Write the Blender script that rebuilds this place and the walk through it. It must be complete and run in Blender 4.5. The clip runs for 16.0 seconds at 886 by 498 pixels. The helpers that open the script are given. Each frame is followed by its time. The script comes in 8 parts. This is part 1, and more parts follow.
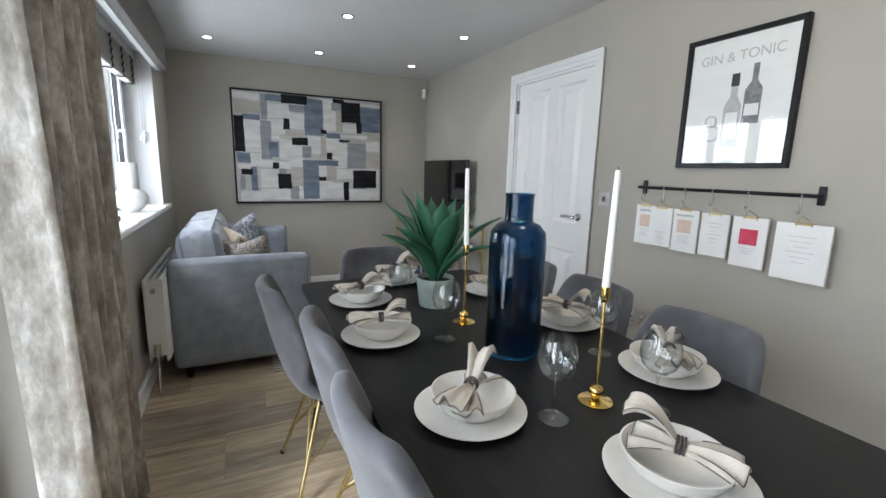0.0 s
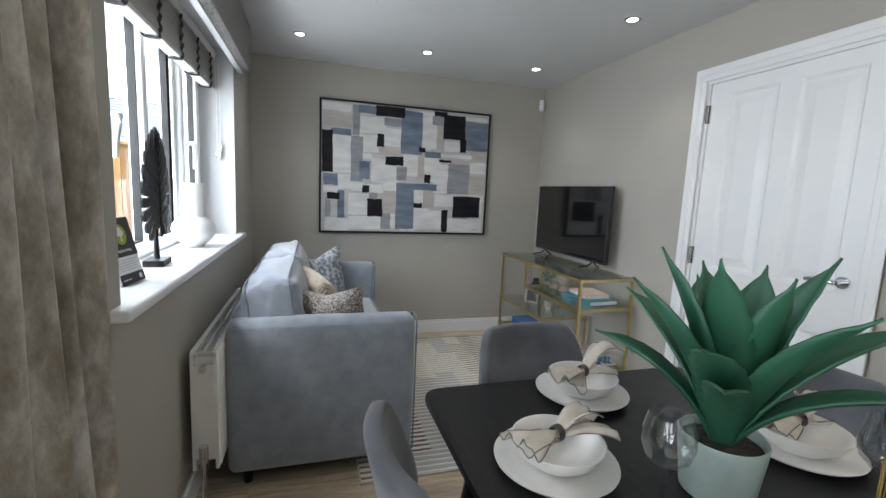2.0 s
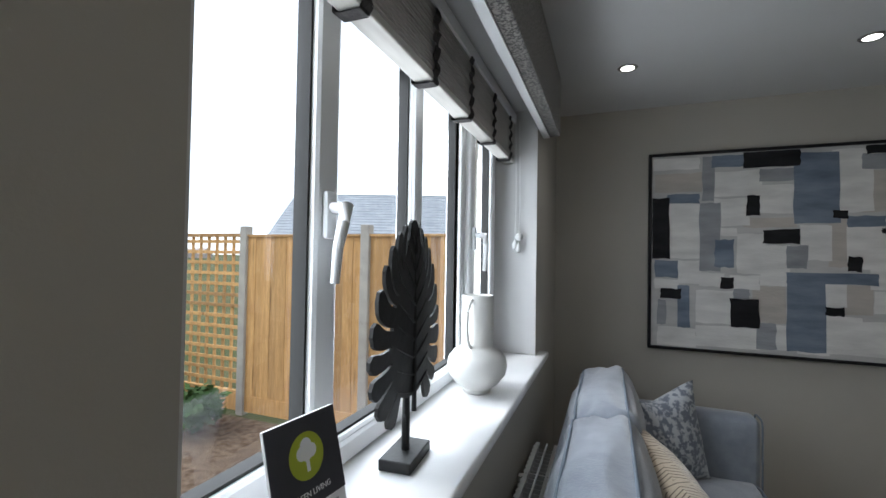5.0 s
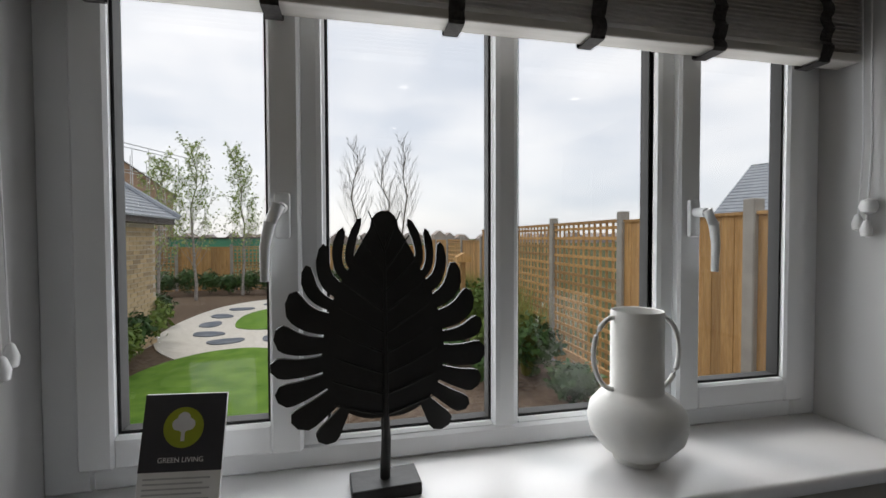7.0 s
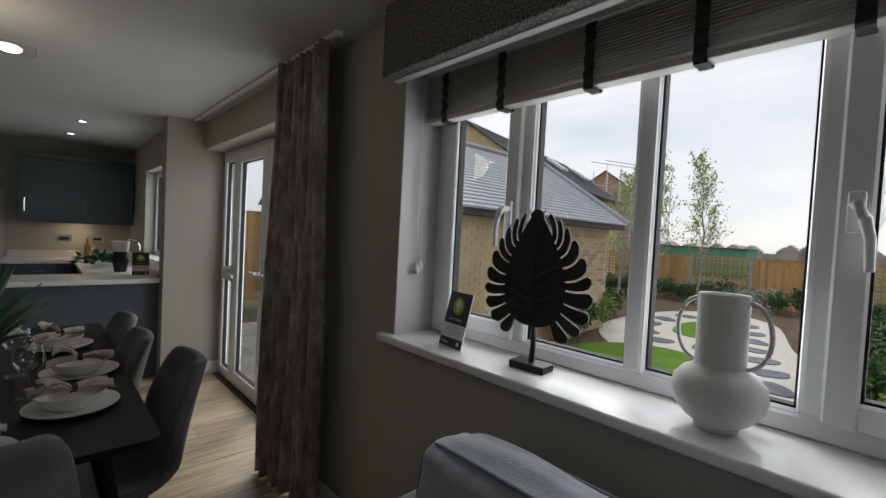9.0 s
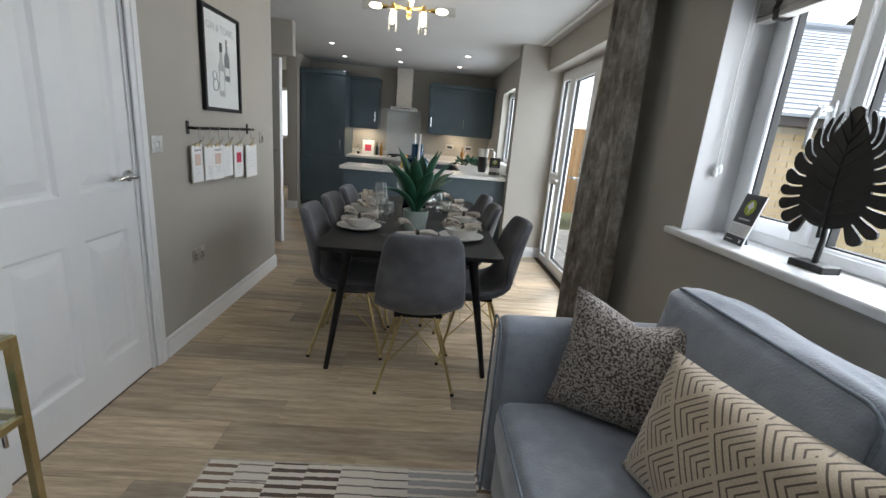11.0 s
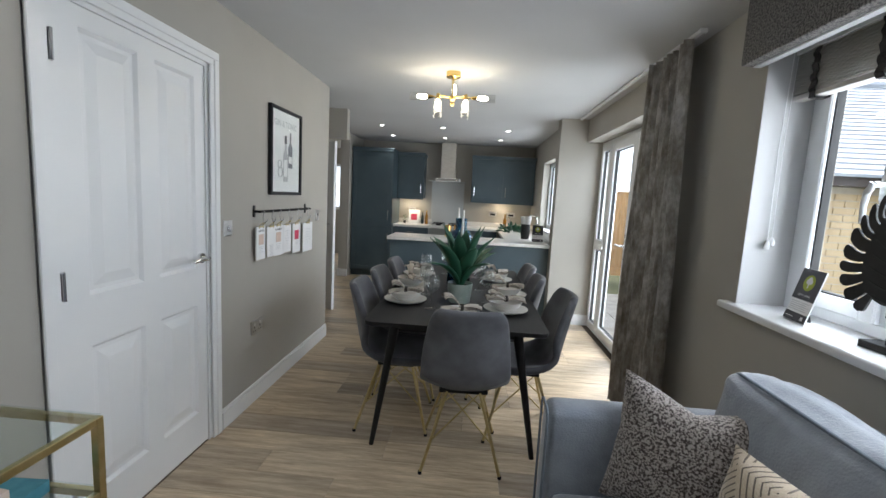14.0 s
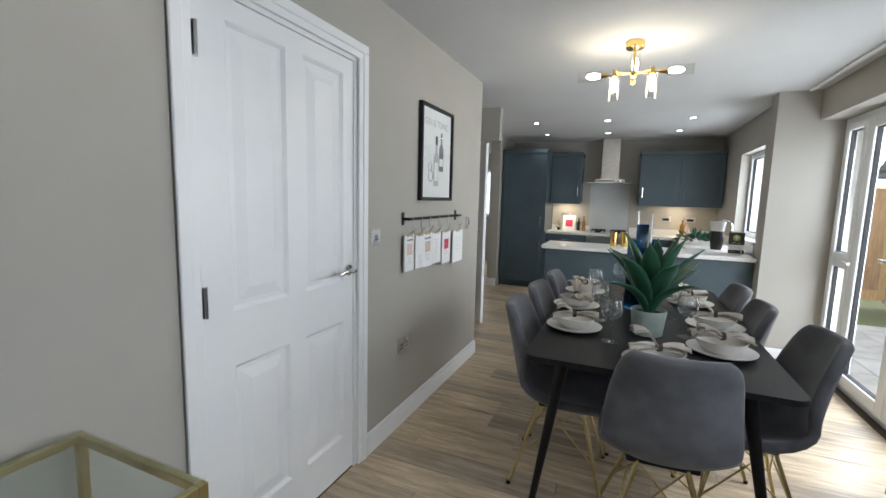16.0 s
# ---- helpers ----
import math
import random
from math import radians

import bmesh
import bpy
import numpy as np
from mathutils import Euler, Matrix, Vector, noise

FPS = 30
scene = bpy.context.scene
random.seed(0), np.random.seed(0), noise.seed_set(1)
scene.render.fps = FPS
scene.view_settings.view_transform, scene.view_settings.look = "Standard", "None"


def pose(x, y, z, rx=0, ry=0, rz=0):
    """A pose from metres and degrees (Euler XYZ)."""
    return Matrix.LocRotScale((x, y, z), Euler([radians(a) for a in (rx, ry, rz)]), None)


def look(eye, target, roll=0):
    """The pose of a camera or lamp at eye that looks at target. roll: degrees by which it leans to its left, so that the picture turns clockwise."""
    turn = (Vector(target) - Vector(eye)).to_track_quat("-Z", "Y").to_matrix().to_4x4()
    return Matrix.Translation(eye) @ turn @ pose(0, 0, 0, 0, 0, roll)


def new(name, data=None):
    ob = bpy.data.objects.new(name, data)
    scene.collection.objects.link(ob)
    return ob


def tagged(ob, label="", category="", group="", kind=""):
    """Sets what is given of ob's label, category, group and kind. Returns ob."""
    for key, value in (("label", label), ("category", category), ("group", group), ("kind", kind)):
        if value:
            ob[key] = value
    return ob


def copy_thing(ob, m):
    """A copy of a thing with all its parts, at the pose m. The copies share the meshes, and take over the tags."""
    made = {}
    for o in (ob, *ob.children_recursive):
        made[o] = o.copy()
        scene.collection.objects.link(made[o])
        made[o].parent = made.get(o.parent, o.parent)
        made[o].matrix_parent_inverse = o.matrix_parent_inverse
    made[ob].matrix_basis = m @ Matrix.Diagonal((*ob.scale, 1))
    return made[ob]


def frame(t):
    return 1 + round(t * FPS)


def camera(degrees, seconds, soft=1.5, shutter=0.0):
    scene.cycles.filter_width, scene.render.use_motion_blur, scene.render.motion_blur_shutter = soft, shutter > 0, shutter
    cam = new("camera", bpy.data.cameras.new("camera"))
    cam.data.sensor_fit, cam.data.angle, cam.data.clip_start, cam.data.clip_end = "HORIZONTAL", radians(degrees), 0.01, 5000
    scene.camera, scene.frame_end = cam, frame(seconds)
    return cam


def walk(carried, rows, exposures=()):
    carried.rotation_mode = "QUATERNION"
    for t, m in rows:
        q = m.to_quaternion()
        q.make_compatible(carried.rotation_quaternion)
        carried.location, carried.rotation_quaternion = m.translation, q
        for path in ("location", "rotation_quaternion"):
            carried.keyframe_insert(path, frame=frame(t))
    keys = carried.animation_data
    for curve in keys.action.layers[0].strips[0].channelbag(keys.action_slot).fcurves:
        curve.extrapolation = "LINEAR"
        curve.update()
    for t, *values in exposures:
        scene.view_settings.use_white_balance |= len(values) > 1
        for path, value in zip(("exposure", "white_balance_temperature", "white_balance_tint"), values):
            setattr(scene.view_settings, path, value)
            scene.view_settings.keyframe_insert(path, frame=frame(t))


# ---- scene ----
cam = camera(91.9, 16.0)
PATH = [
    (0, (0.534, -4.863, 1.324), (1.39, -3.091, 0.966), 1.4),
    (0.5, (0.489, -4.71, 1.315), (1.098, -2.841, 0.945), 2.5),
    (1, (0.433, -4.407, 1.353), (0.97, -2.502, 1.071), 2.0),
    (1.5, (0.43, -4.103, 1.353), (0.916, -2.176, 1.128), 3.0),
    (2, (0.487, -3.848, 1.337), (1.066, -1.951, 1.076), 2.6),
    (2.5, (0.443, -3.62, 1.334), (0.953, -1.702, 1.088), 2.5),
    (3, (0.409, -3.471, 1.342), (0.709, -1.512, 1.073), 3.7),
    (3.5, (0.418, -3.312, 1.367), (0.448, -1.326, 1.134), 3.4),
    (4, (0.412, -3.164, 1.363), (0.258, -1.18, 1.163), 3.0),
    (4.5, (0.326, -2.929, 1.41), (-0.085, -0.972, 1.408), 1.7),
    (4.7, (0.296, -2.873, 1.431), (-0.246, -0.948, 1.455), 1.4),
    (6.8, (0.674, -2.075, 1.488), (-1.176, -1.326, 1.44), -0.6),
    (7, (0.707, -1.985, 1.483), (-1.246, -1.572, 1.432), -0.2),
    (7.2, (0.754, -1.916, 1.465), (-1.24, -1.75, 1.459), 1.2),
    (7.5, (0.833, -1.77, 1.455), (-1.165, -1.853, 1.415), 3.2),
    (8, (0.984, -1.585, 1.446), (-0.958, -2.062, 1.41), 3.9),
    (8.5, (1.045, -1.364, 1.442), (-0.687, -2.364, 1.397), 2.6),
    (8.8, (1.062, -1.205, 1.428), (-0.445, -2.518, 1.396), 2.7),
    (9, (1.09, -1.112, 1.432), (-0.277, -2.57, 1.369), 3.0),
    (9.5, (1.186, -0.887, 1.42), (0.324, -2.69, 1.336), 3.6),
    (9.7, (1.226, -0.82, 1.408), (0.545, -2.698, 1.297), 4.0),
    (11.8, (1.226, -0.533, 1.28), (1.165, -2.304, 0.354), 5.2),
    (12, (1.225, -0.533, 1.261), (1.144, -2.244, 0.229), 5.4),
    (12.5, (1.23, -0.532, 1.248), (1.166, -2.199, 0.144), 6.1),
    (13, (1.232, -0.533, 1.297), (1.225, -2.323, 0.407), 5.2),
    (13.5, (1.235, -0.528, 1.37), (1.316, -2.459, 0.856), 4.0),
    (14, (1.23, -0.521, 1.42), (1.361, -2.502, 1.177), 3.1),
    (14.5, (1.227, -0.533, 1.444), (1.378, -2.524, 1.329), 2.0),
    (15, (1.219, -0.569, 1.446), (1.456, -2.553, 1.359), 1.5),
    (15.5, (1.255, -0.671, 1.427), (1.794, -2.592, 1.28), 1.5),
    (16, (1.411, -0.949, 1.392), (2.194, -2.774, 1.153), 1.5),
]
walk(cam, [(t, look(e, g, r)) for t, e, g, r in PATH],
     exposures=[(0.0, -0.05, 6050, 10), (1.0, -0.2, 6050, 10), (2.5, 0.16, 6050, 10), (3.5, 0.31, 6050, 10), (4.2, -0.26, 6100, 10), (4.7, -0.75, 6050, 10), (6.8, -1.95, 6700, 13), (8.0, -2.05, 6700, 13), (9.1, -2.0, 6600, 12), (9.7, -1.75, 6500, 12), (11.8, 0.20, 6050, 10), (12.5, 0.36, 6050, 10), (13.0, 0.20, 6050, 10), (13.4, -0.10, 6050, 10), (14.5, -0.34, 6050, 10), (15.2, -0.32, 6050, 10), (16.0, -0.14, 6050, 10)])

# ---- world and light ----
world = bpy.data.worlds.new("overcast_sky")
scene.world = world
world.use_nodes = True
wn, wl = world.node_tree.nodes, world.node_tree.links
wn.clear()
sky = wn.new("ShaderNodeTexSky")
sky.sky_type, sky.sun_disc, sky.sun_elevation, sky.sun_rotation = "NISHITA", False, radians(48), radians(250)
sky_gain = wn.new("ShaderNodeVectorMath")
sky_gain.operation = "SCALE"
sky_gain.inputs["Scale"].default_value = 0.12
wl.new(sky.outputs["Color"], sky_gain.inputs[0])
wco = wn.new("ShaderNodeTexCoord")
wmap = wn.new("ShaderNodeMapping")
wmap.inputs["Scale"].default_value = (1.6, 1.6, 5.0)
wl.new(wco.outputs["Generated"], wmap.inputs["Vector"])
cloud = wn.new("ShaderNodeTexNoise")
cloud.inputs["Scale"].default_value, cloud.inputs["Detail"].default_value, cloud.inputs["Roughness"].default_value = 1.6, 6.0, 0.55
wl.new(wmap.outputs["Vector"], cloud.inputs["Vector"])
cramp = wn.new("ShaderNodeValToRGB")
cramp.color_ramp.elements[0].position, cramp.color_ramp.elements[0].color = 0.34, (0.74, 0.80, 0.88, 1)
cramp.color_ramp.elements[1].position, cramp.color_ramp.elements[1].color = 0.62, (1.02, 1.04, 1.06, 1)
wl.new(cloud.outputs["Fac"], cramp.inputs["Fac"])
wmix = wn.new("ShaderNodeMix")
wmix.data_type = "RGBA"
wmix.inputs["Factor"].default_value = 0.88
wl.new(sky_gain.outputs["Vector"], wmix.inputs[6])
wl.new(cramp.outputs["Color"], wmix.inputs[7])
wbg = wn.new("ShaderNodeBackground")
wbg.inputs["Strength"].default_value = 4.1
wl.new(wmix.outputs[2], wbg.inputs["Color"])
wout = wn.new("ShaderNodeOutputWorld")
wl.new(wbg.outputs["Background"], wout.inputs["Surface"])

sun = new("sun", bpy.data.lights.new("sun", "SUN"))
sun.data.energy, sun.data.angle, sun.data.color = 3.2, radians(14), (1.0, 0.96, 0.9)
sun.matrix_world = look((-8, -6, 12), (0, 0, 0))


def area_lamp(name, m, w, h, energy, color):
    ob = new(name, bpy.data.lights.new(name, "AREA"))
    ob.data.shape, ob.data.size, ob.data.size_y = "RECTANGLE", w, h
    ob.data.energy, ob.data.color = energy, color
    ob.matrix_world = m
    return ob


# daylight through the garden window, the French doors and the kitchen window
area_lamp("window_daylight", look((-0.34, -1.65, 1.5), (2.0, -1.65, 1.1)), 1.65, 0.95, 52, (0.93, 0.97, 1.0))
area_lamp("french_door_daylight", look((-0.34, -4.43, 1.1), (2.0, -4.43, 0.7)), 2.1, 1.95, 86, (0.93, 0.97, 1.0))
area_lamp("kitchen_window_daylight", look((-0.12, -6.75, 1.5), (2.0, -6.75, 1.3)), 1.0, 0.9, 26, (0.93, 0.97, 1.0))


def spot_lamp(name, x, y, z, energy, color, angle=110):
    ob = new(name, bpy.data.lights.new(name, "SPOT"))
    ob.data.energy, ob.data.color, ob.data.spot_size, ob.data.spot_blend = energy, color, radians(angle), 0.7
    ob.data.shadow_soft_size = 0.03
    ob.matrix_world = Matrix.Translation((x, y, z))
    return ob


LOUNGE_LIGHTS = [(0.39, -0.62), (1.285, -0.61), (2.20, -0.58), (1.295, -1.69), (2.215, -1.67)]
KITCHEN_LIGHTS = [(2.57, -6.56), (1.72, -6.57), (0.82, -6.62), (2.6, -7.54), (1.76, -7.58), (0.87, -7.56)]
CHANDELIER = (1.445, -3.91)
chand_lamp = new("chandelier_lamp", bpy.data.lights.new("chandelier_lamp", "POINT"))
chand_lamp.data.energy, chand_lamp.data.color, chand_lamp.data.shadow_soft_size = 8, (1.0, 0.86, 0.64), 0.12
chand_lamp.matrix_world = Matrix.Translation((*CHANDELIER, 2.10))
for lx, ly in LOUNGE_LIGHTS + KITCHEN_LIGHTS:
    spot_lamp("downlight_beam", lx, ly, 2.352, 9.5, (1.0, 0.95, 0.87))

# ---- materials ----
def mat(name, color, rough=0.5, metal=0.0, color2=None, scale=8.0, detail=4.0, bump=0.0, bump_scale=60.0, spec=0.5, stretch=(1, 1, 1), coat=0.0, sheen=0.0, lo=0.35, hi=0.65):
    """A procedural surface: two colours mixed by noise, with a fine relief."""
    m = bpy.data.materials.new(name)
    m.use_nodes = True
    n, l = m.node_tree.nodes, m.node_tree.links
    b = n["Principled BSDF"]
    b.inputs["Base Color"].default_value = (*color, 1)
    b.inputs["Roughness"].default_value, b.inputs["Metallic"].default_value = rough, metal
    b.inputs["Specular IOR Level"].default_value = spec
    b.inputs["Coat Weight"].default_value, b.inputs["Sheen Weight"].default_value = coat, sheen
    co = n.new("ShaderNodeTexCoord")
    mp = n.new("ShaderNodeMapping")
    mp.inputs["Scale"].default_value = stretch
    l.new(co.outputs["Object"], mp.inputs["Vector"])
    if color2:
        t = n.new("ShaderNodeTexNoise")
        t.inputs["Scale"].default_value, t.inputs["Detail"].default_value = scale, detail
        l.new(mp.outputs["Vector"], t.inputs["Vector"])
        r = n.new("ShaderNodeValToRGB")
        r.color_ramp.elements[0].position, r.color_ramp.elements[1].position = lo, hi
        r.color_ramp.elements[0].color, r.color_ramp.elements[1].color = (*color, 1), (*color2, 1)
        l.new(t.outputs["Fac"], r.inputs["Fac"])
        l.new(r.outputs["Color"], b.inputs["Base Color"])
    if bump:
        t2 = n.new("ShaderNodeTexNoise")
        t2.inputs["Scale"].default_value, t2.inputs["Detail"].default_value = bump_scale, 3.0
        l.new(mp.outputs["Vector"], t2.inputs["Vector"])
        bp = n.new("ShaderNodeBump")
        bp.inputs["Strength"].default_value, bp.inputs["Distance"].default_value = bump, 0.01
        l.new(t2.outputs["Fac"], bp.inputs["Height"])
        l.new(bp.outputs["Normal"], b.inputs["Normal"])
    return m


def glow(name, color, strength):
    m = bpy.data.materials.new(name)
    m.use_nodes = True
    b = m.node_tree.nodes["Principled BSDF"]
    b.inputs["Base Color"].default_value = (*color, 1)
    b.inputs["Emission Color"].default_value, b.inputs["Emission Strength"].default_value = (*color, 1), strength
    return m


def glass(name, color=(1, 1, 1), rough=0.0, ior=1.45, thin=False, mirror=0.055):
    """Clear glass; thin: a flat pane that lets the view through and mirrors a little."""
    m = bpy.data.materials.new(name)
    m.use_nodes = True
    n, l = m.node_tree.nodes, m.node_tree.links
    out = n["Material Output"]
    if not thin:
        b = n["Principled BSDF"]
        b.inputs["Base Color"].default_value = (*color, 1)
        b.inputs["Roughness"].default_value, b.inputs["IOR"].default_value = rough, ior
        b.inputs["Transmission Weight"].default_value = 1.0
        return m
    n.remove(n["Principled BSDF"])
    tr, gl, mx, fr = n.new("ShaderNodeBsdfTransparent"), n.new("ShaderNodeBsdfGlossy"), n.new("ShaderNodeMixShader"), n.new("ShaderNodeLayerWeight")
    tr.inputs["Color"].default_value = (*color, 1)
    gl.inputs["Roughness"].default_value = rough
    fr.inputs["Blend"].default_value = 0.5
    up, more = n.new("ShaderNodeMath"), n.new("ShaderNodeMath")
    up.operation, up.inputs[1].default_value = "POWER", 5.0
    more.operation, more.inputs[1].default_value, more.inputs[2].default_value = "MULTIPLY_ADD", 0.85, mirror
    l.new(fr.outputs["Facing"], up.inputs[0])
    l.new(up.outputs[0], more.inputs[0])
    l.new(more.outputs[0], mx.inputs["Fac"])
    l.new(tr.outputs["BSDF"], mx.inputs[1])
    l.new(gl.outputs["BSDF"], mx.inputs[2])
    l.new(mx.outputs["Shader"], out.inputs["Surface"])
    return m


M_WALL = mat("wall_paint", (0.40, 0.38, 0.34), 0.85, color2=(0.42, 0.40, 0.357), scale=2.5, bump=0.04, bump_scale=220)
M_CEIL = mat("ceiling_paint", (0.58, 0.58, 0.58), 0.9, color2=(0.61, 0.61, 0.61), scale=1.5, bump=0.03, bump_scale=200)
M_WHITE = mat("white_gloss_paint", (0.78, 0.79, 0.80), 0.35, color2=(0.82, 0.82, 0.82), scale=3, bump=0.015, bump_scale=40)
M_SILL = mat("white_satin_sill", (0.80, 0.80, 0.81), 0.28, color2=(0.83, 0.83, 0.83), scale=4, bump=0.01)
M_UPVC = mat("white_upvc", (0.80, 0.82, 0.84), 0.3, color2=(0.83, 0.84, 0.85), scale=2)
M_PANE = glass("window_pane", (0.97, 0.985, 0.98), 0.0, 1.5, thin=True)
M_BLACK = mat("black_metal", (0.012, 0.012, 0.014), 0.42, 0.6, color2=(0.02, 0.02, 0.022), scale=12)
M_CHROME = mat("chrome", (0.75, 0.75, 0.76), 0.14, 1.0, color2=(0.65, 0.65, 0.66), scale=5)
M_GOLD = mat("brushed_gold", (0.55, 0.44, 0.20), 0.3, 1.0, color2=(0.64, 0.52, 0.27), scale=20, bump=0.02)
M_BRASS = mat("polished_brass", (0.80, 0.55, 0.17), 0.12, 1.0, color2=(0.85, 0.62, 0.24), scale=8)
M_SUBFLOOR = mat("floor_underlay", (0.10, 0.08, 0.06), 0.9, color2=(0.13, 0.10, 0.08))
M_VELVET = mat("grey_velvet", (0.080, 0.081, 0.090), 0.8, color2=(0.130, 0.132, 0.146), scale=7, bump=0.10, bump_scale=30, sheen=0.25, spec=0.2)
M_SOFA = mat("blue_grey_chenille", (0.225, 0.25, 0.295), 0.85, color2=(0.28, 0.308, 0.355), scale=16, detail=10, bump=0.22, bump_scale=150, sheen=0.5, spec=0.2)
M_PIPING = mat("piping_cord", (0.15, 0.18, 0.22), 0.85, color2=(0.18, 0.21, 0.25), scale=90)
M_TABLE = mat("black_ash_veneer", (0.007, 0.007, 0.008), 0.40, color2=(0.014, 0.013, 0.013), scale=14, stretch=(6, 0.6, 1), bump=0.05, bump_scale=50, spec=0.28)
M_CERAMIC = mat("white_stoneware", (0.72, 0.70, 0.66), 0.28, color2=(0.66, 0.63, 0.58), scale=14, bump=0.03, bump_scale=30, lo=0.45, hi=0.75)
M_LINEN = mat("beige_linen", (0.46, 0.41, 0.35), 0.9, color2=(0.58, 0.53, 0.46), scale=24, bump=0.25, bump_scale=400)
M_LINEN_EDGE = mat("dark_linen_hem", (0.05, 0.042, 0.038), 0.9, color2=(0.08, 0.07, 0.06), scale=60)
M_GLASSWARE = glass("clear_glassware", (0.965, 0.975, 0.975), 0.0, 1.45, thin=True, mirror=0.10)
M_SHADEGLASS = glass("lamp_shade_glass", (0.96, 0.96, 0.94), 0.02, 1.45, thin=True, mirror=0.12)
M_BLUEGLASS = glass("deep_blue_glass", (0.04, 0.20, 0.36), 0.02, 1.45)
M_WAX = mat("white_wax", (0.80, 0.79, 0.76), 0.45, color2=(0.84, 0.83, 0.80), scale=20)
M_AGAVE = mat("agave_leaf", (0.018, 0.085, 0.045), 0.45, color2=(0.045, 0.145, 0.085), scale=5, stretch=(1, 1, 0.25), bump=0.05, bump_scale=40, lo=0.3, hi=0.7)
M_POT = mat("sage_glazed_pot", (0.27, 0.33, 0.29), 0.45, color2=(0.34, 0.39, 0.35), scale=18, bump=0.06, bump_scale=50)
M_SOIL = mat("potting_soil", (0.02, 0.015, 0.011), 0.95, color2=(0.05, 0.038, 0.028), scale=70, bump=0.8, bump_scale=120)
M_KITCHEN = mat("blue_grey_shaker_paint", (0.060, 0.088, 0.105), 0.45, color2=(0.072, 0.104, 0.122), scale=3, bump=0.02, bump_scale=120)
M_WORKTOP = mat("white_laminate_worktop", (0.66, 0.65, 0.63), 0.3, color2=(0.75, 0.74, 0.72), scale=45, detail=8, bump=0.01)
M_STEEL = mat("brushed_steel", (0.52, 0.52, 0.52), 0.3, 1.0, color2=(0.62, 0.62, 0.61), scale=40, stretch=(0.3, 1, 4))
M_SPLASH = mat("pale_glass_splashback", (0.50, 0.53, 0.54), 0.1, color2=(0.53, 0.56, 0.57), scale=3, coat=0.5)
M_PAPER = mat("white_card", (0.80, 0.80, 0.80), 0.6, color2=(0.84, 0.84, 0.84), scale=10)
M_PRINT = mat("grey_print", (0.16, 0.16, 0.18), 0.7, color2=(0.28, 0.28, 0.30), scale=40)
M_PRINT_PALE = mat("pale_print", (0.45, 0.45, 0.47), 0.7, color2=(0.55, 0.55, 0.56), scale=60)
M_RED = mat("raspberry_print", (0.55, 0.03, 0.08), 0.6, color2=(0.62, 0.06, 0.12), scale=30)
M_PEACH = mat("peach_print", (0.66, 0.50, 0.42), 0.6, color2=(0.70, 0.56, 0.48), scale=30)
M_LIME = mat("lime_print", (0.36, 0.42, 0.02), 0.5, color2=(0.40, 0.46, 0.03), scale=20)
M_CHARCOAL = mat("charcoal_print", (0.035, 0.035, 0.045), 0.45, color2=(0.045, 0.045, 0.055), scale=10)
M_SCREEN = mat("tv_screen", (0.006, 0.006, 0.007), 0.09, color2=(0.008, 0.008, 0.009), scale=3, coat=0.3)
M_TVFRAME = mat("black_plastic", (0.012, 0.012, 0.013), 0.4, color2=(0.018, 0.018, 0.02), scale=20)
M_VASE = mat("matt_white_ceramic", (0.68, 0.68, 0.66), 0.55, color2=(0.73, 0.73, 0.71), scale=16, bump=0.05, bump_scale=80)
M_LEAFBLACK = mat("black_cast_resin", (0.006, 0.006, 0.006), 0.5, color2=(0.012, 0.012, 0.012), scale=16, bump=0.2, bump_scale=26)
M_BLIND = mat("grey_wood_slat", (0.46, 0.44, 0.41), 0.6, color2=(0.55, 0.53, 0.50), scale=10, stretch=(4, 0.5, 4), bump=0.05)
M_TAPE = mat("charcoal_ladder_tape", (0.025, 0.022, 0.022), 0.9, color2=(0.05, 0.045, 0.045), scale=120, bump=0.3, bump_scale=300)
M_SHELFGLASS = glass("shelf_glass", (0.93, 0.97, 0.955), 0.0, 1.5, thin=True)
M_RAD = mat("white_enamel", (0.76, 0.76, 0.74), 0.35, color2=(0.79, 0.79, 0.77), scale=4)
M_DARK = mat("dark_void", (0.015, 0.015, 0.015), 0.8, color2=(0.02, 0.02, 0.02), scale=4)
M_BULB = glow("lamp_filament", (1.0, 0.88, 0.66), 34.0)
M_LED = glow("downlight_lens", (1.0, 0.95, 0.86), 16.0)
# the hall pane emits by itself, standing in for daylight behind it
M_HALLPANE = glow("hall_pane_glow", (0.93, 0.97, 1.0), 1.6)


def nodes_of(m):
    n = m.node_tree.nodes
    return n, m.node_tree.links, n["Principled BSDF"]


def link_math(n, l, op, a, b=None):
    x = n.new("ShaderNodeMath")
    x.operation = op
    for i, v in enumerate((a, b)):
        if v is None:
            continue
        if isinstance(v, (int, float)):
            x.inputs[i].default_value = v
        else:
            l.new(v, x.inputs[i])
    return x.outputs[0]


def ramp(n, l, fac, stops, constant=False):
    r = n.new("ShaderNodeValToRGB")
    e = r.color_ramp.elements
    while len(e) < len(stops):
        e.new(0.5)
    for el, (p, c) in zip(e, stops):
        el.position, el.color = p, (*c, 1)
    if constant:
        r.color_ramp.interpolation = "CONSTANT"
    l.new(fac, r.inputs["Fac"])
    return r.outputs["Color"]


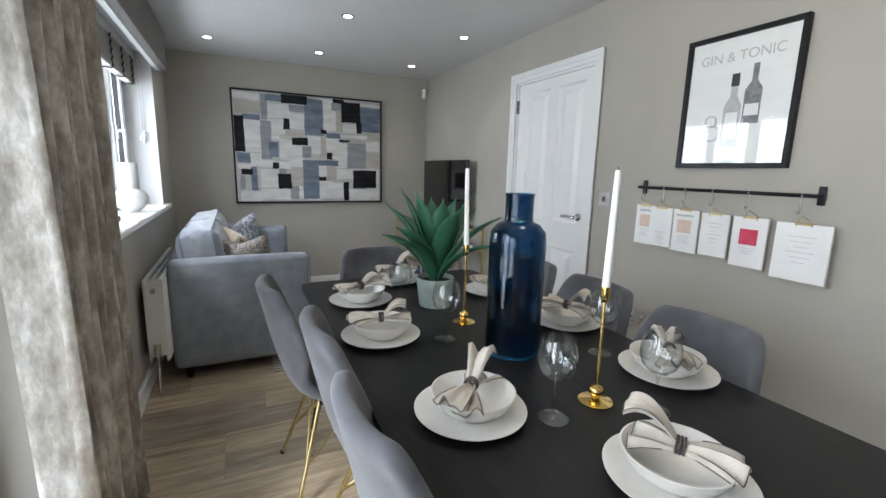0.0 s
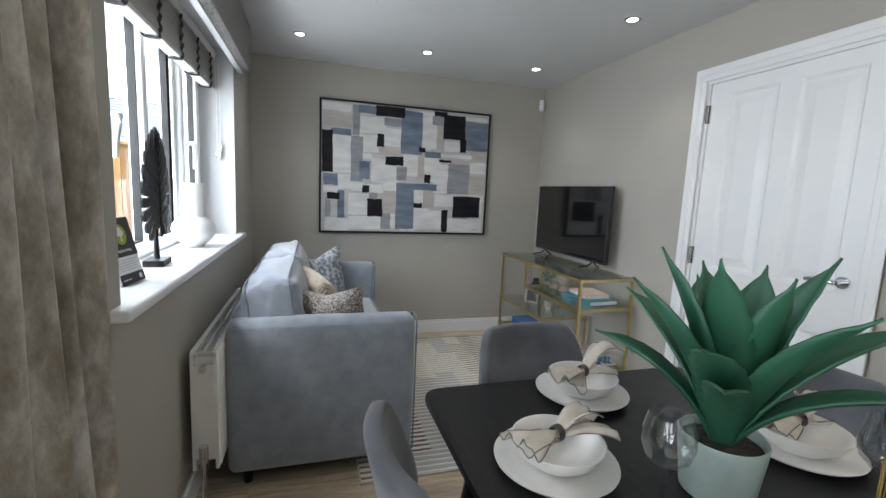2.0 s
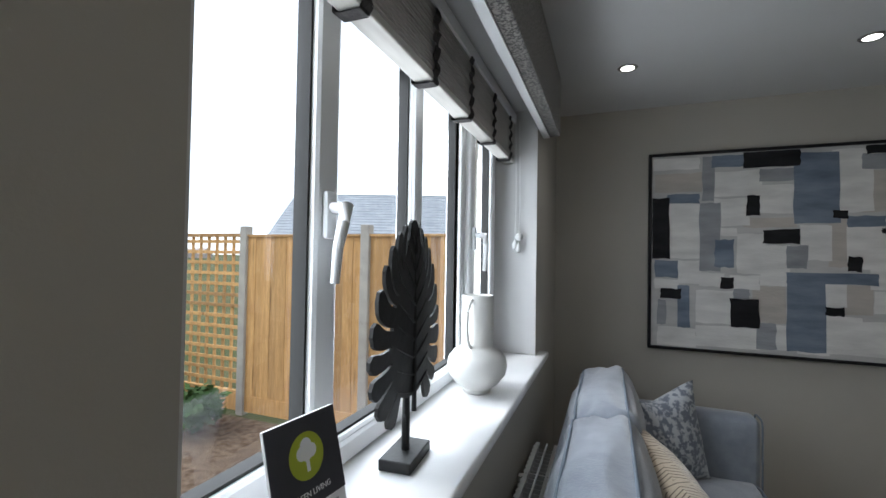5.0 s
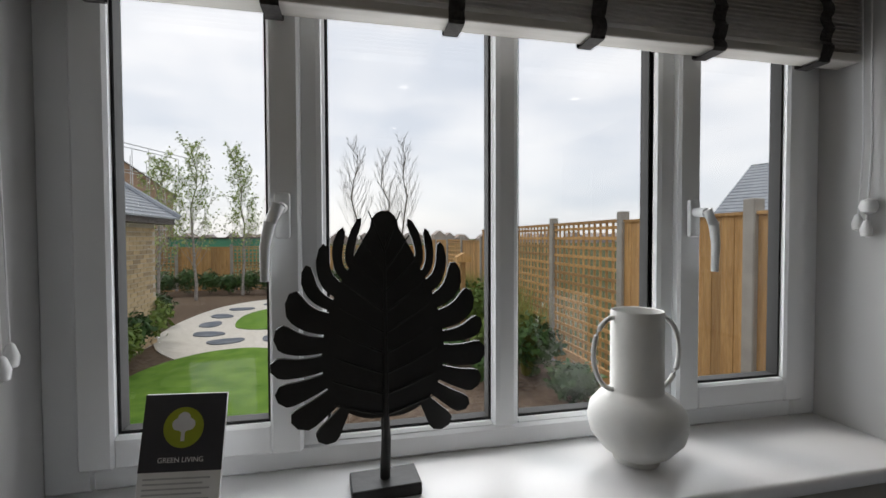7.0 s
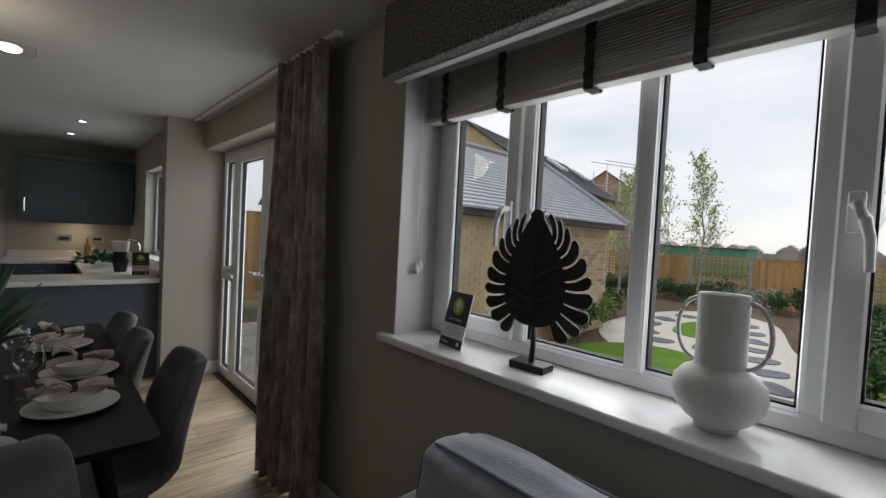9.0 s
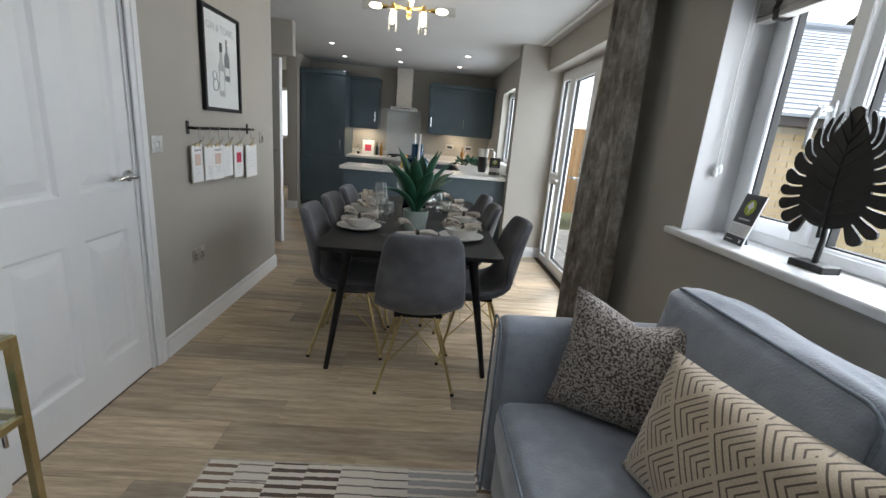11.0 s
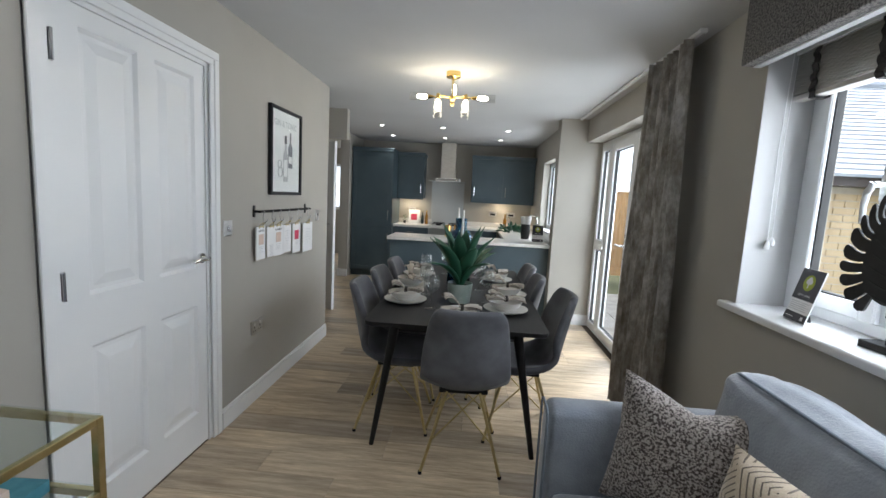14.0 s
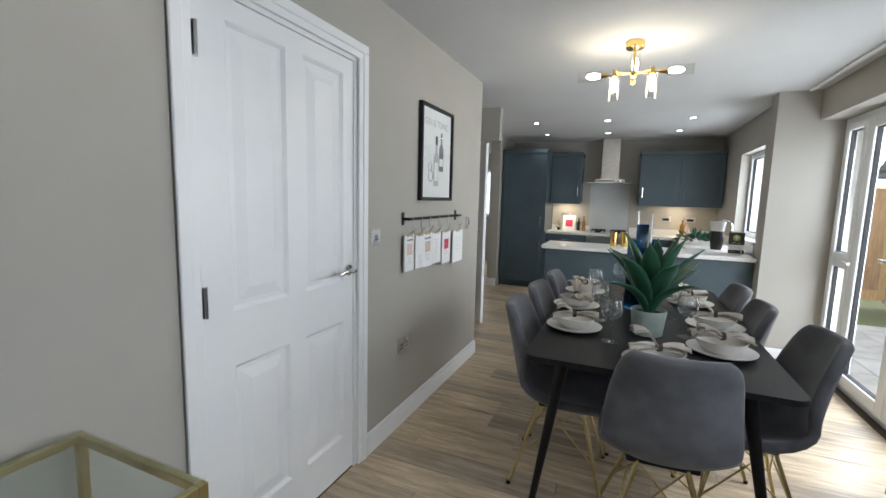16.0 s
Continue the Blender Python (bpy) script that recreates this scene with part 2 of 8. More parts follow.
def noise_tex(n, l, vec, scale, detail=4.0, rough=0.5):
    t = n.new("ShaderNodeTexNoise")
    t.inputs["Scale"].default_value, t.inputs["Detail"].default_value, t.inputs["Roughness"].default_value = scale, detail, rough
    l.new(vec, t.inputs["Vector"])
    return t.outputs["Fac"]


def mapped(n, l, scale=(1, 1, 1), kind="Object"):
    co, mp = n.new("ShaderNodeTexCoord"), n.new("ShaderNodeMapping")
    mp.inputs["Scale"].default_value = scale
    l.new(co.outputs[kind], mp.inputs["Vector"])
    return mp


def bump_to(n, l, b, height, strength, distance=0.004):
    bp = n.new("ShaderNodeBump")
    bp.inputs["Strength"].default_value, bp.inputs["Distance"].default_value = strength, distance
    l.new(height, bp.inputs["Height"])
    l.new(bp.outputs["Normal"], b.inputs["Normal"])


def blend(n, l, fac, a, b, mode="MIX"):
    x = n.new("ShaderNodeMix")
    x.data_type, x.blend_type = "RGBA", mode
    for sock, v in ((0, fac), (6, a), (7, b)):
        if isinstance(v, (int, float)):
            x.inputs[sock].default_value = v
        elif isinstance(v, tuple):
            x.inputs[sock].default_value = (*v, 1)
        else:
            l.new(v, x.inputs[sock])
    return x.outputs[2]


def wood_material(name, light, dark, along, rough, knots=True, tint=0.25):
    """Boards that differ from piece to piece by Object Info's Random; the grain runs along the given axis."""
    m = bpy.data.materials.new(name)
    m.use_nodes = True
    n, l, b = nodes_of(m)
    sc = {"x": (0.9, 9, 9), "z": (9, 9, 0.9), "y": (9, 0.9, 9)}[along]
    mp = mapped(n, l, sc)
    oi = n.new("ShaderNodeObjectInfo")
    off = n.new("ShaderNodeVectorMath")
    off.operation = "SCALE"
    off.inputs[0].default_value = (31.0, 17.0, 23.0)
    l.new(oi.outputs["Random"], off.inputs["Scale"])
    l.new(off.outputs["Vector"], mp.inputs["Location"])
    grain = noise_tex(n, l, mp.outputs["Vector"], 3.2, 8.0, 0.62)
    fine = noise_tex(n, l, mp.outputs["Vector"], 16.0, 5.0, 0.6)
    c = ramp(n, l, grain, [(0.30, dark), (0.5, tuple((p + q) / 2 for p, q in zip(light, dark))), (0.68, light)])
    c2 = ramp(n, l, fine, [(0.3, (0.72, 0.70, 0.67)), (0.65, (1.0, 1.0, 1.0))])
    c = blend(n, l, 0.8, c, c2, "MULTIPLY")
    tone = ramp(n, l, oi.outputs["Random"], [(0.0, (1 - tint, 1 - tint, 1 - tint * 0.9)), (0.5, (1, 0.99, 0.96)), (1.0, (1 + tint * 0.4, 1 + tint * 0.36, 1 + tint * 0.3))])
    c = blend(n, l, 1.0, c, tone, "MULTIPLY")
    if knots:
        v = n.new("ShaderNodeTexVoronoi")
        v.inputs["Scale"].default_value = 0.9
        l.new(mp.outputs["Vector"], v.inputs["Vector"])
        k = ramp(n, l, v.outputs["Distance"], [(0.04, (0.25, 0.2, 0.15)), (0.16, (1, 1, 1))])
        c = blend(n, l, 0.75, c, k, "MULTIPLY")
    l.new(c, b.inputs["Base Color"])
    b.inputs["Roughness"].default_value = rough
    bump_to(n, l, b, fine, 0.25, 0.002)
    return m


M_FLOOR = wood_material("oak_vinyl_plank", (0.73, 0.61, 0.45), (0.365, 0.28, 0.187), "x", 0.36, tint=0.34)
M_FENCE = wood_material("honey_fence_board", (0.70, 0.43, 0.18), (0.47, 0.26, 0.10), "z", 0.8, tint=0.34)
M_BRICK = wood_material("buff_brick", (0.64, 0.50, 0.32), (0.47, 0.35, 0.21), "x", 0.9, knots=False, tint=0.35)


def rug_material():
    m = bpy.data.materials.new("rug_weave")
    m.use_nodes = True
    n, l, b = nodes_of(m)
    sep = n.new("ShaderNodeSeparateXYZ")
    l.new(mapped(n, l).outputs["Vector"], sep.inputs[0])
    x, y = sep.outputs[0], sep.outputs[1]
    col = link_math(n, l, "FLOOR", link_math(n, l, "MULTIPLY", x, 7.4))
    wn1 = n.new("ShaderNodeTexWhiteNoise")
    wn1.noise_dimensions = "1D"
    l.new(col, wn1.inputs["W"])
    blk = link_math(n, l, "FLOOR", link_math(n, l, "ADD", link_math(n, l, "MULTIPLY", y, 1.55), link_math(n, l, "MULTIPLY", wn1.outputs["Value"], 5.0)))
    wn2 = n.new("ShaderNodeTexWhiteNoise")
    wn2.noise_dimensions = "2D"
    cmb = n.new("ShaderNodeCombineXYZ")
    l.new(col, cmb.inputs[0])
    l.new(blk, cmb.inputs[1])
    l.new(cmb.outputs[0], wn2.inputs["Vector"])
    bar = ramp(n, l, wn2.outputs["Value"], [(0.0, (0.105, 0.072, 0.052)), (0.2, (0.40, 0.395, 0.385)), (0.42, (0.20, 0.135, 0.080)), (0.6, (0.11, 0.082, 0.062)), (0.8, (0.27, 0.235, 0.195))], True)
    wob = noise_tex(n, l, mapped(n, l, (14, 14, 1)).outputs["Vector"], 2.0, 2.0)
    yy = link_math(n, l, "ADD", link_math(n, l, "MULTIPLY", y, 25.0), link_math(n, l, "MULTIPLY", wob, 0.22))
    fr = link_math(n, l, "FRACT", link_math(n, l, "ADD", yy, link_math(n, l, "MULTIPLY", wn1.outputs["Value"], 0.6)))
    share = ramp(n, l, wn2.outputs["Value"], [(0.0, (0.46,) * 3), (0.2, (0.72,) * 3), (0.42, (0.42,) * 3), (0.6, (0.17,) * 3), (0.8, (0.20,) * 3)], True)
    on = link_math(n, l, "LESS_THAN", fr, share)
    fleck = noise_tex(n, l, mapped(n, l, (60, 60, 60)).outputs["Vector"], 3.0, 4.0)
    base = ramp(n, l, fleck, [(0.3, (0.70, 0.65, 0.56)), (0.7, (0.82, 0.77, 0.68))])
    bar = blend(n, l, 0.5, bar, ramp(n, l, fleck, [(0.35, (0.55, 0.55, 0.55)), (0.65, (1.25, 1.2, 1.15))]), "MULTIPLY")
    wash = link_math(n, l, "MULTIPLY", link_math(n, l, "FRACT", link_math(n, l, "MULTIPLY", wn2.outputs["Value"], 13.7)), 0.12)
    base = blend(n, l, wash, base, bar)
    l.new(blend(n, l, on, base, bar), b.inputs["Base Color"])
    b.inputs["Roughness"].default_value, b.inputs["Sheen Weight"].default_value = 0.95, 0.3
    bump_to(n, l, b, link_math(n, l, "SUBTRACT", fleck, link_math(n, l, "MULTIPLY", on, 0.5)), 0.7, 0.004)
    return m


def speckle_material(name, light, dark, scale, thr=0.5, soft=0.08):
    m = bpy.data.materials.new(name)
    m.use_nodes = True
    n, l, b = nodes_of(m)
    f = noise_tex(n, l, mapped(n, l).outputs["Vector"], scale, 2.0, 0.6)
    big = noise_tex(n, l, mapped(n, l).outputs["Vector"], 6.0, 2.0)
    c = ramp(n, l, f, [(thr - soft, dark), (thr + soft, light)])
    c = blend(n, l, 0.4, c, ramp(n, l, big, [(0.3, (0.7, 0.7, 0.7)), (0.7, (1.1, 1.1, 1.1))]), "MULTIPLY")
    l.new(c, b.inputs["Base Color"])
    b.inputs["Roughness"].default_value, b.inputs["Sheen Weight"].default_value = 0.9, 0.3
    bump_to(n, l, b, f, 0.5)
    return m


def maze_material():
    """Beige weave with dark angular lines whose direction changes from lozenge to lozenge."""
    m = bpy.data.materials.new("beige_angular_weave")
    m.use_nodes = True
    n, l, b = nodes_of(m)
    sep = n.new("ShaderNodeSeparateXYZ")
    l.new(mapped(n, l).outputs["Vector"], sep.inputs[0])
    x, y = sep.outputs[0], sep.outputs[1]
    u = link_math(n, l, "ADD", link_math(n, l, "MULTIPLY", x, 9.0), link_math(n, l, "MULTIPLY", y, 7.0))
    v = link_math(n, l, "SUBTRACT", link_math(n, l, "MULTIPLY", x, 9.0), link_math(n, l, "MULTIPLY", y, 7.0))
    nest = link_math(n, l, "MAXIMUM", link_math(n, l, "FRACT", u), link_math(n, l, "FRACT", v))
    line = link_math(n, l, "LESS_THAN", link_math(n, l, "FRACT", link_math(n, l, "MULTIPLY", nest, 6.0)), 0.26)
    fl = noise_tex(n, l, mapped(n, l, (90, 90, 90)).outputs["Vector"], 3.0)
    base = ramp(n, l, fl, [(0.3, (0.42, 0.345, 0.25)), (0.7, (0.54, 0.46, 0.35))])
    l.new(blend(n, l, line, base, (0.10, 0.075, 0.055)), b.inputs["Base Color"])
    b.inputs["Roughness"].default_value, b.inputs["Sheen Weight"].default_value = 0.75, 0.4
    bump_to(n, l, b, line, 0.5, 0.003)
    return m


def curtain_material():
    """Crushed satin: blotches at two scales, and some daylight passing through the cloth."""
    m = bpy.data.materials.new("mottled_grey_curtain")
    m.use_nodes = True
    n, l, b = nodes_of(m)
    vec = mapped(n, l, (5, 5, 2.2)).outputs["Vector"]
    f = noise_tex(n, l, vec, 2.4, 9.0, 0.70)
    crush = noise_tex(n, l, mapped(n, l, (14, 14, 6)).outputs["Vector"], 2.2, 6.0, 0.62)
    c = ramp(n, l, f, [(0.36, (0.235, 0.205, 0.165)), (0.5, (0.40, 0.37, 0.325)), (0.62, (0.62, 0.60, 0.57))])
    c = blend(n, l, 0.7, c, ramp(n, l, crush, [(0.36, (0.68, 0.67, 0.66)), (0.60, (1.12, 1.12, 1.12))]), "MULTIPLY")
    l.new(c, b.inputs["Base Color"])
    l.new(ramp(n, l, crush, [(0.35, (0.62, 0.62, 0.62)), (0.65, (0.40, 0.40, 0.40))]), b.inputs["Roughness"])
    b.inputs["Sheen Weight"].default_value = 0.3
    bump_to(n, l, b, crush, 0.45, 0.006)
    tr, mx = n.new("ShaderNodeBsdfTranslucent"), n.new("ShaderNodeMixShader")
    l.new(c, tr.inputs["Color"])
    mx.inputs["Fac"].default_value = 0.22
    l.new(b.outputs["BSDF"], mx.inputs[1])
    l.new(tr.outputs["BSDF"], mx.inputs[2])
    l.new(mx.outputs["Shader"], n["Material Output"].inputs["Surface"])
    return m


M_RUG = rug_material()
M_LEOPARD = speckle_material("brown_speckled_weave", (0.42, 0.38, 0.35), (0.055, 0.042, 0.038), 150, 0.5, 0.06)
M_PELMET = speckle_material("charcoal_boucle", (0.21, 0.195, 0.18), (0.03, 0.027, 0.025), 130, 0.5, 0.08)
M_MAZE = maze_material()
M_CURTAIN = curtain_material()
M_STRIPE = speckle_material("blue_grey_brocade", (0.40, 0.42, 0.45), (0.14, 0.16, 0.20), 40, 0.5, 0.05)



# ---- building blocks ----
def quad_box(bm, x0, x1, y0, y1, z0, z1, bev=0.0, seg=1):
    ret = bmesh.ops.create_cube(bm, size=1.0)
    vs = ret["verts"]
    for v in vs:
        v.co = Vector(((x0 + x1) / 2 + v.co.x * (x1 - x0), (y0 + y1) / 2 + v.co.y * (y1 - y0), (z0 + z1) / 2 + v.co.z * (z1 - z0)))
    if bev:
        es = list({e for v in vs for e in v.link_edges})
        bmesh.ops.bevel(bm, geom=es, offset=bev, segments=seg, affect="EDGES", profile=0.5)
    return bm


def box(x0, x1, y0, y1, z0, z1, bev=0.0, seg=1):
    return quad_box(bmesh.new(), x0, x1, y0, y1, z0, z1, bev, seg)


def tube(bm, points, r, seg=10, r_end=None, cap=True):
    """A round bar along points; its radius runs from r to r_end."""
    r_end = r if r_end is None else r_end
    rings = []
    pts = [Vector(p) for p in points]
    for i, p in enumerate(pts):
        d = (pts[min(i + 1, len(pts) - 1)] - pts[max(i - 1, 0)]).normalized()
        up = Vector((0, 0, 1)) if abs(d.z) < 0.9 else Vector((1, 0, 0))
        a = d.cross(up).normalized()
        b = d.cross(a)
        rr = r + (r_end - r) * i / max(1, len(pts) - 1)
        rings.append([bm.verts.new(p + (a * math.cos(k * math.tau / seg) + b * math.sin(k * math.tau / seg)) * rr) for k in range(seg)])
    for u, v in zip(rings, rings[1:]):
        for k in range(seg):
            bm.faces.new((u[k], u[(k + 1) % seg], v[(k + 1) % seg], v[k]))
    if cap:
        bm.faces.new(rings[0][::-1])
        bm.faces.new(rings[-1])
    return bm


def lathe(bm, profile, seg=32, centre=(0, 0, 0)):
    """A body of revolution about z from (radius, height) pairs."""
    cx, cy, cz = centre
    rings = []
    for r, z in profile:
        if r < 1e-5:
            rings.append([bm.verts.new((cx, cy, cz + z))])
        else:
            rings.append([bm.verts.new((cx + r * math.cos(k * math.tau / seg), cy + r * math.sin(k * math.tau / seg), cz + z)) for k in range(seg)])
    for u, v in zip(rings, rings[1:]):
        for k in range(seg):
            k2 = (k + 1) % seg
            if len(u) == 1 and len(v) == 1:
                continue
            if len(u) == 1:
                bm.faces.new((u[0], v[k2], v[k]))
            elif len(v) == 1:
                bm.faces.new((u[k], u[k2], v[0]))
            else:
                bm.faces.new((u[k], u[k2], v[k2], v[k]))
    return bm


def prism(bm, outline, axis, a, b):
    """An outline of (u, v) pairs drawn out along an axis from a to b."""
    def at(u, v, w):
        return {"x": (w, u, v), "y": (u, w, v), "z": (u, v, w)}[axis]
    p = [bm.verts.new(at(u, v, a)) for u, v in outline]
    q = [bm.verts.new(at(u, v, b)) for u, v in outline]
    n = len(outline)
    for i in range(n):
        bm.faces.new((p[i], p[(i + 1) % n], q[(i + 1) % n], q[i]))
    bm.faces.new(p[::-1])
    bm.faces.new(q)
    return bm


def part(name, bm, material, parent=None, label="", smooth=False):
    bmesh.ops.recalc_face_normals(bm, faces=bm.faces)
    me = bpy.data.meshes.new(name)
    bm.to_mesh(me)
    bm.free()
    me.materials.append(material)
    if smooth:
        me.shade_smooth()
        me.set_sharp_from_angle(angle=radians(40))
    ob = new(name, me)
    if parent is not None:
        ob.parent = parent
        if parent.type == "EMPTY":
            ob.matrix_parent_inverse = parent.matrix_basis.inverted()
    if label:
        ob["label"] = label
    return ob


def thing(name, label, category, at=None, group="", kind=""):
    ob = new(name)
    ob.empty_display_size = 0.05
    if at is not None:
        ob.matrix_basis = at if isinstance(at, Matrix) else Matrix.Translation(at)
    return tagged(ob, label, category, group, kind)


def setting(name, bm, material, label, category, smooth=False):
    return tagged(part(name, bm, material, None, "", smooth), label, category, kind="structure")


# ---- the large structure ----
H = 2.36
W = 2.62
WIN_S, WIN_N, WIN_Z0, WIN_Z1 = -2.55, -0.765, 0.97, 2.16
FD_S, FD_N, FD_Z1 = -5.56, -3.30, 2.11
D_S, D_N, D_Z1 = -2.71, -1.84, 2.035
setting("floor", box(-0.34, 4.9, -10.2, 0.12, -0.12, -0.008), M_SUBFLOOR, "pale oak vinyl plank floor through lounge and kitchen", "floor")
setting("ceiling", box(-0.34, 4.9, -10.2, 0.12, H, H + 0.2), M_CEIL, "smooth white painted ceiling with recessed downlights", "ceiling")
bm = bmesh.new()
for y0, y1, z0, z1 in ((WIN_N, 0.0, 0, H), (WIN_S, WIN_N, 0, WIN_Z0), (WIN_S, WIN_N, WIN_Z1, H), (FD_N, WIN_S, 0, H), (FD_S, FD_N, FD_Z1, H), (-5.75, FD_S, 0, H)):
    quad_box(bm, -0.34, 0.0, y0, y1, z0, z1)
setting("wall_west", bm, M_WALL, "greige painted outer wall with window and French doors", "wall")
setting("wall_north", box(-0.34, W + 0.12, 0.0, 0.12, 0, H), M_WALL, "greige painted end wall behind the sofa", "wall")
bm = bmesh.new()
for y0, y1, z0, z1 in ((D_N, 0.0, 0, H), (D_S, D_N, D_Z1, H), (-4.53, D_S, 0, H)):
    quad_box(bm, W, W + 0.12, y0, y1, z0, z1)
setting("wall_east", bm, M_WALL, "greige painted inner wall with a white door", "wall")
# store behind the east door, closed off
setting("wall_store", box(W + 0.12, 4.9, -4.53, -4.43, 0, H), M_WALL, "plain greige wall of the hall", "wall")
setting("pier", box(0.0, 0.30, -5.75, FD_S, 0, H), M_WALL, "narrow greige wall pier beside the French doors", "wall")
bm = bmesh.new()
for y0, y1, z0, z1 in ((-6.25, -5.75, 0, H), (-7.25, -6.25, 0, 1.02), (-7.25, -6.25, 2.0, H), (-8.40, -7.25, 0, H)):
    quad_box(bm, -0.10, 0.20, y0, y1, z0, z1)
setting("wall_kitchen_west", bm, M_WALL, "greige kitchen wall with a window over the sink", "wall")
setting("wall_kitchen_south", box(-0.10, 3.45, -8.52, -8.40, 0, H), M_WALL, "greige painted kitchen wall behind the cabinets", "wall")
setting("wall_stub", box(3.30, 3.45, -8.40, -7.52, 0, H), M_WALL, "short greige wall beside the tall kitchen unit", "wall")
setting("wall_hall_east", box(4.78, 4.9, -10.2, -4.53, 0, H), M_WALL, "plain greige wall of the hall", "wall")
bm = bmesh.new()
for x0, x1, z0, z1 in ((3.45, 3.98, 0, H), (3.98, 4.6, 0, 1.0), (3.98, 4.6, 2.02, H), (4.6, 4.78, 0, H)):
    quad_box(bm, x0, x1, -10.2, -10.08, z0, z1)
setting("wall_hall_south", bm, M_WALL, "plain hall wall with a bright window", "wall")


# ---- openings, trims and fixtures ----
def skirting(runs):
    """Skirting boards: (x0, y0, x1, y1, side) with side the way into the room."""
    for x0, y0, x1, y1, sx, sy in runs:
        bm = bmesh.new()
        t = 0.016
        xa, xb = min(x0, x1), max(x0, x1)
        ya, yb = min(y0, y1), max(y0, y1)
        if sx:
            quad_box(bm, min(x0, x0 + sx * t), max(x0, x0 + sx * t), ya, yb, 0.001, 0.10)
            quad_box(bm, min(x0, x0 + sx * t * 0.6), max(x0, x0 + sx * t * 0.6), ya, yb, 0.10, 0.122, 0.003)
        else:
            quad_box(bm, xa, xb, min(y0, y0 + sy * t), max(y0, y0 + sy * t), 0.001, 0.10)
            quad_box(bm, xa, xb, min(y0, y0 + sy * t * 0.6), max(y0, y0 + sy * t * 0.6), 0.10, 0.122, 0.003)
        setting("baseboard", bm, M_WHITE, "white painted moulded skirting board", "skirting")


skirting([(0.0, -0.001, W - 0.017, -0.001, 0, -1), (W, -0.018, W, D_N + 0.07, -1, 0), (W, D_S - 0.072, W, -4.53, -1, 0),
          (0.0, -0.018, 0.0, FD_N + 0.001, 1, 0), (-0.18, FD_S, 0.30, FD_S, 0, 1), (3.30, -7.52, 3.45, -7.52, 0, 1), (W + 0.002, -4.53, W + 0.12, -4.53, 0, -1),
          (3.45, -7.5, 3.45, -8.4, 1, 0)])


def moulded_leaf(bm, x, y_lo, y_hi, z_lo, z_hi, panels, side, thick=0.04):
    """A door leaf standing in the plane x with sunk, raised-field panels on the side it faces (side -1: towards -x)."""
    ys = sorted({y_lo, y_hi, *[p[0] for p in panels], *[p[1] for p in panels]})
    zs = sorted({z_lo, z_hi, *[p[2] for p in panels], *[p[3] for p in panels]})
    grid = [[bm.verts.new((x, y, z)) for z in zs] for y in ys]
    sunk = []
    for i in range(len(ys) - 1):
        for j in range(len(zs) - 1):
            f = bm.faces.new((grid[i][j], grid[i + 1][j], grid[i + 1][j + 1], grid[i][j + 1]))
            cy, cz = (ys[i] + ys[i + 1]) / 2, (zs[j] + zs[j + 1]) / 2
            if any(p[0] < cy < p[1] and p[2] < cz < p[3] for p in panels):
                sunk.append(f)
    for f in sunk:
        bm.normal_update()
        for width, move in ((0.014, 0.0125), (0.016, 0.0), (0.042, -0.010)):
            bmesh.ops.inset_region(bm, faces=[f], thickness=width, depth=0.0, use_even_offset=True)
            for v in f.verts:
                v.co.x -= side * move
    back = x - side * thick
    quad_box(bm, min(x - side * 0.0155, back), max(x - side * 0.0155, back), y_lo, y_hi, z_lo, z_hi)
    ring = [(y_lo, z_lo), (y_hi, z_lo), (y_hi, z_hi), (y_lo, z_hi)]
    a = [bm.verts.new((x, y, z)) for y, z in ring]
    b = [bm.verts.new((x - side * 0.016, y, z)) for y, z in ring]
    for i in range(4):
        bm.faces.new((a[i], a[(i + 1) % 4], b[(i + 1) % 4], b[i]))
    return bm


def lever_handle(parent, x, y, z, sx, sy):
    """A round rose with a lever that points along sy."""
    bm = bmesh.new()
    tube(bm, [(x, y, z), (x + sx * 0.012, y, z)], 0.026, 20)
    tube(bm, [(x + sx * 0.01, y, z), (x + sx * 0.05, y, z)], 0.010, 12)
    tube(bm, [(x + sx * 0.048, y, z), (x + sx * 0.052, y + sy * 0.02, z), (x + sx * 0.05, y + sy * 0.07, z + 0.003), (x + sx * 0.046, y + sy * 0.12, z - 0.004)], 0.0105, 12)
    return part("door_handle", bm, M_CHROME, parent, "polished chrome lever handle", True)


# the white panelled door
door = thing("door_1", "closed white four-panel moulded interior door", "door", (W, (D_N + D_S) / 2, 0), kind="structure")
PANELS = [(-2.605, -2.345, 0.985, 1.935), (-2.25, -1.985, 0.985, 1.935), (-2.605, -2.345, 0.20, 0.79), (-2.25, -1.985, 0.20, 0.79)]
part("door_leaf", moulded_leaf(bmesh.new(), W + 0.012, D_S + 0.032, D_N - 0.032, 0.008, D_Z1 - 0.03, PANELS, -1), M_WHITE, door)
bm = bmesh.new()
quad_box(bm, W + 0.004, W + 0.118, D_N - 0.03, D_N, 0, D_Z1)
quad_box(bm, W + 0.004, W + 0.118, D_S, D_S + 0.03, 0, D_Z1)
quad_box(bm, W + 0.004, W + 0.118, D_S + 0.03, D_N - 0.03, D_Z1 - 0.028, D_Z1)
part("door_lining", bm, M_WHITE, door)
bm = bmesh.new()
